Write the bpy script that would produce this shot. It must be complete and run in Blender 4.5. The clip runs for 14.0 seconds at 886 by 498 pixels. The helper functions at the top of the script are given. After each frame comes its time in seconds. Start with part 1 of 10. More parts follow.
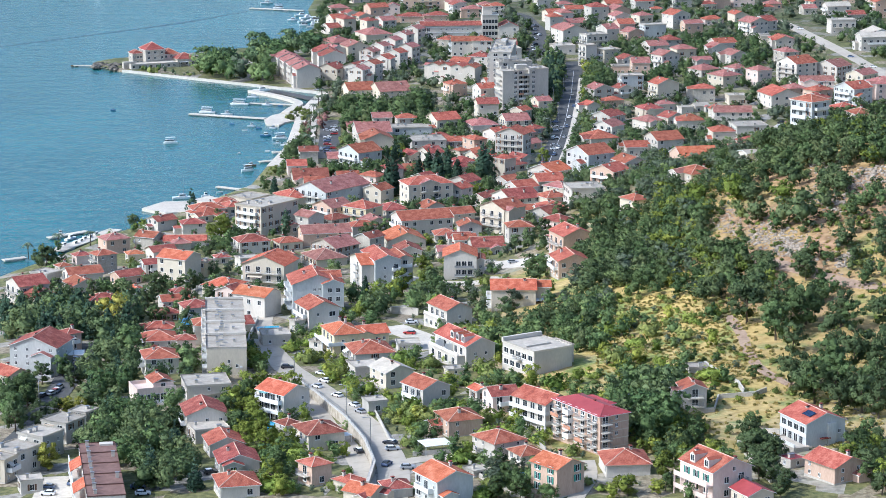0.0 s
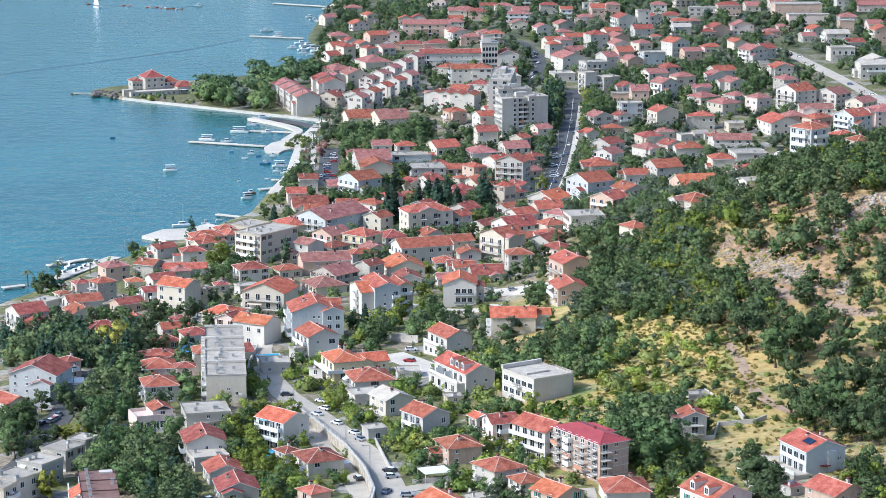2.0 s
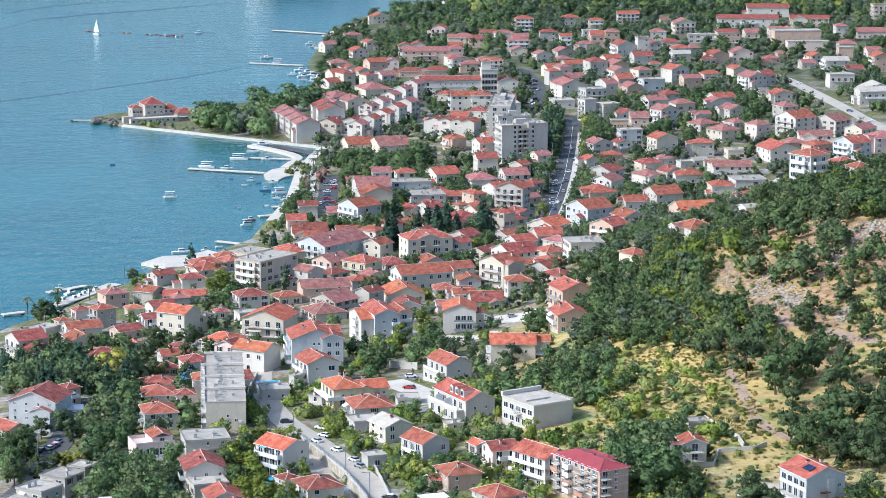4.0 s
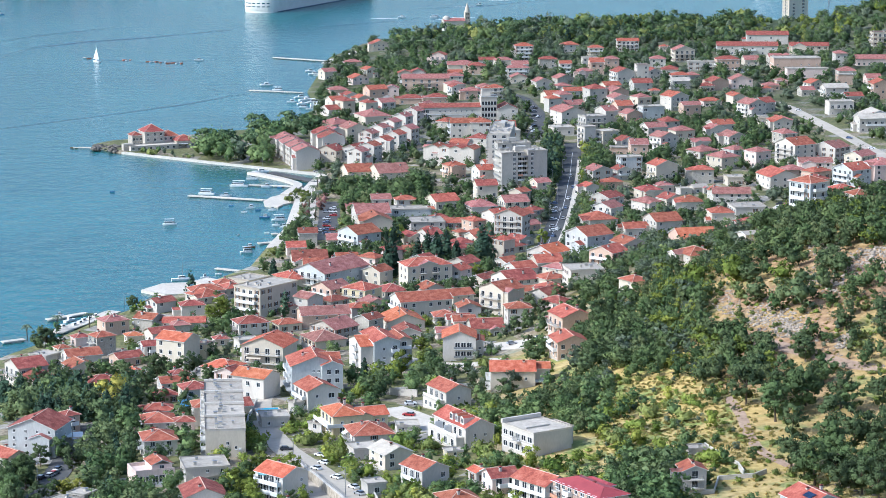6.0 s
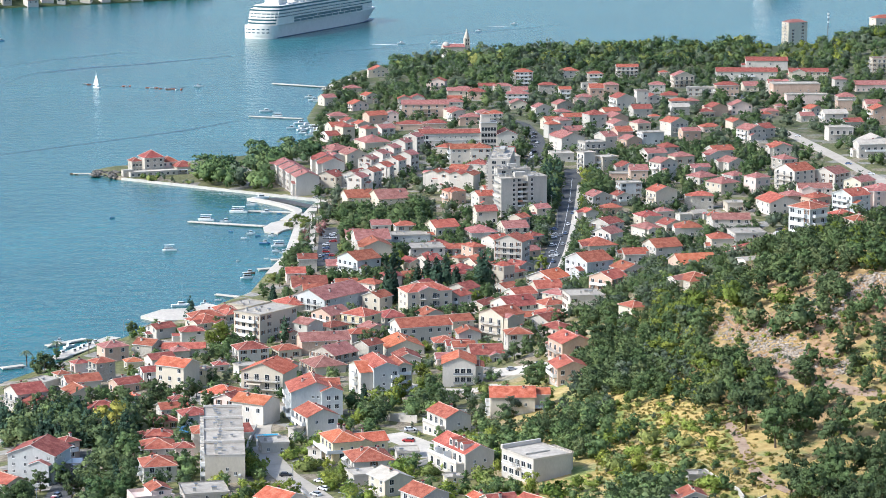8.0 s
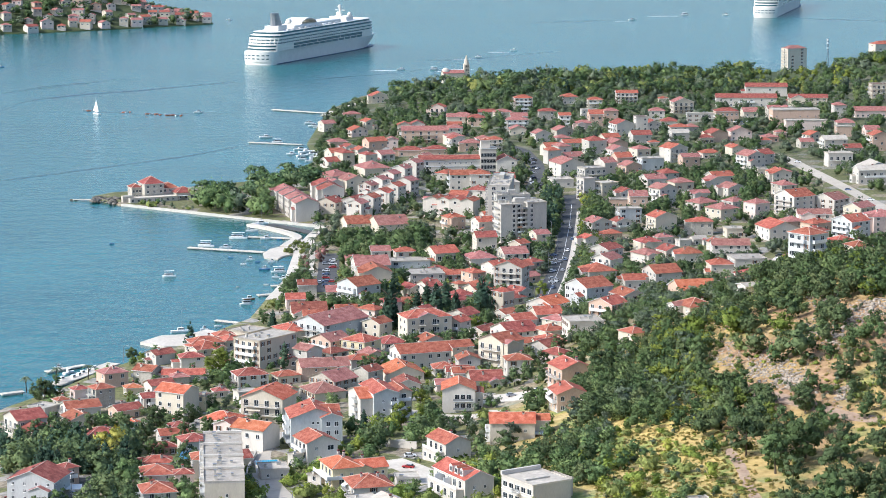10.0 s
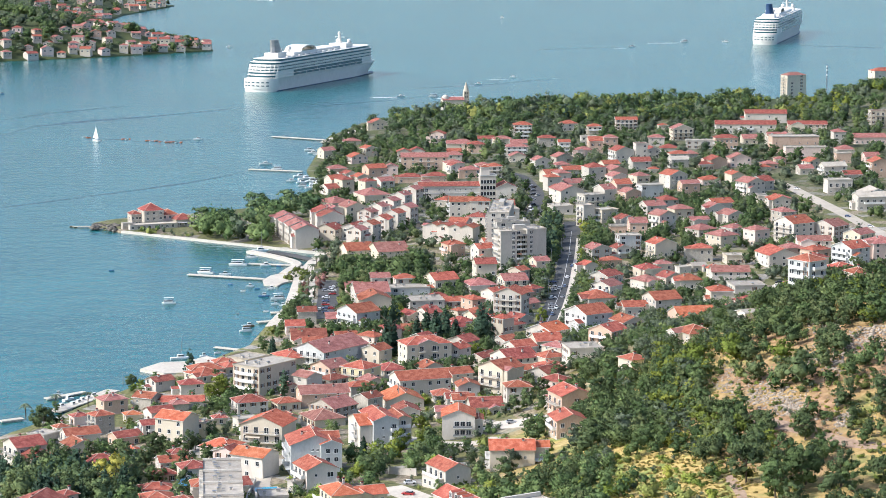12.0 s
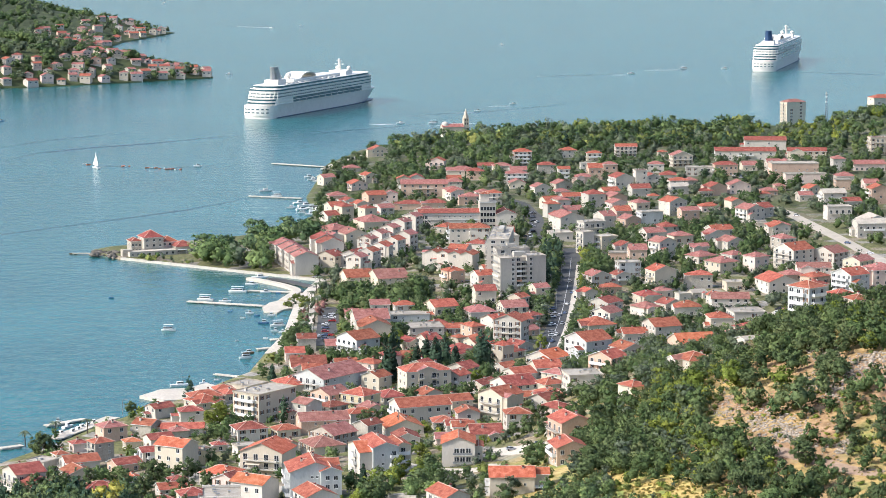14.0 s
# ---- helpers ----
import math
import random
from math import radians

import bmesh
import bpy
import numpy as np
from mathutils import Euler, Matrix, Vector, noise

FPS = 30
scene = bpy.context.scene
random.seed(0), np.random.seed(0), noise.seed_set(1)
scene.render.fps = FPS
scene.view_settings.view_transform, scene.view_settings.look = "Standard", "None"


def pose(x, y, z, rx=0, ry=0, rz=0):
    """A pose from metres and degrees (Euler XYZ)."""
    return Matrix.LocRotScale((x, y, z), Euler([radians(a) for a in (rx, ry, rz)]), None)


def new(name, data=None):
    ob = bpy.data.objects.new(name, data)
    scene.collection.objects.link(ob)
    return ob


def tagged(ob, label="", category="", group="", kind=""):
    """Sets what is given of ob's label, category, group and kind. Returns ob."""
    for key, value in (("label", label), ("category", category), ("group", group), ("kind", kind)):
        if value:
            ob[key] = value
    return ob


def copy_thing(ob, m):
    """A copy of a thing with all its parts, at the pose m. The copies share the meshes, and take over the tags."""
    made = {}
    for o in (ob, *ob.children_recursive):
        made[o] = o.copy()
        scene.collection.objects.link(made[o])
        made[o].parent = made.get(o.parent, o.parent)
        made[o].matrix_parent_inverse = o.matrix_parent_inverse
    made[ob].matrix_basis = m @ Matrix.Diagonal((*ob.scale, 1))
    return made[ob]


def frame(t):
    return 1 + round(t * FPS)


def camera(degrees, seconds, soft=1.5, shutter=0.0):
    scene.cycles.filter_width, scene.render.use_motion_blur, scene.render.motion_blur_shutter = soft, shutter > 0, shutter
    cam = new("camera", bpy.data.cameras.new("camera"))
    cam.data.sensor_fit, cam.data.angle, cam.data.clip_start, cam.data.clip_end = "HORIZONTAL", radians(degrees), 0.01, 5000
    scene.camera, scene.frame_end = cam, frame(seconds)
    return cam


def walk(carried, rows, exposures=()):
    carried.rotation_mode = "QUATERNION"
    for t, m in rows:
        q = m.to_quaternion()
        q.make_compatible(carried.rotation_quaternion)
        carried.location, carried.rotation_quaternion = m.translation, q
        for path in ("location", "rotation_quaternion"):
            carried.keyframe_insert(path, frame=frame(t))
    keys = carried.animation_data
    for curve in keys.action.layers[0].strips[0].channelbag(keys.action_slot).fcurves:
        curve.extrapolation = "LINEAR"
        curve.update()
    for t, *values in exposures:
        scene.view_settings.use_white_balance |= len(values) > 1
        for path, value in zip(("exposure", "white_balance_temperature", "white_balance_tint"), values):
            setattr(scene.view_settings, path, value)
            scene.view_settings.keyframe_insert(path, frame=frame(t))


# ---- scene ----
cam = camera(19.345, 14.0, soft=0.75)
TILTS = [(0.0, -11.953), (0.5, -11.799), (1.0, -11.647), (1.5, -11.497), (2.0, -11.346), (2.5, -11.198), (3.0, -11.050), (4.25, -10.676),
         (5.5, -10.301), (6.0, -10.158), (6.5, -10.019), (7.0, -9.880), (7.5, -9.738), (8.0, -9.588), (9.25, -9.232), (10.5, -8.870),
         (11.0, -8.729), (11.5, -8.577), (12.0, -8.426), (12.5, -8.277), (13.0, -8.126), (13.5, -7.982), (14.0, -7.835)]
EYE = 205.0
walk(cam, [(t, pose(0, 0, EYE, 90 + tilt, 0, 0.0415 * (1 - t / 14)) @ pose(0, 0, 0, 0, 0, 0.1 * (1 - t / 14))) for t, tilt in TILTS],
     exposures=[(0.0, 0.57, 5400.0, 8.0), (6.2, 0.62, 5350.0, 8.0), (7.2, 0.65, 5550.0, 8.0), (10.5, 0.67, 5800.0, 9.0), (14.0, 0.69, 6150.0, 10.0)])

# ---- world, sun ----
SUN_TURN, SUN_UP = -109.0, 40.0   # degrees clockwise from straight ahead, degrees above the horizon
world = bpy.data.worlds.new("sky")
scene.world = world
world.use_nodes = True
wn = world.node_tree.nodes
sky = wn.new("ShaderNodeTexSky")
sky.sky_type, sky.sun_disc = "NISHITA", False
sky.sun_elevation, sky.sun_rotation = radians(SUN_UP), radians(SUN_TURN)
sky.air_density, sky.dust_density, sky.ozone_density, sky.altitude = 1.0, 3.0, 1.0, 200
world.node_tree.links.new(sky.outputs["Color"], wn["Background"].inputs["Color"])
wn["Background"].inputs["Strength"].default_value = 0.15
sun_data = bpy.data.lights.new("sun", "SUN")
sun_data.energy, sun_data.angle, sun_data.color = 2.8, radians(0.53), (1.0, 0.93, 0.82)
sun = new("sun", sun_data)
way = Vector((math.sin(radians(SUN_TURN)) * math.cos(radians(SUN_UP)), math.cos(radians(SUN_TURN)) * math.cos(radians(SUN_UP)), math.sin(radians(SUN_UP))))
sun.rotation_euler = way.to_track_quat("Z", "Y").to_euler()
sun.location = way * 900


# ---- materials ----
def material(name, dark, light, rough=0.85, big=0.25, fine=3.0, bump=0.0, metal=0.0, spread=0.0, stain=0.0, island=0.0, streak=False):
    """A mottled surface: two noises between two colours, a spread of brightness from object to object, darker stains."""
    m = bpy.data.materials.new(name)
    m.use_nodes = True
    nodes, links = m.node_tree.nodes, m.node_tree.links
    bsdf = nodes["Principled BSDF"]
    bsdf.inputs["Roughness"].default_value, bsdf.inputs["Metallic"].default_value = rough, metal
    bsdf.inputs["Specular IOR Level"].default_value = 0.3
    place = nodes.new("ShaderNodeTexCoord")
    mapping = nodes.new("ShaderNodeMapping")
    links.new(place.outputs["Object"], mapping.inputs["Vector"])
    if streak:
        mapping.inputs["Scale"].default_value = (1, 1, 0.35)
    broad, grain = nodes.new("ShaderNodeTexNoise"), nodes.new("ShaderNodeTexNoise")
    for node, scale in ((broad, big), (grain, fine)):
        node.inputs["Scale"].default_value, node.inputs["Detail"].default_value = scale, 4
        links.new(mapping.outputs["Vector"], node.inputs["Vector"])
    both = nodes.new("ShaderNodeMath")
    both.operation = "MULTIPLY_ADD"
    links.new(grain.outputs["Fac"], both.inputs[0])
    both.inputs[1].default_value = 0.55
    half = nodes.new("ShaderNodeMath")
    half.operation = "MULTIPLY"
    half.inputs[1].default_value = 0.55
    links.new(broad.outputs["Fac"], half.inputs[0])
    links.new(half.outputs[0], both.inputs[2])
    ramp = nodes.new("ShaderNodeValToRGB")
    ramp.color_ramp.elements[0].position, ramp.color_ramp.elements[1].position = 0.36, 0.72
    ramp.color_ramp.elements[0].color, ramp.color_ramp.elements[1].color = (*dark, 1), (*light, 1)
    links.new(both.outputs[0], ramp.inputs["Fac"])
    out = ramp.outputs["Color"]
    if stain:
        low = nodes.new("ShaderNodeTexNoise")
        low.inputs["Scale"].default_value, low.inputs["Detail"].default_value = 0.6, 5
        links.new(mapping.outputs["Vector"], low.inputs["Vector"])
        cut = nodes.new("ShaderNodeMapRange")
        cut.inputs["From Min"].default_value, cut.inputs["From Max"].default_value = 0.55, 0.75
        cut.inputs["To Max"].default_value = stain
        links.new(low.outputs["Fac"], cut.inputs["Value"])
        mix = nodes.new("ShaderNodeMix")
        mix.data_type, mix.blend_type = "RGBA", "MULTIPLY"
        links.new(cut.outputs["Result"], mix.inputs["Factor"])
        links.new(out, mix.inputs["A"])
        mix.inputs["B"].default_value = (0.55, 0.5, 0.45, 1)
        out = mix.outputs["Result"]
    if spread or island:
        shift = nodes.new("ShaderNodeHueSaturation")
        info = nodes.new("ShaderNodeObjectInfo") if spread else nodes.new("ShaderNodeNewGeometry")
        span = nodes.new("ShaderNodeMapRange")
        amount = spread or island
        span.inputs["To Min"].default_value, span.inputs["To Max"].default_value = 1 - amount, 1 + amount
        links.new(info.outputs["Random" if spread else "Random Per Island"], span.inputs["Value"])
        links.new(span.outputs["Result"], shift.inputs["Value"])
        links.new(out, shift.inputs["Color"])
        out = shift.outputs["Color"]
    links.new(out, bsdf.inputs["Base Color"])
    if bump:
        rise = nodes.new("ShaderNodeBump")
        rise.inputs["Strength"].default_value, rise.inputs["Distance"].default_value = bump, 0.1
        links.new(grain.outputs["Fac"], rise.inputs["Height"])
        links.new(rise.outputs["Normal"], bsdf.inputs["Normal"])
    return m


def roof_tile(name, dark, light, pale, spread=0.16):
    """Clay pantiles: rows down the slope, single tiles of uneven tone, weathered patches. UV is in metres."""
    m = bpy.data.materials.new(name)
    m.use_nodes = True
    nodes, links = m.node_tree.nodes, m.node_tree.links
    bsdf = nodes["Principled BSDF"]
    bsdf.inputs["Roughness"].default_value = 0.85
    bsdf.inputs["Specular IOR Level"].default_value = 0.25
    uv, info = nodes.new("ShaderNodeUVMap"), nodes.new("ShaderNodeObjectInfo")
    bricks = nodes.new("ShaderNodeTexBrick")
    bricks.inputs["Scale"].default_value = 1.0
    bricks.inputs["Brick Width"].default_value, bricks.inputs["Row Height"].default_value = 0.36, 0.42
    bricks.inputs["Mortar Size"].default_value = 0.03
    bricks.inputs["Color1"].default_value, bricks.inputs["Color2"].default_value = (0.25, 0.25, 0.25, 1), (0.85, 0.85, 0.85, 1)
    bricks.inputs["Mortar"].default_value = (0.0, 0.0, 0.0, 1)
    patch = nodes.new("ShaderNodeTexNoise")
    patch.inputs["Scale"].default_value, patch.inputs["Detail"].default_value = 0.55, 6
    moved = nodes.new("ShaderNodeVectorMath")
    moved.operation = "ADD"
    links.new(uv.outputs["UV"], moved.inputs[0])
    links.new(info.outputs["Location"], moved.inputs[1])
    links.new(uv.outputs["UV"], bricks.inputs["Vector"])
    links.new(moved.outputs[0], patch.inputs["Vector"])
    fade = nodes.new("ShaderNodeMath")
    fade.operation = "MULTIPLY_ADD"
    fade.inputs[1].default_value = 0.3
    links.new(bricks.outputs["Color"], fade.inputs[0])
    links.new(patch.outputs["Fac"], fade.inputs[2])
    ramp = nodes.new("ShaderNodeValToRGB")
    ramp.color_ramp.elements[0].position, ramp.color_ramp.elements[1].position = 0.42, 0.66
    ramp.color_ramp.elements[0].color, ramp.color_ramp.elements[1].color = (*dark, 1), (*light, 1)
    last = ramp.color_ramp.elements.new(0.9)
    last.color = (*pale, 1)
    links.new(fade.outputs[0], ramp.inputs["Fac"])
    shift, span, hue = nodes.new("ShaderNodeHueSaturation"), nodes.new("ShaderNodeMapRange"), nodes.new("ShaderNodeMapRange")
    span.inputs["To Min"].default_value, span.inputs["To Max"].default_value = 1 - spread, 1 + spread
    hue.inputs["To Min"].default_value, hue.inputs["To Max"].default_value = 0.507, 0.494
    links.new(info.outputs["Random"], span.inputs["Value"])
    links.new(info.outputs["Random"], hue.inputs["Value"])
    links.new(span.outputs["Result"], shift.inputs["Value"])
    links.new(hue.outputs["Result"], shift.inputs["Hue"])
    links.new(ramp.outputs["Color"], shift.inputs["Color"])
    links.new(shift.outputs["Color"], bsdf.inputs["Base Color"])
    wave, rise = nodes.new("ShaderNodeTexWave"), nodes.new("ShaderNodeBump")
    wave.inputs["Scale"].default_value, wave.inputs["Distortion"].default_value = 0.9, 0.3
    rise.inputs["Strength"].default_value, rise.inputs["Distance"].default_value = 0.5, 0.06
    links.new(uv.outputs["UV"], wave.inputs["Vector"])
    links.new(wave.outputs["Fac"], rise.inputs["Height"])
    links.new(rise.outputs["Normal"], bsdf.inputs["Normal"])
    return m


WALLS = {
    "w": material("white_render", (0.505, 0.465, 0.405), (0.61, 0.565, 0.50), stain=0.22, spread=0.12, streak=True),
    "c": material("cream_render", (0.51, 0.45, 0.36), (0.615, 0.55, 0.44), stain=0.2, spread=0.08, streak=True),
    "g": material("grey_render", (0.42, 0.395, 0.35), (0.53, 0.50, 0.445), stain=0.25, spread=0.10, streak=True),
    "b": material("pale_grey_render", (0.42, 0.435, 0.425), (0.55, 0.565, 0.55), stain=0.3, spread=0.05, streak=True),
    "y": material("yellow_render", (0.60, 0.50, 0.31), (0.74, 0.64, 0.42), stain=0.3, spread=0.05, streak=True),
    "p": material("pink_render", (0.60, 0.47, 0.41), (0.74, 0.61, 0.54), stain=0.3, spread=0.06, streak=True),
    "t": material("clay_render", (0.47, 0.33, 0.25), (0.60, 0.45, 0.35), stain=0.35, spread=0.10, streak=True),
    "s": material("ashlar_stone", (0.33, 0.30, 0.25), (0.54, 0.50, 0.43), fine=1.6, stain=0.4, spread=0.08, bump=0.3),
}
ROOFS = {
    "r": roof_tile("red_pantiles", (0.215, 0.056, 0.038), (0.36, 0.108, 0.066), (0.44, 0.18, 0.125)),
    "o": roof_tile("orange_pantiles", (0.33, 0.082, 0.042), (0.48, 0.138, 0.070), (0.55, 0.23, 0.145), spread=0.08),
    "d": roof_tile("weathered_pantiles", (0.165, 0.046, 0.036), (0.275, 0.078, 0.058), (0.37, 0.155, 0.115)),
    # Old pink tiles, greyed further because distance haze is put into their colour.
    "k": roof_tile("faded_hazy_pantiles", (0.21, 0.082, 0.070), (0.33, 0.138, 0.117), (0.40, 0.215, 0.18)),
    "m": material("crimson_sheet", (0.27, 0.045, 0.05), (0.38, 0.075, 0.075), rough=0.45, fine=0.8),
    "n": material("roof_screed", (0.32, 0.285, 0.235), (0.52, 0.47, 0.40), fine=1.2, stain=0.5, spread=0.18),
}
ROOFS["q"] = material("brown_felt", (0.15, 0.085, 0.07), (0.25, 0.15, 0.125), fine=1.0, big=0.3, stain=0.4)
WORN = material("worn_asphalt", (0.36, 0.32, 0.265), (0.52, 0.465, 0.385), fine=0.6, big=0.08, stain=0.3)
EARTH = material("dry_earth", (0.26, 0.175, 0.12), (0.43, 0.315, 0.225), fine=1.0, big=0.2, stain=0.2)
MORTAR = material("ridge_mortar", (0.52, 0.36, 0.28), (0.66, 0.50, 0.40), fine=2)
CONCRETE = material("concrete", (0.42, 0.39, 0.34), (0.60, 0.56, 0.49), stain=0.3, spread=0.08)
WHITE = material("white_paint", (0.66, 0.66, 0.64), (0.78, 0.78, 0.76), rough=0.5, fine=1)
GLASS = material("window_glass", (0.02, 0.025, 0.03), (0.05, 0.06, 0.07), rough=0.12, spread=0.4)
SHUTTER_BROWN = material("brown_shutter", (0.11, 0.06, 0.035), (0.18, 0.10, 0.06), rough=0.6, spread=0.3)
SHUTTER_GREEN = material("green_shutter", (0.03, 0.16, 0.13), (0.05, 0.24, 0.19), rough=0.6, spread=0.3)
METAL = material("grey_metal", (0.25, 0.26, 0.27), (0.38, 0.39, 0.40), rough=0.45, metal=0.6)
ASPHALT = material("asphalt", (0.055, 0.056, 0.058), (0.11, 0.11, 0.108), fine=0.7, big=0.05, stain=0.35)
PAVING = material("pale_paving", (0.45, 0.40, 0.335), (0.64, 0.585, 0.50), fine=0.9, big=0.08, stain=0.3)
STONEWORK = material("rough_masonry", (0.26, 0.22, 0.17), (0.56, 0.50, 0.41), fine=1.1, big=0.4, bump=0.6)
ROCK = material("limestone", (0.20, 0.165, 0.125), (0.43, 0.37, 0.30), fine=0.8, bump=0.6, island=0.25)
BARK = material("bark", (0.06, 0.045, 0.03), (0.14, 0.11, 0.08), fine=4)
TIMBER = material("sunbleached_planks", (0.26, 0.21, 0.16), (0.42, 0.36, 0.29), fine=2)
BLUE = material("blue_tarpaulin", (0.05, 0.22, 0.42), (0.10, 0.32, 0.55), rough=0.5)
RUBBER = material("tyre_rubber", (0.015, 0.015, 0.015), (0.03, 0.03, 0.03))
FOAM = material("wake_foam", (0.55, 0.60, 0.62), (0.78, 0.80, 0.81), fine=0.5)


def leaf_material(name, dark, light, spread):
    """Leaves: tone and hue differ from tree to tree and, less, from spray to spray."""
    m = material(name, dark, light, rough=0.6, big=0.5, fine=2.0, spread=spread)
    nodes, links = m.node_tree.nodes, m.node_tree.links
    bsdf = nodes["Principled BSDF"]
    source = bsdf.inputs["Base Color"].links[0].from_socket
    geo, own = nodes.new("ShaderNodeNewGeometry"), nodes.new("ShaderNodeAttribute")
    own.attribute_name = "tone"
    tone, shift, both, hue = nodes.new("ShaderNodeMapRange"), nodes.new("ShaderNodeHueSaturation"), nodes.new("ShaderNodeMath"), nodes.new("ShaderNodeMapRange")
    tone.inputs["To Min"].default_value, tone.inputs["To Max"].default_value = 0.74, 1.18
    links.new(geo.outputs["Random Per Island"], tone.inputs["Value"])
    both.operation = "ADD"
    links.new(tone.outputs["Result"], both.inputs[0])
    links.new(own.outputs["Fac"], both.inputs[1])
    links.new(both.outputs[0], shift.inputs["Value"])
    hue.inputs["From Min"].default_value, hue.inputs["From Max"].default_value = -0.4, 0.4
    hue.inputs["To Min"].default_value, hue.inputs["To Max"].default_value = 0.528, 0.472
    links.new(own.outputs["Fac"], hue.inputs["Value"])
    links.new(hue.outputs["Result"], shift.inputs["Hue"])
    links.new(source, shift.inputs["Color"])
    links.new(shift.outputs["Color"], bsdf.inputs["Base Color"])
    bsdf.inputs["Specular IOR Level"].default_value = 0.08
    clear = nodes.new("ShaderNodeBsdfTranslucent")
    links.new(shift.outputs["Color"], clear.inputs["Color"])
    mix = nodes.new("ShaderNodeMixShader")
    mix.inputs["Fac"].default_value = 0.25
    links.new(bsdf.outputs[0], mix.inputs[1])
    links.new(clear.outputs[0], mix.inputs[2])
    links.new(mix.outputs[0], nodes["Material Output"].inputs["Surface"])
    return m


LEAVES = {
    "broad": leaf_material("broad_leaves", (0.075, 0.121, 0.050), (0.166, 0.228, 0.085), 0.35),
    "oak": leaf_material("oak_leaves", (0.070, 0.107, 0.052), (0.152, 0.195, 0.080), 0.25),
    "bright": leaf_material("bright_leaves", (0.139, 0.180, 0.033), (0.284, 0.325, 0.067), 0.25),
    "blossom": leaf_material("yellow_leaves", (0.24, 0.25, 0.045), (0.46, 0.45, 0.10), 0.15),
    "olive": leaf_material("olive_leaves", (0.095, 0.125, 0.084), (0.185, 0.224, 0.140), 0.2),
    "conifer": leaf_material("conifer_needles", (0.038, 0.074, 0.051), (0.089, 0.140, 0.084), 0.25),
    "cypress": leaf_material("cypress_needles", (0.031, 0.060, 0.039), (0.072, 0.114, 0.065), 0.2),
    "pine": leaf_material("pine_needles", (0.068, 0.112, 0.057), (0.141, 0.200, 0.091), 0.2),
    "vine": leaf_material("vine_leaves", (0.139, 0.195, 0.039), (0.302, 0.360, 0.078), 0.2),
    "tuft": leaf_material("meadow_grass", (0.254, 0.230, 0.073), (0.485, 0.400, 0.146), 0.1),
    "bush": leaf_material("bush_leaves", (0.109, 0.142, 0.040), (0.244, 0.277, 0.085), 0.3),
    "rose": leaf_material("rosy_leaves", (0.173, 0.085, 0.075), (0.356, 0.20, 0.17), 0.2),
}


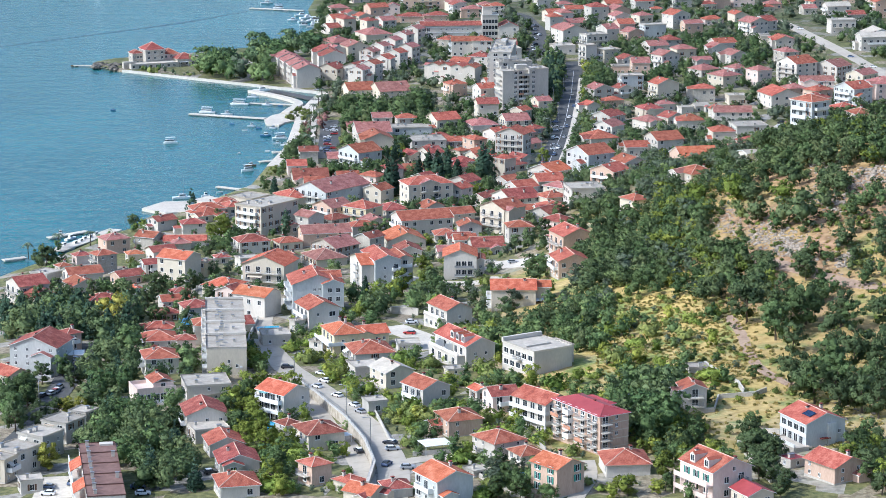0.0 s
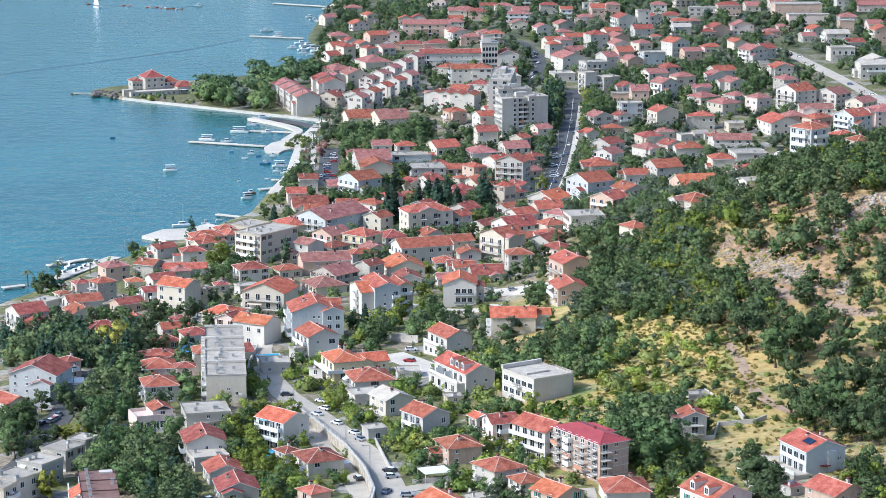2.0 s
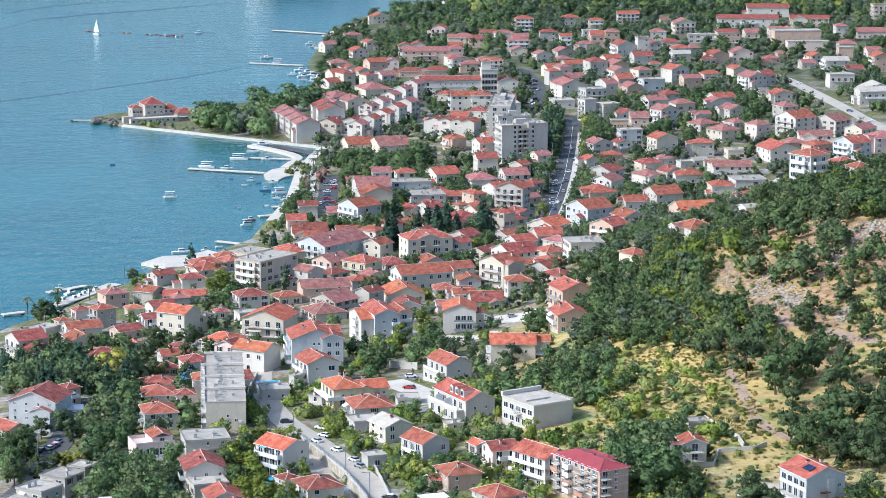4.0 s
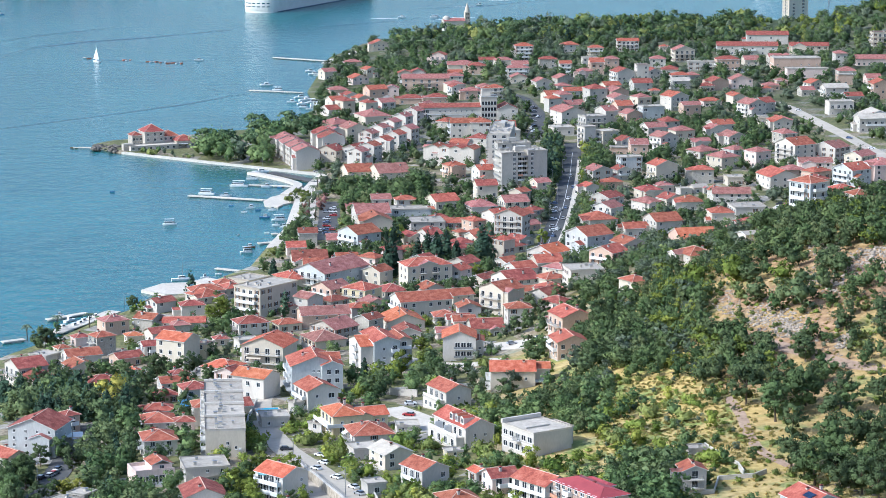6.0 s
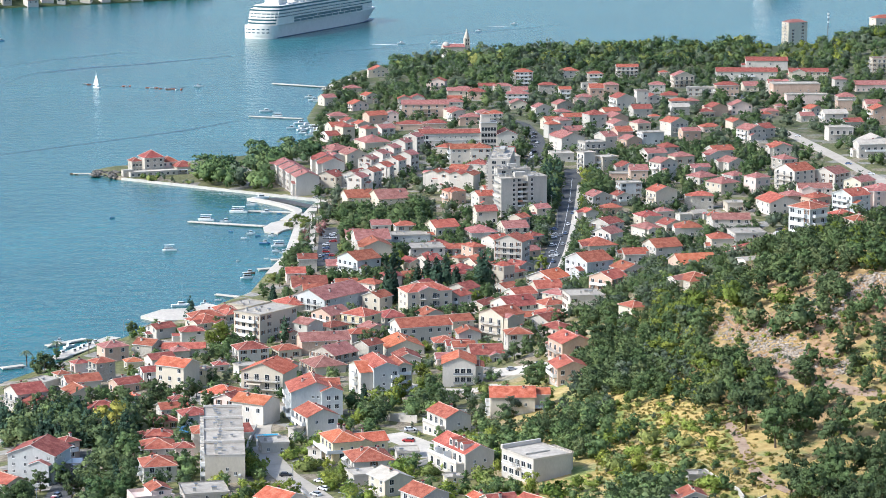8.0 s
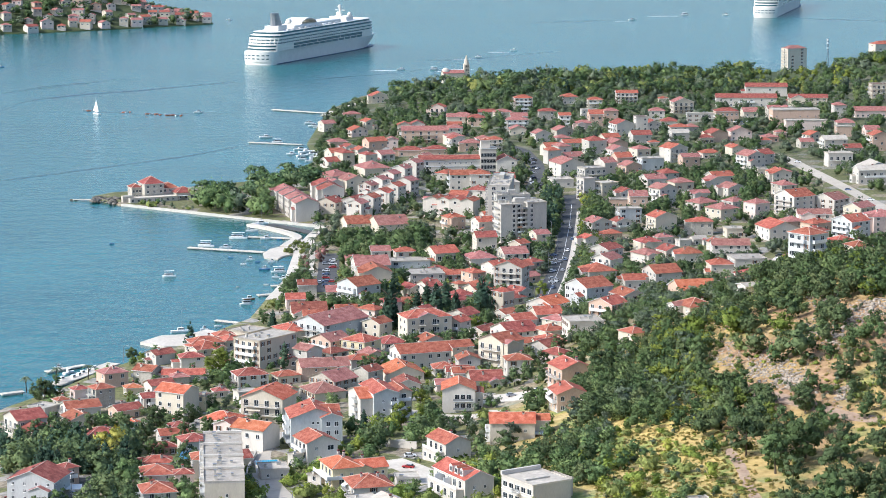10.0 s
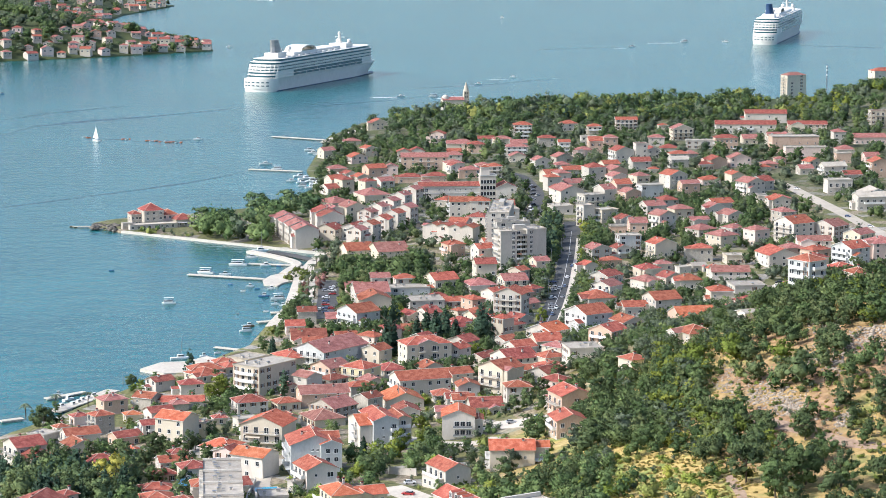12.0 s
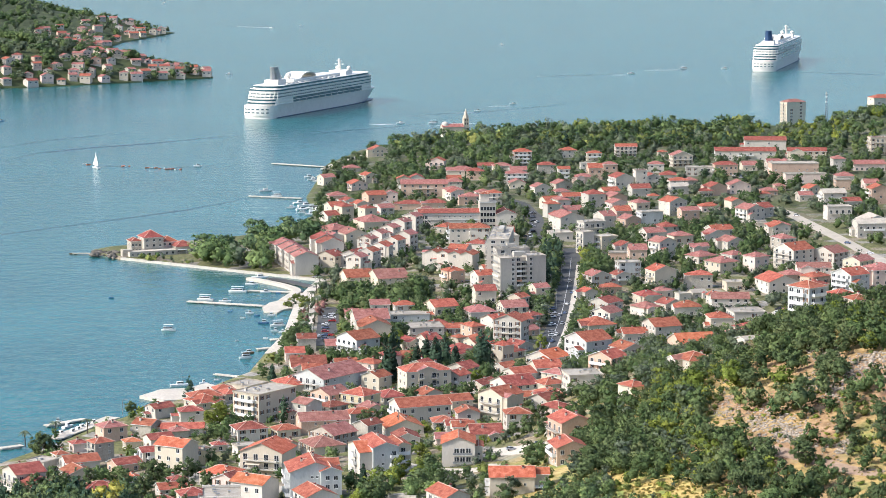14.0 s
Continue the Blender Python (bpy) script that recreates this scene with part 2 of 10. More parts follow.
def ground_material():
    """Garden soil, grass and dry meadow, with bare rock and earth on the ridge."""
    m = bpy.data.materials.new("ground_cover")
    m.use_nodes = True
    nodes, links = m.node_tree.nodes, m.node_tree.links
    bsdf = nodes["Principled BSDF"]
    bsdf.inputs["Roughness"].default_value = 0.95
    place = nodes.new("ShaderNodeTexCoord")

    def cloud(scale, low, high):
        n, r = nodes.new("ShaderNodeTexNoise"), nodes.new("ShaderNodeMapRange")
        n.inputs["Scale"].default_value, n.inputs["Detail"].default_value = scale, 6
        r.inputs["From Min"].default_value, r.inputs["From Max"].default_value = low, high
        links.new(place.outputs["Object"], n.inputs["Vector"])
        links.new(n.outputs["Fac"], r.inputs["Value"])
        return r.outputs["Result"]

    def blend(fac, a, b):
        x = nodes.new("ShaderNodeMix")
        x.data_type = "RGBA"
        links.new(fac, x.inputs["Factor"])
        for key, value in (("A", a), ("B", b)):
            if isinstance(value, tuple):
                x.inputs[key].default_value = (*value, 1)
            else:
                links.new(value, x.inputs[key])
        return x.outputs["Result"]

    plots = nodes.new("ShaderNodeTexVoronoi")
    plots.inputs["Scale"].default_value, plots.inputs["Randomness"].default_value = 0.12, 0.9
    links.new(place.outputs["Object"], plots.inputs["Vector"])
    parts = nodes.new("ShaderNodeSeparateColor")
    links.new(plots.outputs["Color"], parts.inputs["Color"])

    def pick(out, low, high):
        r = nodes.new("ShaderNodeMapRange")
        r.inputs["From Min"].default_value, r.inputs["From Max"].default_value = low, high
        links.new(out, r.inputs["Value"])
        return r.outputs["Result"]

    green = blend(cloud(0.6, 0.38, 0.62), (0.085, 0.095, 0.032), (0.19, 0.185, 0.07))
    soil = blend(cloud(0.7, 0.4, 0.6), (0.17, 0.135, 0.09), (0.33, 0.28, 0.20))
    yard = blend(cloud(0.5, 0.35, 0.65), (0.20, 0.185, 0.16), (0.38, 0.355, 0.31))
    town = blend(pick(parts.outputs["Red"], 0.64, 0.68), green, soil)
    town = blend(pick(parts.outputs["Green"], 0.82, 0.85), town, yard)
    straw = blend(cloud(0.5, 0.3, 0.7), (0.38, 0.27, 0.08), (0.60, 0.45, 0.16))
    earth = blend(cloud(0.3, 0.35, 0.65), (0.22, 0.122, 0.062), (0.43, 0.275, 0.155))
    mask = nodes.new("ShaderNodeVertexColor")
    mask.layer_name = "cover"
    split = nodes.new("ShaderNodeSeparateColor")
    links.new(mask.outputs["Color"], split.inputs["Color"])
    meadow = blend(cloud(0.12, 0.48, 0.60), straw, blend(cloud(0.9, 0.4, 0.6), (0.15, 0.19, 0.04), (0.30, 0.33, 0.085)))
    scrub = blend(cloud(0.08, 0.35, 0.65), (0.035, 0.050, 0.016), (0.075, 0.095, 0.03))
    town = blend(split.outputs["Blue"], town, scrub)
    out = blend(split.outputs["Red"], town, meadow)
    out = blend(split.outputs["Green"], out, earth)
    links.new(out, bsdf.inputs["Base Color"])
    rise, n = nodes.new("ShaderNodeBump"), nodes.new("ShaderNodeTexNoise")
    n.inputs["Scale"].default_value, n.inputs["Detail"].default_value = 1.2, 5
    rise.inputs["Strength"].default_value, rise.inputs["Distance"].default_value = 0.7, 0.5
    links.new(place.outputs["Object"], n.inputs["Vector"])
    links.new(n.outputs["Fac"], rise.inputs["Height"])
    links.new(rise.outputs["Normal"], bsdf.inputs["Normal"])
    return m


def water_material():
    m = bpy.data.materials.new("sea_water")
    m.use_nodes = True
    nodes, links = m.node_tree.nodes, m.node_tree.links
    bsdf = nodes["Principled BSDF"]
    bsdf.inputs["Roughness"].default_value, bsdf.inputs["IOR"].default_value = 0.16, 1.33
    place = nodes.new("ShaderNodeTexCoord")
    tint = nodes.new("ShaderNodeTexNoise")
    tint.inputs["Scale"].default_value, tint.inputs["Detail"].default_value = 0.008, 4
    ramp = nodes.new("ShaderNodeValToRGB")
    ramp.color_ramp.elements[0].position, ramp.color_ramp.elements[1].position = 0.35, 0.7
    ramp.color_ramp.elements[0].color, ramp.color_ramp.elements[1].color = (0.010, 0.100, 0.112, 1), (0.018, 0.138, 0.150, 1)
    links.new(place.outputs["Object"], tint.inputs["Vector"])
    links.new(tint.outputs["Fac"], ramp.inputs["Fac"])
    links.new(ramp.outputs["Color"], bsdf.inputs["Base Color"])
    normal = None
    for scale, strength, reach, stretch in ((0.05, 0.5, 1.2, (1, 1.6, 1)), (0.16, 0.7, 0.8, (1, 0.7, 1)), (0.45, 0.8, 0.45, (1, 0.6, 1)), (1.4, 0.5, 0.10, (1, 1, 1))):
        mp, n, b = nodes.new("ShaderNodeMapping"), nodes.new("ShaderNodeTexNoise"), nodes.new("ShaderNodeBump")
        mp.inputs["Scale"].default_value = stretch
        n.inputs["Scale"].default_value, n.inputs["Detail"].default_value = scale, 3
        b.inputs["Strength"].default_value, b.inputs["Distance"].default_value = strength, reach
        links.new(place.outputs["Object"], mp.inputs["Vector"])
        links.new(mp.outputs["Vector"], n.inputs["Vector"])
        links.new(n.outputs["Fac"], b.inputs["Height"])
        if normal:
            links.new(normal, b.inputs["Normal"])
        normal = b.outputs["Normal"]
    links.new(normal, bsdf.inputs["Normal"])
    return m


WATER, GROUND = water_material(), ground_material()

# ---- the lie of the land ----
SHORE_Y = [-1500, 300, 600, 800, 923, 953, 983, 1006, 1043, 1069, 1096, 1133, 1191, 1288, 1335, 1363, 1393, 1446, 1469, 1480, 1496, 1520, 1560, 1649, 1740, 1956, 2063, 2130, 2170, 2195, 2205, 2225, 2260, 2500, 3100]
SHORE_X = [-520, -380, -280, -205, -157, -143, -133, -122, -102, -94, -83, -80, -74, -74, -70, -66, -107, -182, -199, -201, -192, -150, -98, -81, -92, -87, -65, -30, 10, 60, 160, 310, 420, 850, 1600]
BASE_Y = [-1500, 300, 953, 1100, 1335, 1649, 1956, 2063, 2195, 2225, 2500, 3100]
BASE_X = [-520, -380, -143, -83, -70, -81, -87, -65, 60, 310, 850, 1600]
FAR_Y = [2560, 2680, 2720, 2760, 2830, 2888, 2930, 3060, 3260, 3420, 3560, 3740, 3800, 3880, 4200, 4800, 6500]
FAR_X = [-1700, -720, -470, -400, -310, -246, -270, -350, -430, -442, -438, -402, -392, -450, -560, -760, -1300]


def smooth(a, b, x):
    t = np.clip((x - a) / (b - a), 0, 1)
    return t * t * (3 - 2 * t)


def land(x, y):
    """Height of the mainland at x, y (arrays or numbers), on dry ground."""
    s = np.maximum(0, x - np.interp(y, BASE_Y, BASE_X))
    rise = 9 + 19 * smooth(1050, 600, y)
    z = 0.9 + rise * (1 - np.exp(-s / 150)) * smooth(-300, 250, y) + 0.02 * np.maximum(0, s - 200) * smooth(2300, 1900, y)
    ridge = 48 * smooth(0, 170, x) + 0.15 * np.maximum(0, x - 150)
    z = z + ridge * np.exp(-((y - 880) / 150) ** 2)
    z = z + 0.20 * np.maximum(0, x - 380) * smooth(2250, 1800, y)
    z = z + 15 * smooth(285, 390, x) * np.exp(-((y - 2130) / 90) ** 2)
    z = z + 0.5 * np.sin(x * 0.05 + 1.3) * np.sin(y * 0.043) * smooth(20, 60, s)
    return z


def far_land(x, y):
    """Height of the opposite shore."""
    d = np.maximum(0, np.interp(y, FAR_Y, FAR_X) - x)
    return 0.9 + 0.17 * d * smooth(0, 90, d) + 2.5 * smooth(2, 30, d)


# ---- mesh helpers ----
def part(name, bm, materials, parent, label="", at=None):
    """Links a bmesh (or a ready mesh) as one mesh object under a thing or a part."""
    if isinstance(bm, bmesh.types.BMesh):
        me = bpy.data.meshes.new(name)
        bm.to_mesh(me)
        bm.free()
        for m in materials if isinstance(materials, (list, tuple)) else [materials]:
            me.materials.append(m)
    else:
        me = bm
    ob = new(name, me)
    ob.parent = parent
    if at is not None:
        ob.matrix_basis = at
    return tagged(ob, label)


def thing(name, at, label, category, group="", kind=""):
    ob = new(name)
    ob.empty_display_size = 0.5
    ob.matrix_basis = at
    return tagged(ob, label, category, group, kind)


def box(bm, x0, x1, y0, y1, z0, z1, index=0, bevel=0.0):
    vs = [bm.verts.new(p) for p in ((x0, y0, z0), (x1, y0, z0), (x1, y1, z0), (x0, y1, z0), (x0, y0, z1), (x1, y0, z1), (x1, y1, z1), (x0, y1, z1))]
    made = []
    for ids in ((3, 2, 1, 0), (4, 5, 6, 7), (0, 1, 5, 4), (1, 2, 6, 5), (2, 3, 7, 6), (3, 0, 4, 7)):
        f = bm.faces.new([vs[i] for i in ids])
        f.material_index = index
        made.append(f)
    if bevel:
        bmesh.ops.bevel(bm, geom=list({e for f in made for e in f.edges}), offset=bevel, segments=1, affect="EDGES")
    return vs


def prism(bm, outline, z0, z1, index=0, top=1.0):
    """An upright prism over an outline of (x, y), its upper end scaled by top."""
    n = len(outline)
    a = [bm.verts.new((x, y, z0)) for x, y in outline]
    b = [bm.verts.new((x * top, y * top, z1)) for x, y in outline]
    faces = [bm.faces.new(a[::-1]), bm.faces.new(b)]
    faces += [bm.faces.new((a[i], a[(i + 1) % n], b[(i + 1) % n], b[i])) for i in range(n)]
    for f in faces:
        f.material_index = index


def ring(radius, n, cx=0, cy=0):
    return [(cx + radius * math.cos(2 * math.pi * i / n), cy + radius * math.sin(2 * math.pi * i / n)) for i in range(n)]


def beam(bm, a, b, r, index=0, sides=4):
    """A straight bar from a to b."""
    a, b = Vector(a), Vector(b)
    d = (b - a).normalized()
    u = d.orthogonal().normalized()
    v = d.cross(u)
    rings = [[bm.verts.new(p + (u * math.cos(2 * math.pi * i / sides) + v * math.sin(2 * math.pi * i / sides)) * r) for i in range(sides)] for p in (a, b)]
    for i in range(sides):
        f = bm.faces.new((rings[0][i], rings[0][(i + 1) % sides], rings[1][(i + 1) % sides], rings[1][i]))
        f.material_index = index
    for loop in (rings[0][::-1], rings[1]):
        bm.faces.new(loop).material_index = index


def tri_mesh(name, verts, tris, slots, index=None):
    """A mesh from arrays of corners and triangles."""
    me = bpy.data.meshes.new(name)
    me.vertices.add(len(verts))
    me.vertices.foreach_set("co", np.asarray(verts, np.float32).ravel())
    me.loops.add(3 * len(tris))
    me.loops.foreach_set("vertex_index", np.asarray(tris, np.int32).ravel())
    me.polygons.add(len(tris))
    me.polygons.foreach_set("loop_start", np.arange(0, 3 * len(tris), 3, dtype=np.int32))
    for m in slots:
        me.materials.append(m)
    if index is not None:
        me.polygons.foreach_set("material_index", np.asarray(index, np.int32))
    me.update(calc_edges=True)
    return me


# ---- ground and sea ----
def shoreline(y):
    return np.interp(y, SHORE_Y, SHORE_X)


def ground_sheet():
    ys = sorted(set([float(v) for v in SHORE_Y] + [float(v) for v in np.arange(420, 1300, 6)] + [float(v) for v in np.arange(1300, 2300, 12)] + list(np.arange(-1500.0, 420, 60)) + list(np.arange(2300.0, 3100, 60))))
    ss = [-900, -300, -60, -6, -0.3, 0.0] + list(np.arange(4, 420, 6.0)) + list(np.arange(430, 900, 20.0)) + [1000, 1200, 1500, 2000, 3000]
    Y, S = np.meshgrid(ys, ss, indexing="ij")
    X = shoreline(Y) + S
    Z = np.where(S < -0.1, np.where(S < -1, -6.0, -3.0), land(X, Y))
    ny, ns = Y.shape
    verts = np.stack([X, Y, Z], -1).reshape(-1, 3)
    idx = np.arange(ny * ns).reshape(ny, ns)
    q = np.stack([idx[:-1, :-1], idx[:-1, 1:], idx[1:, 1:], idx[1:, :-1]], -1).reshape(-1, 4)
    tris = np.concatenate([q[:, [0, 1, 2]], q[:, [0, 2, 3]]])
    me = tri_mesh("ground", verts, tris, [GROUND])
    cover = me.color_attributes.new("cover", "FLOAT_COLOR", "POINT")
    x, y = verts[:, 0], verts[:, 1]
    ridge = np.exp(-((y - 800) / 140) ** 2) * smooth(20, 75, x)
    meadow = np.clip(np.maximum(ridge * 1.6, smooth(2, 30, x) * smooth(560, 640, y) * smooth(900, 820, y) * 0.8), 0, 1)
    patchy = np.array([noise.noise((px * 0.06, py * 0.04, 3.0)) for px, py in zip(x, y)]) * 0.9 + 0.55
    stone = np.clip(smooth(68, 92, x) * np.exp(-((y - 790) / 85) ** 2) * 1.8 * np.clip(patchy, 0, 1), 0, 1)
    colours = np.zeros((len(verts), 4), np.float32)
    colours[:, 0], colours[:, 1], colours[:, 3] = meadow, stone, 1
    colours[:, 2] = np.maximum(smooth(2040, 2100, y), 0.65 * smooth(1400, 1650, y))
    cover.data.foreach_set("color", colours.ravel())
    me.polygons.foreach_set("use_smooth", np.ones(len(tris), bool))
    return tagged(new("ground", me), "hilly town ground with gardens, dry meadow and rock", "ground", kind="structure")


def far_sheet():
    ys = np.arange(2560.0, 6500, 40)
    ss = [-40, -1, 0.0] + list(np.arange(8, 300, 12.0)) + list(np.arange(320, 1500, 60.0))
    Y, S = np.meshgrid(ys, ss, indexing="ij")
    X = np.interp(Y, FAR_Y, FAR_X) - S
    Z = np.where(S < -0.1, -4.0, far_land(X, Y))
    ny, ns = Y.shape
    idx = np.arange(ny * ns).reshape(ny, ns)
    q = np.stack([idx[:-1, :-1], idx[1:, :-1], idx[1:, 1:], idx[:-1, 1:]], -1).reshape(-1, 4)
    me = tri_mesh("opposite_shore", np.stack([X, Y, Z], -1).reshape(-1, 3), np.concatenate([q[:, [0, 1, 2]], q[:, [0, 2, 3]]]), [GROUND])
    cover = me.color_attributes.new("cover", "FLOAT_COLOR", "POINT")
    cover.data.foreach_set("color", np.tile(np.array([0.0, 0.0, 1.0, 1.0], np.float32), len(me.vertices)))
    me.polygons.foreach_set("use_smooth", np.ones(len(me.polygons), bool))
    return tagged(new("opposite_shore", me), "wooded hillside across the bay with houses at its foot", "hillside", kind="structure")


ground_sheet()
far_sheet()
bm = bmesh.new()
bmesh.ops.create_grid(bm, x_segments=8, y_segments=8, size=9000)
sea = part("water", bm, WATER, None, "calm blue-green bay water with fine ripples")
tagged(sea, category="sea", kind="structure")

ROADS = []


def ribbon(name, points, width, mat, label, category, lift=0.12, kind="structure", thick=0.5, step=3.0, keep=1.0):
    """A strip of paving draped over the ground along a line of (x, y)."""
    pts = [Vector((*p, 0)) for p in points]
    fine = []
    for a, b in zip(pts, pts[1:]):
        n = max(1, int((b - a).length / step))
        fine += [a.lerp(b, i / n) for i in range(n)]
    fine.append(pts[-1])
    for _ in range(6):
        fine = [fine[0]] + [(fine[i - 1] + 2 * fine[i] + fine[i + 1]) / 4 for i in range(1, len(fine) - 1)] + [fine[-1]]
    bm, rows = bmesh.new(), []
    cuts = 5
    for i, p in enumerate(fine):
        d = (fine[min(i + 1, len(fine) - 1)] - fine[max(i - 1, 0)]).normalized()
        side = Vector((d.y, -d.x, 0))
        row = []
        for k in range(cuts):
            q = p + side * width * (k / (cuts - 1) - 0.5)
            row.append(bm.verts.new((q.x, q.y, float(land(q.x, q.y)) + lift)))
        rows.append(row)
        if i % 2 == 0 and keep:
            ROADS.append((p.x, p.y, width / 2 + keep))
    for a, b in zip(rows, rows[1:]):
        for k in range(cuts - 1):
            bm.faces.new((a[k + 1], a[k], b[k], b[k + 1]))
    bmesh.ops.recalc_face_normals(bm, faces=bm.faces[:])
    low = bmesh.ops.extrude_face_region(bm, geom=bm.faces[:])
    bmesh.ops.translate(bm, vec=(0, 0, -thick), verts=[v for v in low["geom"] if isinstance(v, bmesh.types.BMVert)])
    bmesh.ops.recalc_face_normals(bm, faces=bm.faces[:])
    return tagged(part(name, bm, mat, None, label), category=category, kind=kind)


def garden_wall(points, height, thick, mat, label, rail=False):
    """A wall along a line on the ground, with coping and perhaps a rail."""
    pts, bm = [], bmesh.new()
    for a, b in zip(points, points[1:]):
        n = max(1, int(math.dist(a, b) / 4))
        pts += [(a[0] + (b[0] - a[0]) * i / n, a[1] + (b[1] - a[1]) * i / n) for i in range(n)]
    pts.append(points[-1])
    cop, rails = bmesh.new(), bmesh.new()
    for (ax, ay), (bx, by) in zip(pts, pts[1:]):
        d = Vector((bx - ax, by - ay, 0)).normalized()
        s = Vector((d.y, -d.x, 0)) * thick / 2
        za, zb = float(land(ax, ay)), float(land(bx, by))
        for target, lo, hi, wide in ((bm, -1.5, height, 1.0), (cop, height, height + 0.12, 1.3)):
            a0, b0 = Vector((ax, ay, za)), Vector((bx, by, zb))
            v = [target.verts.new(p) for p in (a0 - s * wide + Vector((0, 0, lo)), a0 + s * wide + Vector((0, 0, lo)), b0 + s * wide + Vector((0, 0, lo)), b0 - s * wide + Vector((0, 0, lo)),
                                               a0 - s * wide + Vector((0, 0, hi)), a0 + s * wide + Vector((0, 0, hi)), b0 + s * wide + Vector((0, 0, hi)), b0 - s * wide + Vector((0, 0, hi)))]
            for ids in ((3, 2, 1, 0), (4, 5, 6, 7), (0, 1, 5, 4), (1, 2, 6, 5), (2, 3, 7, 6), (3, 0, 4, 7)):
                target.faces.new([v[i] for i in ids])
        if rail:
            beam(rails, (ax, ay, za + height), (ax, ay, za + height + 1.1), 0.05)
            beam(rails, (ax, ay, za + height + 1.1), (bx, by, zb + height + 1.1), 0.05)
            beam(rails, (ax, ay, za + height + 0.6), (bx, by, zb + height + 0.6), 0.03)
    base = thing("garden_wall", Matrix.Translation((0, 0, 0)), label, "wall")
    part("masonry", bm, mat, base)
    part("coping", cop, CONCRETE, base)
    if rail:
        part("railing", rails, METAL, base, "grey metal railing")
    else:
        rails.free()


# ---- houses ----
HOUSES = []
HOUSE_MADE, FAR_HOUSES = [], []
AWNING_TURN = Matrix(((0, 0, 1, 0), (1, 0, 0, 0), (0, 1, 0, 0), (0, 0, 0, 1)))
SOLAR = material("solar_glass", (0.01, 0.02, 0.05), (0.02, 0.035, 0.08), rough=0.15)
dice = random.Random(7)


def relief(name, xs, zs, cells, slots):
    """One joined mesh of stepped panels: columns xs, rows zs, cells[row][column] = (how far proud, material)."""
    bm, made = bmesh.new(), {}

    def corner(i, k, out):
        key = (i, k, round(out, 4))
        if key not in made:
            made[key] = bm.verts.new((xs[i], -out, zs[k]))
        return made[key]

    def out_at(k, i):
        return cells[k][i][0] if 0 <= k < len(cells) and 0 <= i < len(cells[0]) and cells[k][i] else -0.06

    for k, row in enumerate(cells):
        for i, cell in enumerate(row):
            if not cell:
                continue
            out, m = cell
            bm.faces.new([corner(i, k, out), corner(i + 1, k, out), corner(i + 1, k + 1, out), corner(i, k + 1, out)]).material_index = m
            for dk, di, p, q in ((-1, 0, (i, k), (i + 1, k)), (1, 0, (i + 1, k + 1), (i, k + 1)), (0, -1, (i, k + 1), (i, k)), (0, 1, (i + 1, k), (i + 1, k + 1))):
                low = out_at(k + dk, i + di)
                if low < out - 1e-4:
                    bm.faces.new([corner(*p, out), corner(*p, low), corner(*q, low), corner(*q, out)]).material_index = m
    me = bpy.data.meshes.new(name)
    bm.to_mesh(me)
    bm.free()
    for m in slots:
        me.materials.append(m)
    return me


def window_mesh(name, w, h, shutters=None):
    t = 0.07
    xs = [-w / 2 - t, -w / 2, -0.035, 0.035, w / 2, w / 2 + t]
    zs = [-t - 0.1, -t, 0, h, h + t]
    f, g = (0.06, 0), (0.01, 1)
    cells = [[(0.18, 0)] * 5, [f] * 5, [f, g, f, g, f], [f] * 5]
    if shutters:
        xs = [xs[0] - w / 2] + xs + [xs[-1] + w / 2]
        s = (0.08, 2)
        cells = [[None] + cells[0] + [None], [s] + cells[1] + [s], [s] + cells[2] + [s], [s] + cells[3] + [s]]
    return relief(name, xs, zs, cells, (WHITE, GLASS) + ((shutters,) if shutters else ()))


WINDOWS = {"plain": window_mesh("window", 1.2, 1.35), "brown": window_mesh("window", 1.0, 1.4, SHUTTER_BROWN), "green": window_mesh("window", 1.0, 1.5, SHUTTER_GREEN),
           "wide": window_mesh("window", 1.9, 1.4), "tall": window_mesh("window", 1.5, 1.95), "small": window_mesh("window", 0.7, 0.8)}


def balcony_meshes(length, solid):
    """The slab of a balcony and its parapet or railing."""
    deep, made = 1.4, []
    bm = bmesh.new()
    box(bm, -length / 2, length / 2, -deep, 0.05, -0.18, 0, 0)
    rail = bmesh.new()
    if solid:
        x, t = length / 2, 0.12
        pts = [(-x, 0), (-x, -deep), (x, -deep), (x, 0), (x - t, 0), (x - t, -deep + t), (-x + t, -deep + t), (-x + t, 0)]
        prism(rail, pts, 0, 0.98)
    else:
        n = int(length / 0.45)
        for i in range(n + 1):
            x = -length / 2 + 0.05 + (length - 0.1) * i / n
            box(rail, x - 0.025, x + 0.025, -deep + 0.03, -deep + 0.08, 0, 1.0)
        x = length / 2
        prism(rail, [(-x, 0), (-x, -deep), (x, -deep), (x, 0), (x - 0.07, 0), (x - 0.07, -deep + 0.1), (-x + 0.07, -deep + 0.1), (-x + 0.07, 0)], 1.0, 1.07)
        for s in (-1, 1):
            a, b = sorted((s * length / 2, s * (length / 2 - 0.06)))
            for k in range(1, 4):
                box(rail, a, b, -deep + 0.32 * k, -deep + 0.32 * k + 0.05, 0, 1.0)
    for name, shape, m in (("balcony", bm, CONCRETE if not solid else WHITE), ("railing", rail, WHITE if solid else METAL)):
        me = bpy.data.meshes.new(name)
        shape.to_mesh(me)
        shape.free()
        me.materials.append(m)
        made.append(me)
    return made


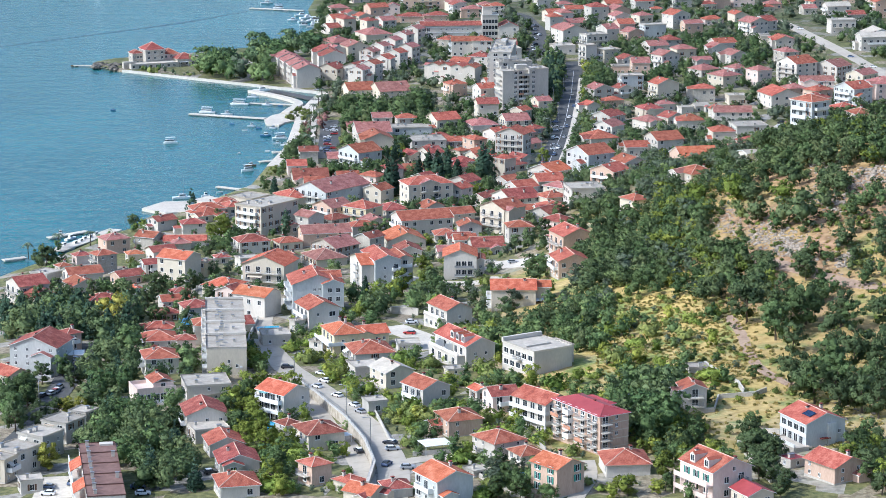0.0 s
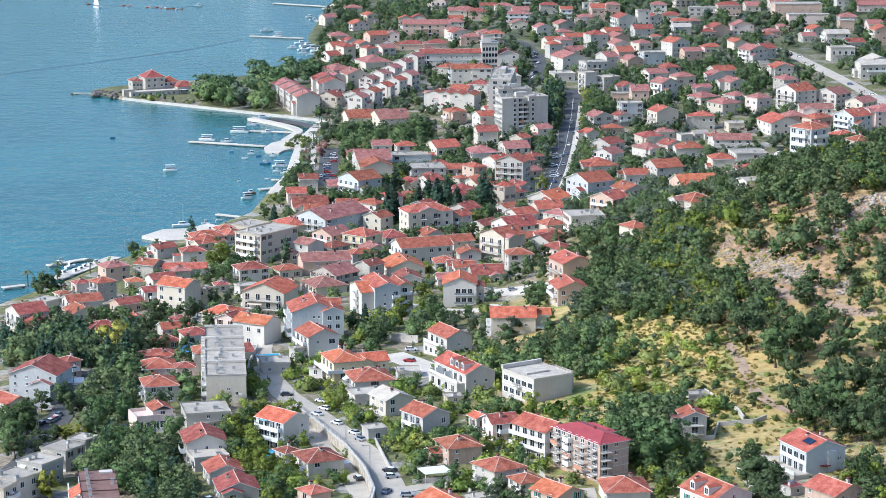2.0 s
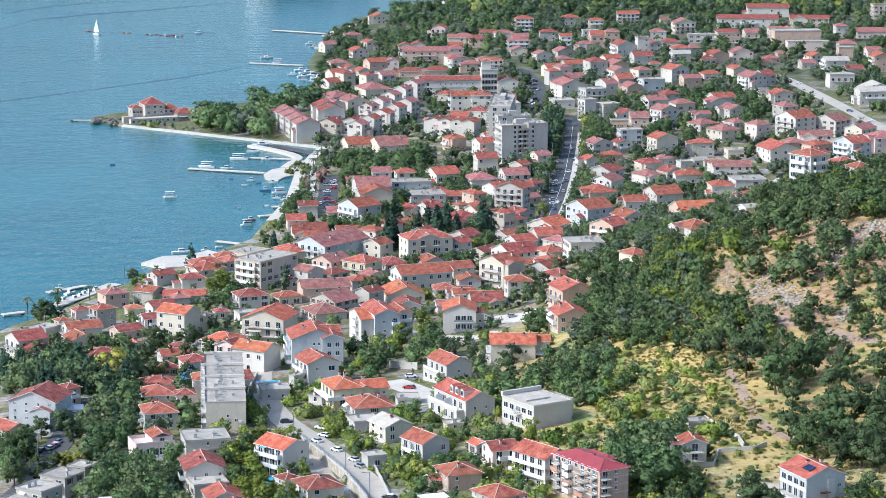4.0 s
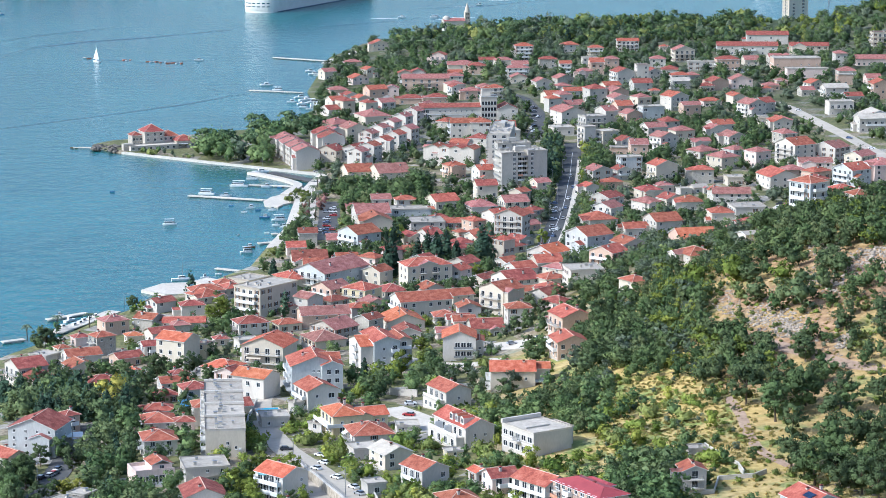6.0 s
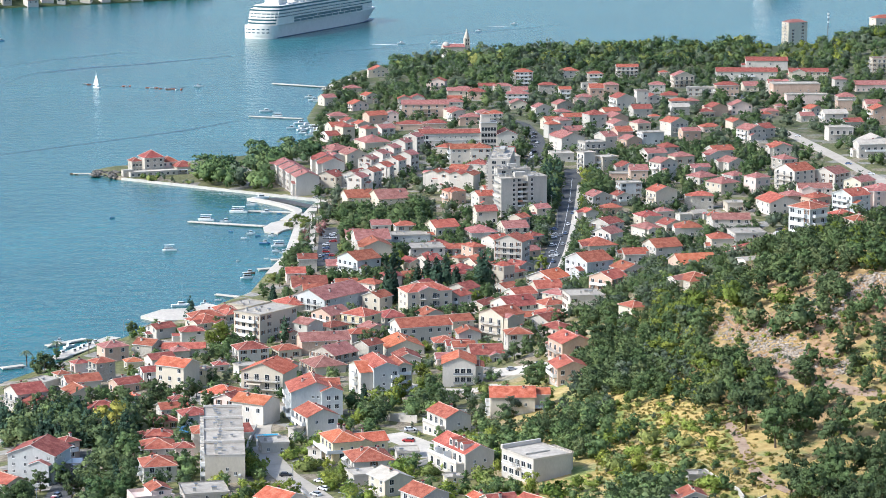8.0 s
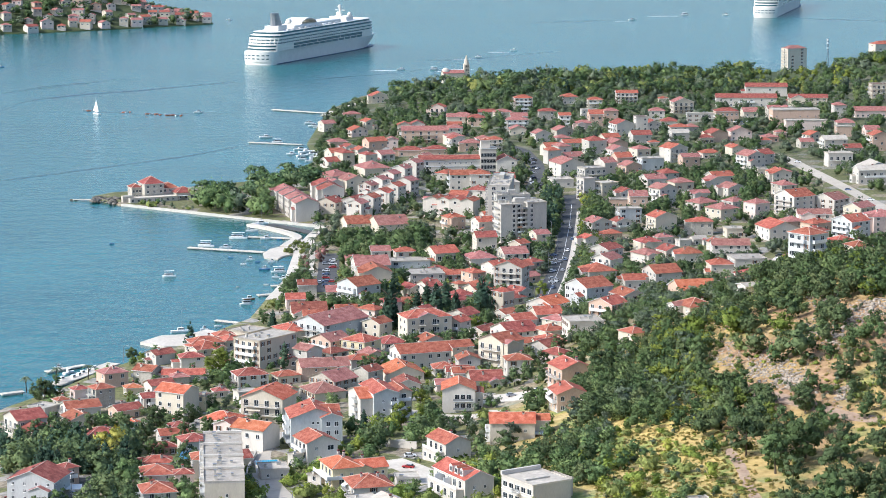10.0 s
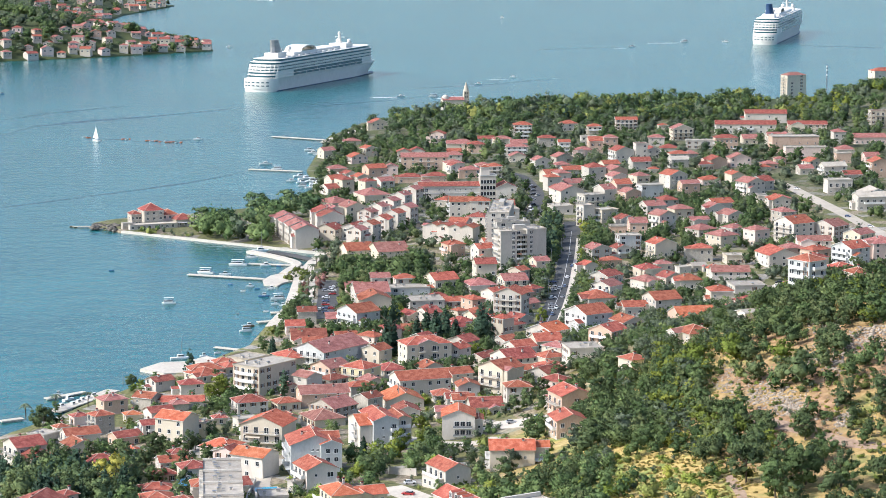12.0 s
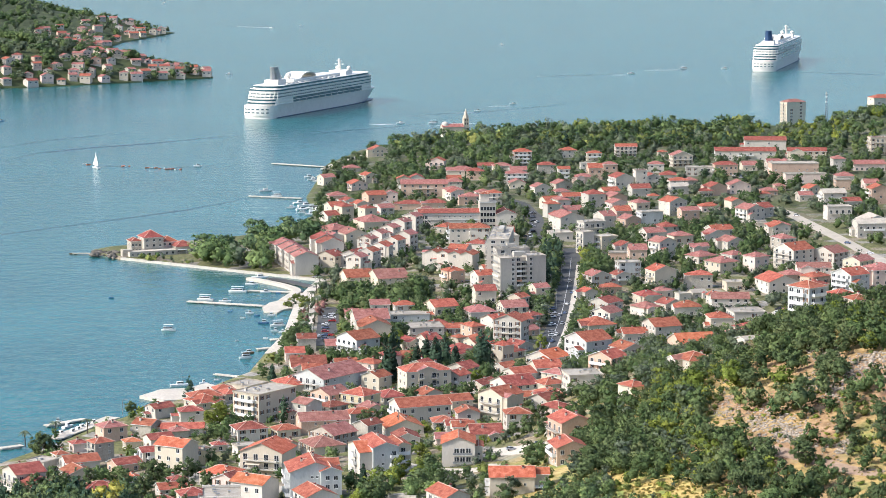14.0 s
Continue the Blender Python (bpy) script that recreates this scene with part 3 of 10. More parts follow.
BALCONIES = {(n, s): balcony_meshes(n, s) for n in (2.6, 4.2, 6.5, 9.0, 12.0) for s in (True, False)}
ROOF_WORDS = {"r": "red pantile", "o": "bright orange tiled", "d": "dark weathered tile", "k": "faded hazy pink tile", "m": "crimson sheet-metal", "n": "grey concrete", "q": "brown felt"}
WALL_WORDS = {"w": "white rendered", "c": "cream rendered", "g": "grey rendered", "b": "pale grey-blue", "y": "yellow rendered", "p": "pink rendered", "t": "clay-coloured", "s": "old stone"}


def roof_faces(kind, w, d, h, o, pitch):
    """Top faces of a roof (lists of points) and its ridge lines, over a w x d plan with eaves at h."""
    a, b = w / 2 + o, d / 2 + o
    e = h - o * pitch
    if kind == "F":       # gable in the y faces, ridge along y
        t = h + (w / 2) * pitch
        return [[(-a, -b, e), (0, -b, t), (0, b, t), (-a, b, e)], [(a, b, e), (0, b, t), (0, -b, t), (a, -b, e)]], [((0, -b, t), (0, b, t))], t
    if kind == "L":
        t = h + (d / 2) * pitch
        return [[(-a, -b, e), (a, -b, e), (a, 0, t), (-a, 0, t)], [(a, b, e), (-a, b, e), (-a, 0, t), (a, 0, t)]], [((-a, 0, t), (a, 0, t))], t
    m = min(a, b)
    t = e + m * pitch
    if a >= b:
        r = max(a - b, 0.25)
        p, q = (-r, 0, t), (r, 0, t)
        faces = [[(-a, -b, e), (a, -b, e), q, p], [(a, b, e), (-a, b, e), p, q], [(-a, b, e), (-a, -b, e), p], [(a, -b, e), (a, b, e), q]]
        near_p, near_q = ((-a, -b, e), (-a, b, e)), ((a, -b, e), (a, b, e))
    else:
        r = max(b - a, 0.25)
        p, q = (0, -r, t), (0, r, t)
        faces = [[(-a, b, e), (-a, -b, e), p, q], [(a, -b, e), (a, b, e), q, p], [(-a, -b, e), (a, -b, e), p], [(a, b, e), (-a, b, e), q]]
        near_p, near_q = ((-a, -b, e), (a, -b, e)), ((-a, b, e), (a, b, e))
    lines = [(p, q)] + [(p, c) for c in near_p] + [(q, c) for c in near_q]
    return faces, lines, t


def add_roof(base, kind, w, d, h, col, pitch=0.42, o=0.5):
    faces, lines, top = roof_faces(kind, w, d, h, o, pitch)
    bm = bmesh.new()
    uv = bm.loops.layers.uv.new("UVMap")
    for pts in faces:
        hi = [bm.verts.new(Vector(p) + Vector((0, 0, 0.16))) for p in pts]
        f = bm.faces.new(hi)
        f.normal_update()
        across = Vector((0, 0, 1)).cross(f.normal).normalized()
        down = f.normal.cross(across)
        for lp in f.loops:
            lp[uv].uv = (lp.vert.co.dot(across), lp.vert.co.dot(down))
        lo = [bm.verts.new(p) for p in pts]
        g = bm.faces.new(lo[::-1])
        g.material_index = 2
        for i in range(len(pts)):
            j = (i + 1) % len(pts)
            bm.faces.new((lo[i], lo[j], hi[j], hi[i])).material_index = 2
    bmesh.ops.remove_doubles(bm, verts=bm.verts[:], dist=0.01)
    part("roof", bm, [ROOFS[col], MORTAR, WHITE if dice.random() < 0.6 else TIMBER], base, ROOF_WORDS[col] + " roof")
    if base.matrix_basis.translation.y < 1050:
        ridge = bmesh.new()
        for a, b in lines:
            beam(ridge, Vector(a) + Vector((0, 0, 0.14)), Vector(b) + Vector((0, 0, 0.14)), 0.11, 0, 5)
        part("ridge", ridge, MORTAR if col != "m" else ROOFS["m"], base, "pale mortared ridge tiles")
    return top


def stack(name, bm_slots, base, cx, cy, levels, label=""):
    """One upright shape from square rings (half width, half depth, height, material of the band above)."""
    bm, rows = bmesh.new(), []
    for a, b, zz, m in levels:
        rows.append(([bm.verts.new((cx + sx * a, cy + sy * b, zz)) for sx, sy in ((-1, -1), (1, -1), (1, 1), (-1, 1))], m))
    for (lo, m), (hi, _) in zip(rows, rows[1:]):
        for i in range(4):
            bm.faces.new((lo[i], lo[(i + 1) % 4], hi[(i + 1) % 4], hi[i])).material_index = m
    bm.faces.new(rows[-1][0]).material_index = rows[-1][1]
    part(name, bm, bm_slots, base, label)


def chimney(base, x, y, z, tall):
    stack("chimney", [CONCRETE, GLASS, ROOFS["d"]], base, x, y, ((0.32, 0.28, z - 1.5, 0), (0.32, 0.28, z + tall, 0), (0.42, 0.38, z + tall, 0), (0.42, 0.38, z + tall + 0.12, 0), (0.26, 0.22, z + tall + 0.12, 1),
                                                                 (0.26, 0.22, z + tall + 0.42, 2), (0.46, 0.42, z + tall + 0.42, 2), (0.30, 0.25, z + tall + 0.58, 2)))


def dormer(base, x, y, h, pitch, w, col, wall):
    """A small gabled window house standing on the left roof slope."""
    foot = h + (w / 2 + x) * pitch
    bm = bmesh.new()
    x0, x1, t = x - 1.2, x + 2.2, foot + 1.5
    lo = [bm.verts.new(p) for p in ((x0, y - 0.9, foot - 0.7), (x0, y + 0.9, foot - 0.7), (x0, y + 0.9, t), (x0, y, t + 0.55), (x0, y - 0.9, t))]
    hi = [bm.verts.new((x1, v.co.y, max(v.co.z, foot + 0.4))) for v in lo]
    bm.faces.new(lo[::-1])
    for i in range(5):
        f = bm.faces.new((lo[i], lo[(i + 1) % 5], hi[(i + 1) % 5], hi[i]))
        f.material_index = 1 if i in (2, 3) else 0
    bmesh.ops.recalc_face_normals(bm, faces=bm.faces[:])
    made = part("dormer", bm, [WALLS[wall], ROOFS[col]], base)
    part("window", WINDOWS["plain"], None, made, "", pose(x0, y, foot, 0, 0, -90))


def wing(base, face, length, off, h, step, wall, col, pitch, low):
    """A gabled wing standing out of a face of its house, with windows of its own."""
    wide, out = length * dice.uniform(0.36, 0.5), dice.uniform(1.6, 3.0)
    turn = pose(0, 0, 0, 0, 0, 0 if face == "F" else -90)
    cx = dice.choice((-1, 1)) * (length - wide) / 2 * dice.uniform(0.6, 0.95)
    top = h - 0.25 if not low else max(step, h - step * dice.choice((1, 1, 2)) - 0.3)
    a = wide / 2
    bm = bmesh.new()
    peak = top + a * pitch
    front = [bm.verts.new((px, -out, pz)) for px, pz in ((-a, -4), (a, -4), (a, top), (0, peak), (-a, top))]
    rear = [bm.verts.new((v.co.x, 0.3, v.co.z)) for v in front]
    bm.faces.new(front)
    for i in range(5):
        bm.faces.new((front[i], rear[i], rear[(i + 1) % 5], front[(i + 1) % 5]))
    bmesh.ops.recalc_face_normals(bm, faces=bm.faces[:])
    made = part("wing", bm, WALLS[wall], base, "", turn @ pose(cx, -off, 0, 0, 0, 0))
    bm = bmesh.new()
    uv = bm.loops.layers.uv.new("UVMap")
    deep, o = (1.0 if low else a + 0.6), 0.35
    for s in (-1, 1):
        pts = [(s * (a + o), -out - o, top - o * pitch), (0, -out - o, peak), (0, deep, peak), (s * (a + o), deep if low else 0.3, top - o * pitch)]
        hi = [bm.verts.new((px, py, pz + 0.16)) for px, py, pz in pts]
        lo = [bm.verts.new(q) for q in pts]
        f = bm.faces.new(hi if s < 0 else hi[::-1])
        for lp in f.loops:
            lp[uv].uv = (lp.vert.co.y, lp.vert.co.x * 1.06)
        bm.faces.new(lo).material_index = 1
        for i in range(4):
            bm.faces.new((lo[i], lo[(i + 1) % 4], hi[(i + 1) % 4], hi[i])).material_index = 1
    bmesh.ops.recalc_face_normals(bm, faces=bm.faces[:])
    part("roof", bm, [ROOFS[col], WHITE], made)
    for s in range(max(1, int(top / step))):
        if dice.random() < 0.75:
            part("window", WINDOWS[dice.choice(("plain", "wide", "tall")) if wide > 3.4 else "plain"], None, made, "", pose(0, -out, s * step + 0.7, 0, 0, 0))


def house(x, y, z, yaw, w, d, h, kind, wall, col, storeys, opts=""):
    """A house on its ground: rendered walls, roof, windows on the faces towards the town, balconies."""
    HOUSES.append((x, y, math.radians(yaw), w, d, h))
    tall = "apartment block" if storeys >= 5 else ("house" if storeys > 1 else "low house")
    form = "flat" if kind == "f" else ("hipped" if kind == "h" else "gabled")
    base = thing("apartment_building" if storeys >= 5 else "house", pose(x, y, z, 0, 0, yaw),
                 "%s %s %s with %s %s roof" % (WALL_WORDS[wall], "%d-storey" % storeys, tall, form, ROOF_WORDS[col]), "apartment building" if storeys >= 5 else "house")
    HOUSE_MADE.append(base)
    if 1490 < y < 2250 and storeys < 6:
        FAR_HOUSES.append(base)
    bm = bmesh.new()
    pitch = 0.62 if "P" in opts else 0.40 if "w" not in opts else 0.25
    a, b = w / 2, d / 2
    lo = [bm.verts.new(p) for p in ((-a, -b, -4), (a, -b, -4), (a, b, -4), (-a, b, -4))]
    hi = [bm.verts.new(p) for p in ((-a, -b, h), (a, -b, h), (a, b, h), (-a, b, h))]
    bm.faces.new(lo[::-1])
    if kind == "F":
        pk = [bm.verts.new((0, s * b, h + a * pitch)) for s in (-1, 1)]
        bm.faces.new((lo[0], lo[1], hi[1], pk[0], hi[0]))
        bm.faces.new((lo[1], lo[2], hi[2], hi[1]))
        bm.faces.new((lo[2], lo[3], hi[3], pk[1], hi[2]))
        bm.faces.new((lo[3], lo[0], hi[0], hi[3]))
        bm.faces.new((hi[0], pk[0], pk[1], hi[3]))
        bm.faces.new((pk[0], hi[1], hi[2], pk[1]))
    elif kind == "L":
        pk = [bm.verts.new((s * a, 0, h + b * pitch)) for s in (-1, 1)]
        bm.faces.new((lo[0], lo[1], hi[1], hi[0]))
        bm.faces.new((lo[1], lo[2], hi[2], pk[1], hi[1]))
        bm.faces.new((lo[2], lo[3], hi[3], hi[2]))
        bm.faces.new((lo[3], lo[0], hi[0], pk[0], hi[3]))
        bm.faces.new((hi[0], hi[1], pk[1], pk[0]))
        bm.faces.new((hi[2], hi[3], pk[0], pk[1]))
    else:
        for i in range(4):
            bm.faces.new((lo[i], lo[(i + 1) % 4], hi[(i + 1) % 4], hi[i]))
        bm.faces.new(hi)
    box(bm, -a - 0.06, a + 0.06, -b - 0.06, b + 0.06, -4, 0.35, 1)
    part("wall", bm, [WALLS[wall], CONCRETE], base)
    if kind == "f":
        bm, o = bmesh.new(), 0.25
        box(bm, -a - o, a + o, -b - o, b + o, h - 0.02, h + 0.55, 1)
        bm.faces.ensure_lookup_table()
        lid = max(bm.faces, key=lambda f: f.calc_center_median().z)
        bmesh.ops.inset_region(bm, faces=[lid], thickness=0.28, depth=0.0)
        bmesh.ops.translate(bm, vec=(0, 0, -0.38), verts=lid.verts)
        lid.material_index = 0
        part("roof", bm, [ROOFS[col], WALLS[wall] if wall in "wcg" else CONCRETE], base, ROOF_WORDS[col] + " flat roof")
        cells = max(1, round(d / 13))
        for i in range(1, cells):
            bm, yy = bmesh.new(), -b + d * i / cells
            box(bm, -a, a, yy - 0.15, yy + 0.15, h + 0.1, h + 0.75)
            part("parapet", bm, CONCRETE, base)
        for i in range(min(9, 1 + int(w * d / 55))):
            cx, cy = dice.uniform(-a + 1.2, a - 1.2), dice.uniform(-b + 1.2, b - 1.2)
            s, t = dice.uniform(0.25, 0.65), h + 0.2 + dice.uniform(0.4, 1.1)
            stack("roof_vent", [CONCRETE, METAL], base, cx, cy, ((s, s * 0.7, h + 0.15, 0), (s, s * 0.7, t, 1), (s + 0.1, s * 0.7 + 0.1, t, 1), (s + 0.1, s * 0.7 + 0.1, t + 0.1, 1)))
    else:
        top = add_roof(base, kind, w, d, h, col, pitch)
        if col != "m" and y < 1600:
            cx, cy = dice.uniform(-0.25, 0.25) * w, dice.uniform(-0.25, 0.25) * d
            chimney(base, cx, cy, top - pitch * 0.22 * min(w, d), 0.9)
            if w * d > 120 and dice.random() < 0.6:
                chimney(base, -cx + 0.6, -cy, top - pitch * 0.22 * min(w, d), 0.8)
    far = (y > 1250 or "i" in opts) and "T" not in opts
    if y > 2500:
        for px in (-0.25, 0.25):
            part("window", WINDOWS["wide"], None, base, "", pose(px * w, -d / 2, h * 0.55, 0, 0, 0))
        return base
    if "S" in opts:
        bm = bmesh.new()
        lean = math.atan(pitch)
        box(bm, -2.6, 2.6, -1.2, 1.2, 0.0, 0.12, 0, 0.03)
        part("solar_panel", bm, SOLAR, base, "dark blue solar panel", pose(-w * 0.22, -d * 0.1, h + pitch * w * 0.28 + 0.3, 0, 0, 0) @ Matrix.Rotation(-lean, 4, "Y") @ pose(0, 0, 0, 0, 0, 90))
    if "D" in opts:
        for k in (-0.3, 0.0, 0.3) if d > 12 else (-0.22, 0.22):
            dormer(base, -w * 0.30, k * d, h, pitch, w, col, wall)
    style = "green" if "G" in opts else dice.choice(["plain", "plain", "brown", "plain", "small"] if not far else ["plain", "plain", "brown"])
    if storeys >= 8:
        style = "plain"
    step = h / storeys
    for face, length in (("F", w), ("L", d)):
        turn = pose(0, 0, 0, 0, 0, 0 if face == "F" else -90)
        off = d / 2 if face == "F" else w / 2
        cols = max(1, min(6 if not far else (4 if face == "F" else 3) if y < 1450 else (2 if face == "F" else 1), int(length / (3.2 if not far else 4.2))))
        chance, side = dice.random(), dice.random()
        bal = length > 4.5 and (("b" in opts and face == "L") or ("B" in opts and face == "F") or (chance < 0.45 and not far and "x" not in opts and face == ("L" if side < 0.8 else "F")))
        long = max([n for n in (2.6, 4.2, 6.5, 9.0, 12.0) if n < length * 0.85] or [2.6])
        solid = dice.random() < 0.5 and storeys < 8
        skip = dice.uniform(0.2, 0.65) if face == "F" and not far else dice.random() * 0.3
        if storeys >= 8:
            skip = 0.08
        if "v" in opts and face == "F":
            skip = 0.8
        if kind in "FLh" and col != "m" and not bal and length > 6.5 and 500 < y < 2000 and "w" not in opts and "i" not in opts and dice.random() < (0.5 if face == "L" else 0.25):
            wing(base, face, length, off, h, step, wall, dice.choice((col, col, "k", "d")), pitch, storeys > 1 and (kind == face or dice.random() < 0.35))
        for s in range(min(storeys, 9)):
            sill = s * step + 0.95
            if bal and s > 0:
                floor_slab = part("balcony", BALCONIES[(long, solid)][0], None, base, "", turn @ pose(0, -off, s * step, 0, 0, 0))
                part("railing", BALCONIES[(long, solid)][1], None, floor_slab)
                if y < 900 and dice.random() < 0.28:
                    cloth, n = bmesh.new(), long * dice.uniform(0.3, 0.5)
                    prism(cloth, [(0, 0), (-1.5, -0.75), (-1.5, -0.83), (0, -0.06)], 0, n)
                    part("awning", cloth, dice.choice((WHITE, CONCRETE, WALLS["c"], TIMBER, WHITE)), floor_slab, "cloth awning", pose(-long * 0.45, 0, step - 0.6, 0, 0, 0) @ AWNING_TURN)
            for c in range(cols):
                if dice.random() < skip and not bal:
                    continue
                px = (c + 0.5) * length / cols - length / 2
                if bal and s > 0 and abs(px) < long / 2:
                    part("window", WINDOWS["tall"], None, base, "", turn @ pose(px, -off, s * step + 0.12, 0, 0, 0))
                elif step > 2.2:
                    part("window", WINDOWS["wide" if (wall == "b" and c == 0 and length > 9) else style], None, base, "", turn @ pose(px, -off, sill, 0, 0, 0))
                else:
                    part("window", WINDOWS["small"], None, base, "", turn @ pose(px, -off, s * step + step * 0.4, 0, 0, 0))
    return base


def infill(corners, count, low, high, seed):
    """Small houses in the gaps of a quarter, turned like their neighbours."""
    a, b, c, d = [np.array(p) for p in corners]
    rng, made = random.Random(seed), 0
    for _ in range(count * 40):
        if made >= count:
            break
        u, v = rng.random(), rng.random()
        x, y = [float(t) for t in (a * (1 - u) + b * u) * (1 - v) + (d * (1 - u) + c * u) * v]
        w, deep, h = rng.uniform(low, high), rng.uniform(low, high), rng.choice((3.0, 4.2, 5.8, 6.2) if high < 12 else (4.0, 5.8, 6.4, 8.6))
        if x < float(shoreline(y)) + 6 or any((x - p) ** 2 + (y - q) ** 2 < (r + w * 0.55) ** 2 for p, q, r in ROADS):
            continue
        near = [o for o in HOUSES if abs(o[0] - x) < 40 and abs(o[1] - y) < 70]
        slope, free = (EYE - float(land(x, y))) / y, True
        for o in near:
            gap_x, gap_y = abs(o[0] - x) - (o[3] + w) * 0.48, o[1] - y
            if gap_x < 0.6 and (abs(gap_y) < (o[4] + deep) * 0.56 + 1.5 or (0 < gap_y < 34 and gap_x < -1.5 and h + 2.0 - gap_y * slope > 0.5 * o[5])):
                free = False
                break
        if not free:
            continue
        turn = min(near, key=lambda o: abs(o[0] - x) + abs(o[1] - y))[2] if near else 0.4
        # Past 1150 m duller roofs and walls; distance haze put into the colours.
        house(round(x, 1), round(y, 1), round(float(land(x, y)), 1), math.degrees(turn), w, deep, h, rng.choice("FLhhL"), rng.choice("wwccgps" if y < 1150 else "wccggpst"), rng.choice("rrdkdd" if y < 1150 and x < 60 else "rkkkdd"), 2 if h > 4 else 1, "i")
        if 1150 < y <= 1490:
            FAR_HOUSES.append(HOUSE_MADE[-1])
        made += 1


def join_far_houses():
    """The small far houses, past counting, as one mass."""
    bm, slots = bmesh.new(), []
    uv = bm.loops.layers.uv.new("UVMap")
    for base in FAR_HOUSES:
        for ob in base.children_recursive:
            start = len(bm.faces)
            me = ob.data.copy()
            m = base.matrix_basis @ ob.matrix_basis if ob.parent == base else base.matrix_basis @ ob.parent.matrix_basis @ ob.matrix_basis
            me.transform(m)
            bm.from_mesh(me)
            bm.faces.ensure_lookup_table()
            names = list(ob.data.materials)
            for k in names:
                if k not in slots:
                    slots.append(k)
            for i in range(start, len(bm.faces)):
                f = bm.faces[i]
                f.material_index = slots.index(names[min(f.material_index, len(names) - 1)])
            bpy.data.meshes.remove(me)
        for ob in list(base.children_recursive) + [base]:
            bpy.data.objects.remove(ob)
    tagged(part("far_houses", bm, slots, None, "small distant houses with red tiled roofs"), category="houses", kind="stuff")

# ---- the larger buildings, each with its own build ----
PAINTED = {"aqua": material("aqua_panel", (0.16, 0.36, 0.36), (0.24, 0.46, 0.45), rough=0.6), "rust": material("rusty_cloth", (0.42, 0.20, 0.12), (0.56, 0.30, 0.20), rough=0.8)}


def volume(base, name, x0, x1, y0, y1, z0, z1, mat, label=""):
    bm = bmesh.new()
    box(bm, x0, x1, y0, y1, z0, z1)
    return part(name, bm, mat, base, label)


def flat_lid(base, x0, x1, y0, y1, z, top, edge, out=0.2, rim=0.5):
    """A flat roof with a raised rim."""
    bm = bmesh.new()
    box(bm, x0 - out, x1 + out, y0 - out, y1 + out, z - 0.02, z + rim, 1)
    bm.faces.ensure_lookup_table()
    lid = max(bm.faces, key=lambda f: f.calc_center_median().z)
    bmesh.ops.inset_region(bm, faces=[lid], thickness=0.28, depth=0.0)
    bmesh.ops.translate(bm, vec=(0, 0, -rim * 0.7), verts=lid.verts)
    lid.material_index = 0
    return part("roof", bm, [top, edge], base, "flat roof with a raised rim")


def window_rows(base, face, a0, a1, at, z, cols, rows, step, style="plain", skip=0.0):
    """Windows in rows on a face: F the front at y = at, L and R the sides at x = at."""
    for k in range(rows):
        for c in range(cols):
            p = a0 + (a1 - a0) * (c + 0.5) / cols
            if dice.random() < skip:
                continue
            m = pose(p, at, z + k * step, 0, 0, 0) if face == "F" else pose(at, p, z + k * step, 0, 0, -90 if face == "L" else 90)
            part("window", WINDOWS[style], None, base, "", m)


def balcony_row(base, face, p, at, z, count, step, length, solid):
    """Balconies above one another, each with its door."""
    turn = 0 if face == "F" else -90 if face == "L" else 90
    for k in range(count):
        m = pose(p, at, z + k * step, 0, 0, 0) if face == "F" else pose(at, p, z + k * step, 0, 0, turn)
        floor_slab = part("balcony", BALCONIES[(length, solid)][0], None, base, "", m)
        part("railing", BALCONIES[(length, solid)][1], None, floor_slab)
        part("window", WINDOWS["tall"], None, base, "", m @ pose(0, 0, 0.12, 0, 0, 0))


def vents(base, spots, z):
    for px, py, r, tall in spots:
        stack("roof_vent", [CONCRETE, METAL], base, px, py, ((r, r * 0.8, z - 0.3, 0), (r, r * 0.8, z + tall, 1), (r + 0.1, r * 0.8 + 0.1, z + tall, 1), (r + 0.1, r * 0.8 + 0.1, z + tall + 0.1, 1)))


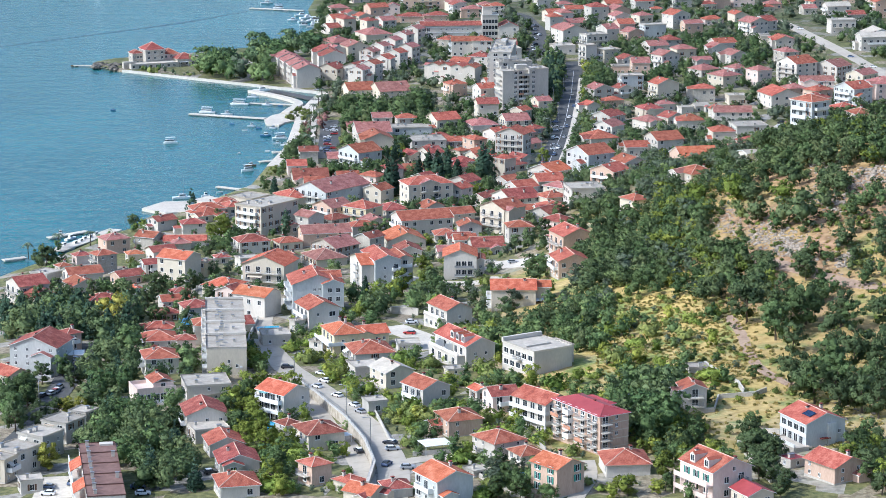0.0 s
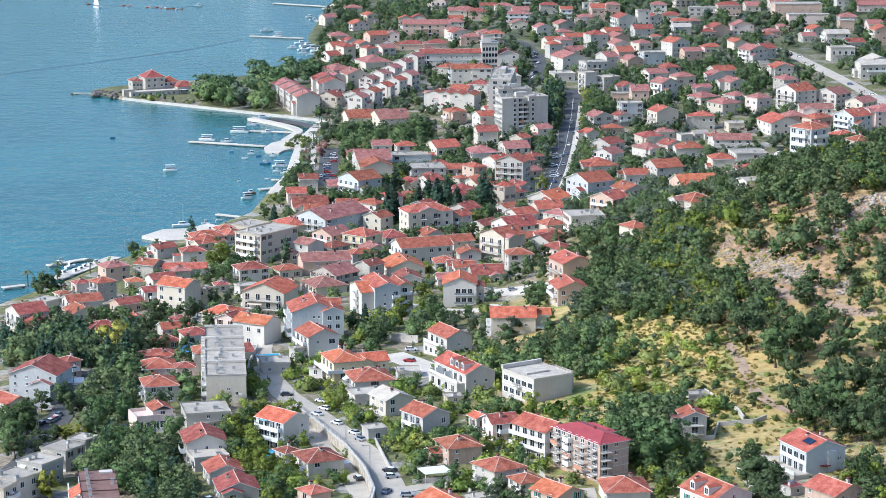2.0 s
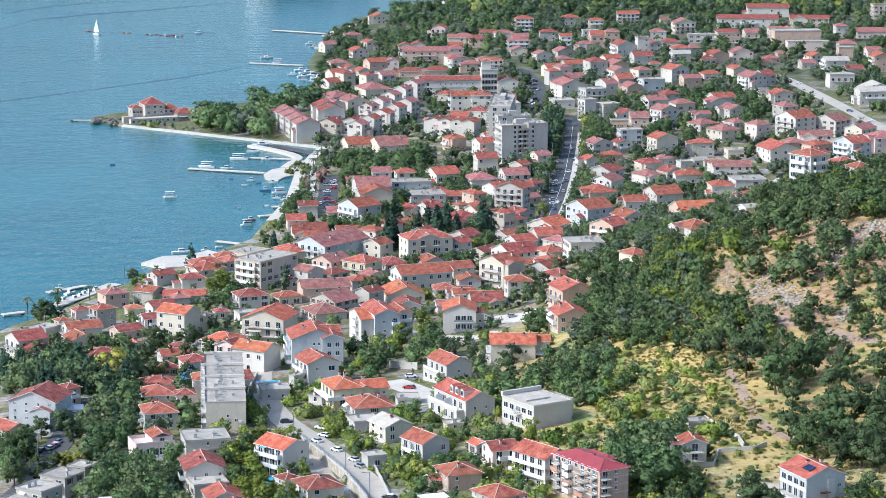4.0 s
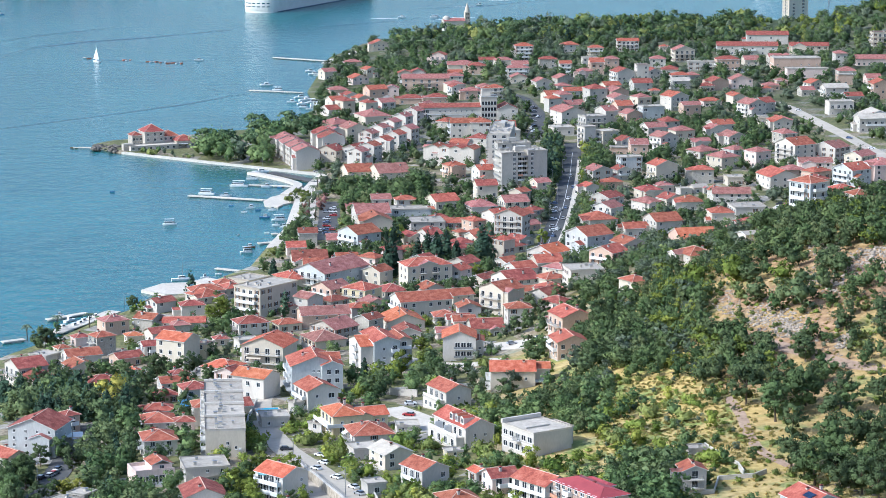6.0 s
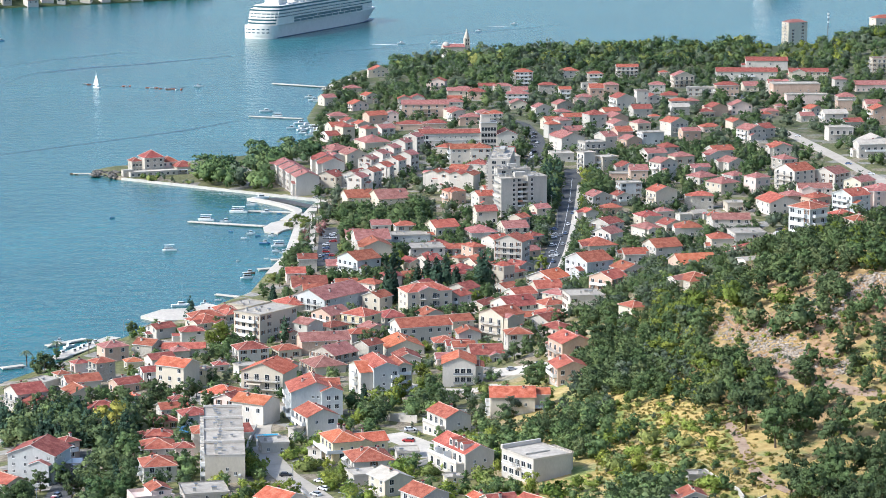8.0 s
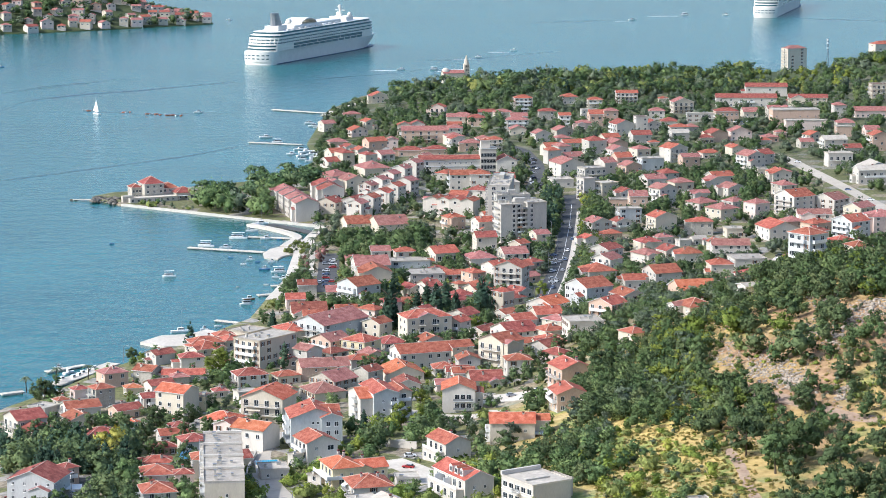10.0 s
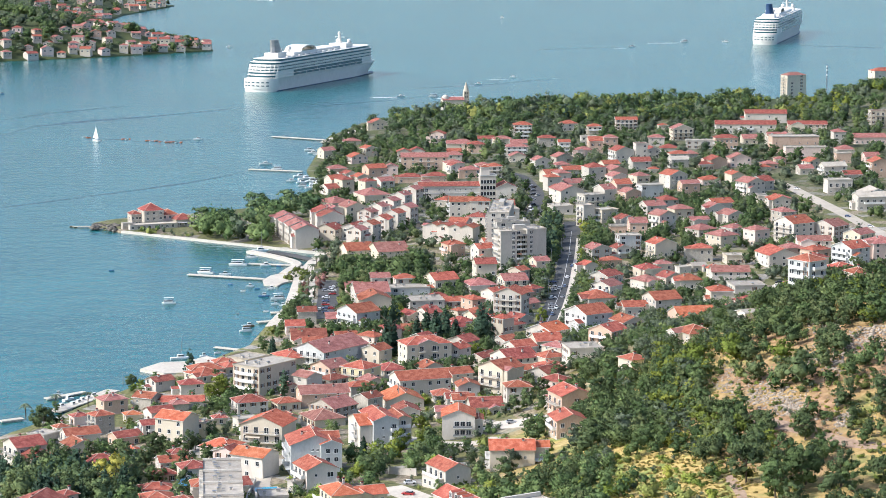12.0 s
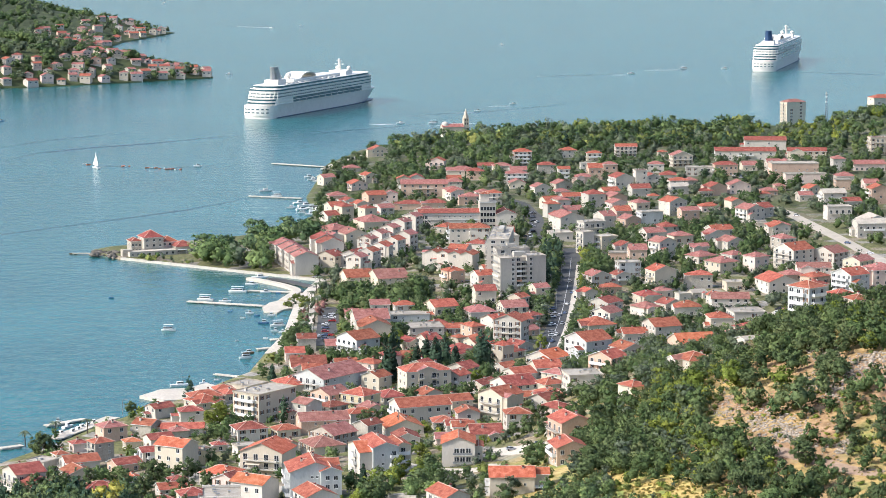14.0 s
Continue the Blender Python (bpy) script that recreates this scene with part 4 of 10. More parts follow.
def terrace_block(x, y, z, yaw):
    """The long white block of flats: four houses end to end, balconies down one side."""
    HOUSES.append((x, y, radians(yaw), 11, 63, 8))
    base = thing("apartment_building", pose(x, y, z, 0, 0, yaw), "long white block of flats with a sectioned grey flat roof", "apartment building")
    w, n, deep = 11.2, 4, 15.6
    for i in range(n):
        y0 = -n * deep / 2 + i * deep
        h = 9.2 - 0.12 * i
        volume(base, "wall", -w / 2, w / 2, y0, y0 + deep, -6, h, WALLS["c"])
        flat_lid(base, -w / 2, w / 2, y0 + 0.1, y0 + deep - 0.1, h, ROOFS["n"], WALLS["w"], 0.12, 0.6)
        volume(base, "parapet", -w / 2 - 0.25, w / 2 + 0.25, y0 + deep - 0.5, y0 + deep + 0.1, h + 0.3, h + 1.0, WALLS["w"], "white parting wall on the roof")
        vents(base, [(-w * 0.16 + dice.uniform(-0.8, 0.8), y0 + deep * q, dice.uniform(0.3, 0.55), dice.uniform(0.7, 1.2)) for q in (0.2, 0.42, 0.62, 0.82)] + [(w * 0.2, y0 + deep * 0.5, 0.35, 0.6)], h + 0.3)
        for q in (0.27, 0.73):
            balcony_row(base, "L", y0 + deep * q, -w / 2, 0.9, 3, 2.8, 6.5, i % 2 == 0)
        window_rows(base, "L", y0 + 5.6, y0 + deep - 5.6, -w / 2, 0.9, 1, 3, 2.5, "small")
    for px, zz in ((0.6, 5.2), (0.6, 2.6), (2.9, 3.9)):
        part("window", WINDOWS["small"], None, base, "", pose(px, -n * deep / 2, zz, 0, 0, 0))
    for zz in (1.0, 3.6):
        volume(base, "cooling_unit", 3.6, 4.4, -n * deep / 2 - 0.4, -n * deep / 2, zz, zz + 0.6, WHITE, "white cooling unit on the wall")


def felt_block(x, y, z, yaw):
    """The block with brown felt roofs; white terraces with tile strips step out along one side."""
    HOUSES.append((x, y, radians(yaw), 12, 42, 7))
    base = thing("apartment_building", pose(x, y, z, 0, 0, yaw), "white block of flats with worn brown felt roofs and tiled terraces", "apartment building")
    w, deep, n = 8.6, 8.4, 5
    for i in range(n):
        y0, h = -n * deep / 2 + i * deep, 6.4 + 0.10 * i
        volume(base, "wall", -w / 2, w / 2, y0, y0 + deep, -4, h, WALLS["w"])
        flat_lid(base, -w / 2, w / 2, y0 + 0.06, y0 + deep - 0.06, h, ROOFS["q"], ROOFS["q"], 0.1, 0.3)
        vents(base, [(-w * 0.28, y0 + deep * 0.75, 0.4, 1.2), (-w * 0.28, y0 + deep * 0.25, 0.35, 0.9)] + ([(w * 0.38, y0 + deep * 0.6, 0.4, 1.3)] if i % 2 else []), h + 0.1)
        volume(base, "terrace", -w / 2 - 2.6, -w / 2, y0 + 0.3, y0 + deep - 0.3, -4, 3.3, WALLS["w"], "white walled terrace")
        if i in (1, 3):
            bm = bmesh.new()
            uv = bm.loops.layers.uv.new("UVMap")
            pts = [(-w / 2 - 2.8, y0 + 0.3, h - 1.7), (-w / 2 - 0.02, y0 + 0.3, h - 0.1), (-w / 2 - 0.02, y0 + deep - 0.3, h - 0.1), (-w / 2 - 2.8, y0 + deep - 0.3, h - 1.7)]
            f = bm.faces.new([bm.verts.new(p) for p in pts])
            for lp in f.loops:
                lp[uv].uv = (lp.vert.co.y, lp.vert.co.x)
            ext = bmesh.ops.extrude_face_region(bm, geom=bm.faces[:])
            bmesh.ops.translate(bm, vec=(0, 0, -0.15), verts=[v for v in ext["geom"] if isinstance(v, bmesh.types.BMVert)])
            bmesh.ops.recalc_face_normals(bm, faces=bm.faces[:])
            part("tile_strip", bm, ROOFS["o"], base, "lean-to strip of orange tiles")
            for q in (0.35, deep - 0.55):
                volume(base, "post", -w / 2 - 2.6, -w / 2 - 2.4, y0 + q, y0 + q + 0.2, 3.3, h - 1.6, WHITE)
        else:
            volume(base, "parapet", -w / 2 - 2.6, -w / 2 - 2.4, y0 + 0.3, y0 + deep - 0.3, 3.3, 4.3, WHITE)
            window_rows(base, "L", y0 + 1, y0 + deep - 1, -w / 2, 3.5, 2, 1, 2.6, "tall")
        window_rows(base, "L", y0 + 1, y0 + deep - 1, -w / 2 - 2.6, 0.6, 2, 1, 2.6, "plain")
    volume(base, "hatch", 0.6, 3.8, n * deep / 2 - 2.8, n * deep / 2 - 0.8, 6.8, 7.3, WALLS["w"], "pale roof hatch")
    window_rows(base, "F", -w / 2, w / 2, -n * deep / 2, 0.9, 2, 2, 2.8, "plain")


def tower_flats(x, y, z, yaw, w, d, h, rows, loggia, label, bays=((0.36, 1), (0.72, 1))):
    """A concrete slab of flats with columns of windows, a recessed column of loggias and a cluttered roof."""
    HOUSES.append((x, y, radians(yaw), w, d, h))
    base = thing("apartment_building", pose(x, y, z, 0, 0, yaw), label, "apartment building")
    step = h / rows
    a, b = -w / 2, w / 2
    if loggia:
        l0, l1 = a + w * 0.36, a + w * 0.58
        volume(base, "wall", a, l0, -d / 2, d / 2, -5, h, WALLS["g"])
        volume(base, "wall", l1, b, -d / 2, d / 2, -5, h + 0.6, WALLS["g"])
        volume(base, "wall", l0, l1, -d / 2 + 1.7, d / 2, -5, h - 0.2, WALLS["s"])
        for k in range(rows):
            volume(base, "balcony", l0 + 0.01, l1 - 0.01, -d / 2 - 0.25, -d / 2 + 1.7, k * step, k * step + 0.16, CONCRETE)
            for q in (0, 1):
                x0 = l0 + (l1 - l0) * q / 2
                volume(base, "balcony_panel", x0 + 0.1, x0 + (l1 - l0) / 2 - 0.1, -d / 2 - 0.25, -d / 2 - 0.15, k * step + 0.16, k * step + 1.05,
                       dice.choice((CONCRETE, WHITE, WALLS["g"], PAINTED["aqua"], METAL, PAINTED["rust"])), "balcony front, some with cloth or panels")
                if dice.random() < 0.7:
                    part("window", WINDOWS["tall"], None, base, "", pose(x0 + (l1 - l0) / 4, -d / 2 + 1.7, k * step + 0.2, 0, 0, 0))
        window_rows(base, "F", l0 - 3.0, l0 - 0.8, -d / 2, 0.9, 1, rows, step, "plain")
        window_rows(base, "F", l1 + 0.8, l1 + 3.6, -d / 2, 0.9, 1, rows, step, "plain", 0.1)
        flat_lid(base, a, l0, -d / 2, d / 2, h, ROOFS["n"], CONCRETE)
        flat_lid(base, l1, b, -d / 2, d / 2, h + 0.6, ROOFS["n"], CONCRETE)
        flat_lid(base, l0 + 0.25, l1 - 0.25, -d / 2 + 1.9, d / 2, h - 0.2, ROOFS["n"], CONCRETE, 0.0)
        for k in range(1, rows):
            volume(base, "balcony", a - 1.1, a, -d / 2 + 1, d / 2 - 1, k * step, k * step + 0.15, CONCRETE)
            volume(base, "balcony_panel", a - 1.1, a - 1.0, -d / 2 + 1, d / 2 - 1, k * step + 0.15, k * step + 1.0, dice.choice((CONCRETE, WHITE, METAL)))
    else:
        volume(base, "wall", a, b, -d / 2, d / 2, -5, h, WALLS["g"])
        window_rows(base, "F", a + 0.6, b - 0.6, -d / 2, 0.9, max(1, int(w / 5)), rows, step, "wide", 0.35)
        for q in np.arange(-d / 2 + 4, d / 2 - 3, 8.0):
            balcony_row(base, "L", float(q), a, step, rows - 1, step, 4.2, False)
        flat_lid(base, a, b, -d / 2, d / 2, h, ROOFS["n"], CONCRETE, 0.15, 0.7)
    volume(base, "lift_house", -w * 0.12, w * 0.12, d * 0.05, d * 0.32, h, h + 2.4, WALLS["g"], "grey lift house on the roof")
    vents(base, [(dice.uniform(-0.42, 0.42) * w, dice.uniform(-0.4, 0.4) * d, dice.uniform(0.3, 0.9), dice.uniform(0.5, 1.6)) for _ in range(int(6 + w * d / 30))], h + 0.2)
    for k in range(3):
        bm, px, py = bmesh.new(), dice.uniform(-0.4, 0.4) * w, dice.uniform(-0.3, 0.4) * d
        beam(bm, (px, py, h), (px, py, h + 3.2), 0.06)
        beam(bm, (px - 0.7, py, h + 2.9), (px + 0.7, py, h + 2.9), 0.04)
        part("aerial", bm, METAL, base)


def old_hotel(x, y, z, yaw):
    """The long white hall with a red roof, its stair tower and gabled end house."""
    HOUSES.append((x, y, radians(yaw), 62, 14, 12))
    base = thing("hotel", pose(x, y, z, 0, 0, yaw), "long white three-storey hotel with a red roof and stair tower", "hotel")
    volume(base, "wall", -24, 12.5, -5.5, 5.5, -3, 10.4, WALLS["w"])
    wing_roof = part("wing", bmesh.new(), WALLS["w"], base, "", pose(-5.75, 0, 0))
    add_roof(wing_roof, "L", 36.5, 11, 10.4, "d", 0.34, 0.6)
    for k in range(3):
        volume(base, "string_course", -24.2, 12.6, -5.75, -5.5, 2.9 + 3.1 * k, 3.2 + 3.1 * k, WHITE, "white band along the front")
        window_rows(base, "F", -23, -18.6, -5.5, 0.7 + 3.1 * k, 2, 1, 3, "tall")
        window_rows(base, "F", -17, 12, -5.5, 1.4 + 3.1 * k, 9, 1, 3, "small", 0.3)
    volume(base, "stair_tower", 12.5, 22.0, -7, 2, -3, 16.5, WALLS["w"], "white stair tower with glazed bands")
    for k in range(4):
        volume(base, "glazing", 12.9, 21.6, -7.12, -6.9, 1.0 + 3.6 * k, 3.0 + 3.6 * k, GLASS, "dark glass band")
        for q in range(4):
            volume(base, "mullion", 14.4 + 1.8 * q, 14.6 + 1.8 * q, -7.2, -7.1, 1.0 + 3.6 * k, 3.0 + 3.6 * k, WHITE)
    flat_lid(base, 12.5, 22.0, -7, 2, 16.5, ROOFS["n"], WHITE, 0.4, 0.5)
    volume(base, "lantern", 13, 18.5, -4.5, 0.5, 16.6, 21.5, WALLS["w"], "white top room of the tower")
    add_roof(part("wing", bmesh.new(), WALLS["w"], base, "", pose(15.75, -2, 0)), "h", 5.5, 5, 21.5, "r", 0.4, 0.5)
    volume(base, "wall", 22.0, 34.5, -8, 5, -3, 9.4, WALLS["w"])
    end = part("wing", bmesh.new(), WALLS["w"], base, "", pose(28.25, -1.5, 0))
    add_roof(end, "F", 12.5, 13, 9.4, "d", 0.45, 0.5)
    bm = bmesh.new()
    vs = [bm.verts.new(p) for p in ((22, -8, 9.4), (34.5, -8, 9.4), (28.25, -8, 12.2), (22, -7.6, 9.4), (34.5, -7.6, 9.4), (28.25, -7.6, 12.2))]
    for ids in ((0, 1, 2), (5, 4, 3), (0, 2, 5, 3), (1, 4, 5, 2), (0, 3, 4, 1)):
        bm.faces.new([vs[i] for i in ids])
    part("gable", bm, WALLS["w"], base)
    window_rows(base, "F", 26.5, 33.5, -8, 1.0, 2, 3, 3.1, "plain", 0.4)


def step_row(x, y, z, yaw, count, w, d, h, dx, dy, roof, wall="w", drop_by=0.0):
    """A row of gabled terrace houses, each set back behind the last."""
    for i in range(count):
        house(x + i * dx, y + i * dy, z - i * drop_by, yaw, w, d, h, "F", wall, roof, 3, "vx")


def cape_house(x, y):
    """The old stone house on the cape with its terraces and lower wings."""
    HOUSES.append((x, y, 0.3, 34, 18, 9))
    base = thing("manor_house", pose(x, y, 0.9, 0, 0, 24), "old stone waterside house with steep red hipped roofs", "house")
    for cx, cy, w, d, h, pitch, roof in ((0, 2, 11.5, 12, 9.4, 0.62, "d"), (-8.6, 5.5, 6, 8, 7.0, 0.55, "d"), (10.2, 3, 9.5, 10, 6.2, 0.55, "r"), (16.6, -5.5, 11, 10, 4.2, 0.55, "d")):
        body = part("wing", bmesh.new(), WALLS["s"], base, "", pose(cx, cy, 0))
        volume(body, "wall", -w / 2, w / 2, -d / 2, d / 2, -2, h, WALLS["s"] if roof == "d" else WALLS["p"])
        add_roof(body, "h", w, d, h, roof, pitch, 0.5)
        rows = max(1, int(h / 3))
        for k in range(rows):
            for c in range(3):
                part("window", WINDOWS["plain"], None, body, "", pose(-w / 2 + w * (c + 0.5) / 3, -d / 2, 1.0 + k * 3.0))
            part("window", WINDOWS["plain"], None, body, "", pose(-w / 2, 0, 1.0 + k * 3.0, 0, 0, -90))
    volume(base, "terrace", -17, 11, -13, -5, -2, 2.4, WALLS["g"], "low stone terrace building")
    flat_lid(base, -17, 11, -13, -5, 2.4, PAVING, WALLS["w"], 0.1, 0.5)
    for q in range(8):
        part("window", WINDOWS["plain"], None, base, "", pose(-15.5 + 3.4 * q, -13, 0.6))
    volume(base, "porch", -20, -14, -9, -5, -2, 3.6, WALLS["s"], "stone porch")
    volume(base, "awning", 12, 17, -12.5, -10.5, 2.4, 2.55, WHITE, "white awning")
    for q in (12.2, 16.8):
        volume(base, "post", q - 0.08, q + 0.08, -12.4, -12.2, -1, 2.4, WHITE)


def roof_terrace_house(x, y, z, yaw):
    """A pinkish house, half of it a roof terrace with a parapet, half under a tiled gable."""
    HOUSES.append((x, y, radians(yaw), 11, 10, 6))
    base = thing("house", pose(x, y, z, 0, 0, yaw), "pink two-storey house with a roof terrace and small tiled gable", "house")
    volume(base, "wall", -5.4, 5.4, -4.4, 4.4, -4, 3.6, WALLS["p"])
    volume(base, "wall", -0.6, 5.0, -3.4, 4.0, 3.6, 5.4, WALLS["p"])
    add_roof(part("wing", bmesh.new(), WALLS["p"], base, "", pose(2.2, 0.3, 0)), "F", 5.6, 7.4, 5.4, "r", 0.42, 0.4)
    for x0, x1, y0, y1 in ((-5.4, 5.4, -4.4, -4.2), (-5.4, -5.2, -4.2, 4.4), (-5.2, -0.6, 4.2, 4.4)):
        volume(base, "parapet", x0, x1, y0, y1, 3.6, 4.5, WALLS["p"])
    volume(base, "balcony", -5.4, 5.4, -5.6, -4.4, 0.2, 0.4, WHITE)
    volume(base, "railing", -5.4, 5.4, -5.6, -5.5, 0.4, 1.2, WHITE)
    window_rows(base, "F", -4.6, 4.6, -4.4, 0.7, 5, 1, 3, "tall")
    window_rows(base, "F", -0.2, 4.4, -3.4, 3.8, 1, 1, 3, "plain")
    chimney(base, 2.0, 2.6, 6.2, 0.8)


def body(base, x0, x1, y0, y1, h, kind, col, wall, pitch=0.40, foot=-4.0):
    """One volume of a house: walls up to its gables, and the roof over them."""
    w, d = x1 - x0, y1 - y0
    made = part("wing", bmesh.new(), WALLS[wall], base, "", pose((x0 + x1) / 2, (y0 + y1) / 2, 0))
    bm, a, b = bmesh.new(), w / 2, d / 2
    if kind == "F":
        rim = [(-a, foot), (a, foot), (a, h), (0, h + a * pitch), (-a, h)]
        ends = [[bm.verts.new((px, s * b, pz)) for px, pz in rim] for s in (-1, 1)]
    elif kind == "L":
        rim = [(-b, foot), (b, foot), (b, h), (0, h + b * pitch), (-b, h)]
        ends = [[bm.verts.new((s * a, py, pz)) for py, pz in rim] for s in (-1, 1)]
    else:
        rim = [(-a, foot), (a, foot), (a, h), (-a, h)]
        ends = [[bm.verts.new((px, s * b, pz)) for px, pz in rim] for s in (-1, 1)]
    bm.faces.new(ends[0])
    bm.faces.new(ends[1][::-1])
    n = len(rim)
    for i in range(n):
        bm.faces.new((ends[0][i], ends[1][i], ends[1][(i + 1) % n], ends[0][(i + 1) % n]))
    bmesh.ops.recalc_face_normals(bm, faces=bm.faces[:])
    part("wall", bm, WALLS[wall], made)
    if kind == "f":
        flat_lid(made, -a, a, -b, b, h, ROOFS[col], WALLS[wall], 0.15, 0.45)
    else:
        add_roof(made, kind, w, d, h, col, pitch, 0.45)
    return made


def villa(x, y, z, yaw, label, bodies, windows=(), balconies=(), walls=(), stacks=(), kind="house"):
    """A house of several volumes with its own windows, balconies, walls and chimneys."""
    HOUSES.append((x, y, radians(yaw), 2 * max(abs(b[i]) for b in bodies for i in (0, 1)), 2 * max(abs(b[i]) for b in bodies for i in (2, 3)), max(b[4] for b in bodies)))
    base = thing("apartment_building" if kind == "block" else "house", pose(x, y, z, 0, 0, yaw), label, "apartment building" if kind == "block" else "house")
    for b in bodies:
        body(base, *b)
    for row in windows:
        window_rows(base, *row)
    for row in balconies:
        balcony_row(base, *row)
    for x0, x1, y0, y1, z0, z1, mat, name in walls:
        volume(base, name, x0, x1, y0, y1, z0, z1, mat)
    for px, py, pz in stacks:
        chimney(base, px, py, pz, 0.8)
    return base


def outside_stair(x, y, z, yaw, count, wide=1.4):
    """A straight flight of concrete steps up to a door."""
    base = thing("outdoor_stairs", pose(x, y, z, 0, 0, yaw), "pale concrete outdoor stairs beside the white house", "stairs")
    for i in range(count):
        bm = bmesh.new()
        box(bm, 0.28 * i, 0.28 * (i + 1), -wide / 2, wide / 2, -2.0, 0.18 * (i + 1))
        part("step", bm, CONCRETE, base)



# ---- quays, boats, vehicles, landmarks ----
def slab(name, points, z, thick, mat, label, category):
    """A flat platform over a four- to eight-cornered outline."""
    bm = bmesh.new()
    hi = [bm.verts.new((x, y, z)) for x, y in points]
    lo = [bm.verts.new((x, y, z - thick)) for x, y in points]
    bm.faces.new(hi)
    bm.faces.new(lo[::-1])
    for i in range(len(points)):
        j = (i + 1) % len(points)
        bm.faces.new((lo[i], lo[j], hi[j], hi[i]))
    bmesh.ops.recalc_face_normals(bm, faces=bm.faces[:])
    for x, y in points:
        ROADS.append((x, y, 4))
    return tagged(part(name, bm, mat, None, label), category=category, kind="structure")


def pier(points, width, mat=PAVING):
    (ax, ay), (bx, by) = points
    d = Vector((bx - ax, by - ay, 0))
    base = thing("pier", Matrix.LocRotScale((ax, ay, 0), Euler((0, 0, math.atan2(d.y, d.x))), None), "pale concrete mooring pier standing in the water", "pier")
    bm, n = bmesh.new(), d.length
    box(bm, 0, n, -width / 2, width / 2, 0.45, 0.9, 0, 0.06)
    part("deck", bm, mat, base)
    for i in range(int(n / 9) + 1):
        bm = bmesh.new()
        x = min(n - 0.6, 0.6 + i * 9)
        prism(bm, ring(0.35, 8, x, 0), -3, 0.45)
        part("support_post", bm, CONCRETE, base)


HULL_PAINT = {"white": WHITE, "blue": material("blue_hull", (0.06, 0.14, 0.26), (0.10, 0.20, 0.34), rough=0.4), "wood": material("varnished_hull", (0.16, 0.08, 0.04), (0.26, 0.14, 0.07), rough=0.4), "orange": material("orange_hull", (0.50, 0.12, 0.05), (0.62, 0.18, 0.09), rough=0.4)}


def hull(bm, length, beam_w, z0, z1, index=0, bow=0.35, rake=0.06, flare=0.62):
    """A hull pointing along +x, lofted from keel to gunwale."""
    rows = []
    for z, grow in ((z0, flare), (z0 + (z1 - z0) * 0.5, 0.72 * flare + 0.28 if flare > 0.8 else 0.9), (z1, 1.0)):
        pts, t = [], (z - z0) / (z1 - z0)
        tip = length * (0.5 - rake * (1 - t))
        for k in range(-6, 7):
            s = abs(k) / 6
            x = -length / 2 + (tip + length / 2) * (1 - max(0.0, s - 0.55) * 0 - (s ** 2.2) * bow)
            pts.append((x, beam_w / 2 * grow * math.copysign(min(1, s * 1.25) ** 0.7, k) if k else 0, z))
        row = [bm.verts.new((-length / 2, -beam_w / 2 * grow * 0.92, z))] + [bm.verts.new(p) for p in pts] + [bm.verts.new((-length / 2, beam_w / 2 * grow * 0.92, z))]
        rows.append(row)
    n = len(rows[0])
    for a, b in zip(rows, rows[1:]):
        for i in range(n):
            f = bm.faces.new((a[i], a[(i + 1) % n], b[(i + 1) % n], b[i]))
            f.material_index = index
    bm.faces.new(rows[-1]).material_index = index
    bm.faces.new(rows[0][::-1]).material_index = index
    bmesh.ops.recalc_face_normals(bm, faces=bm.faces[:])


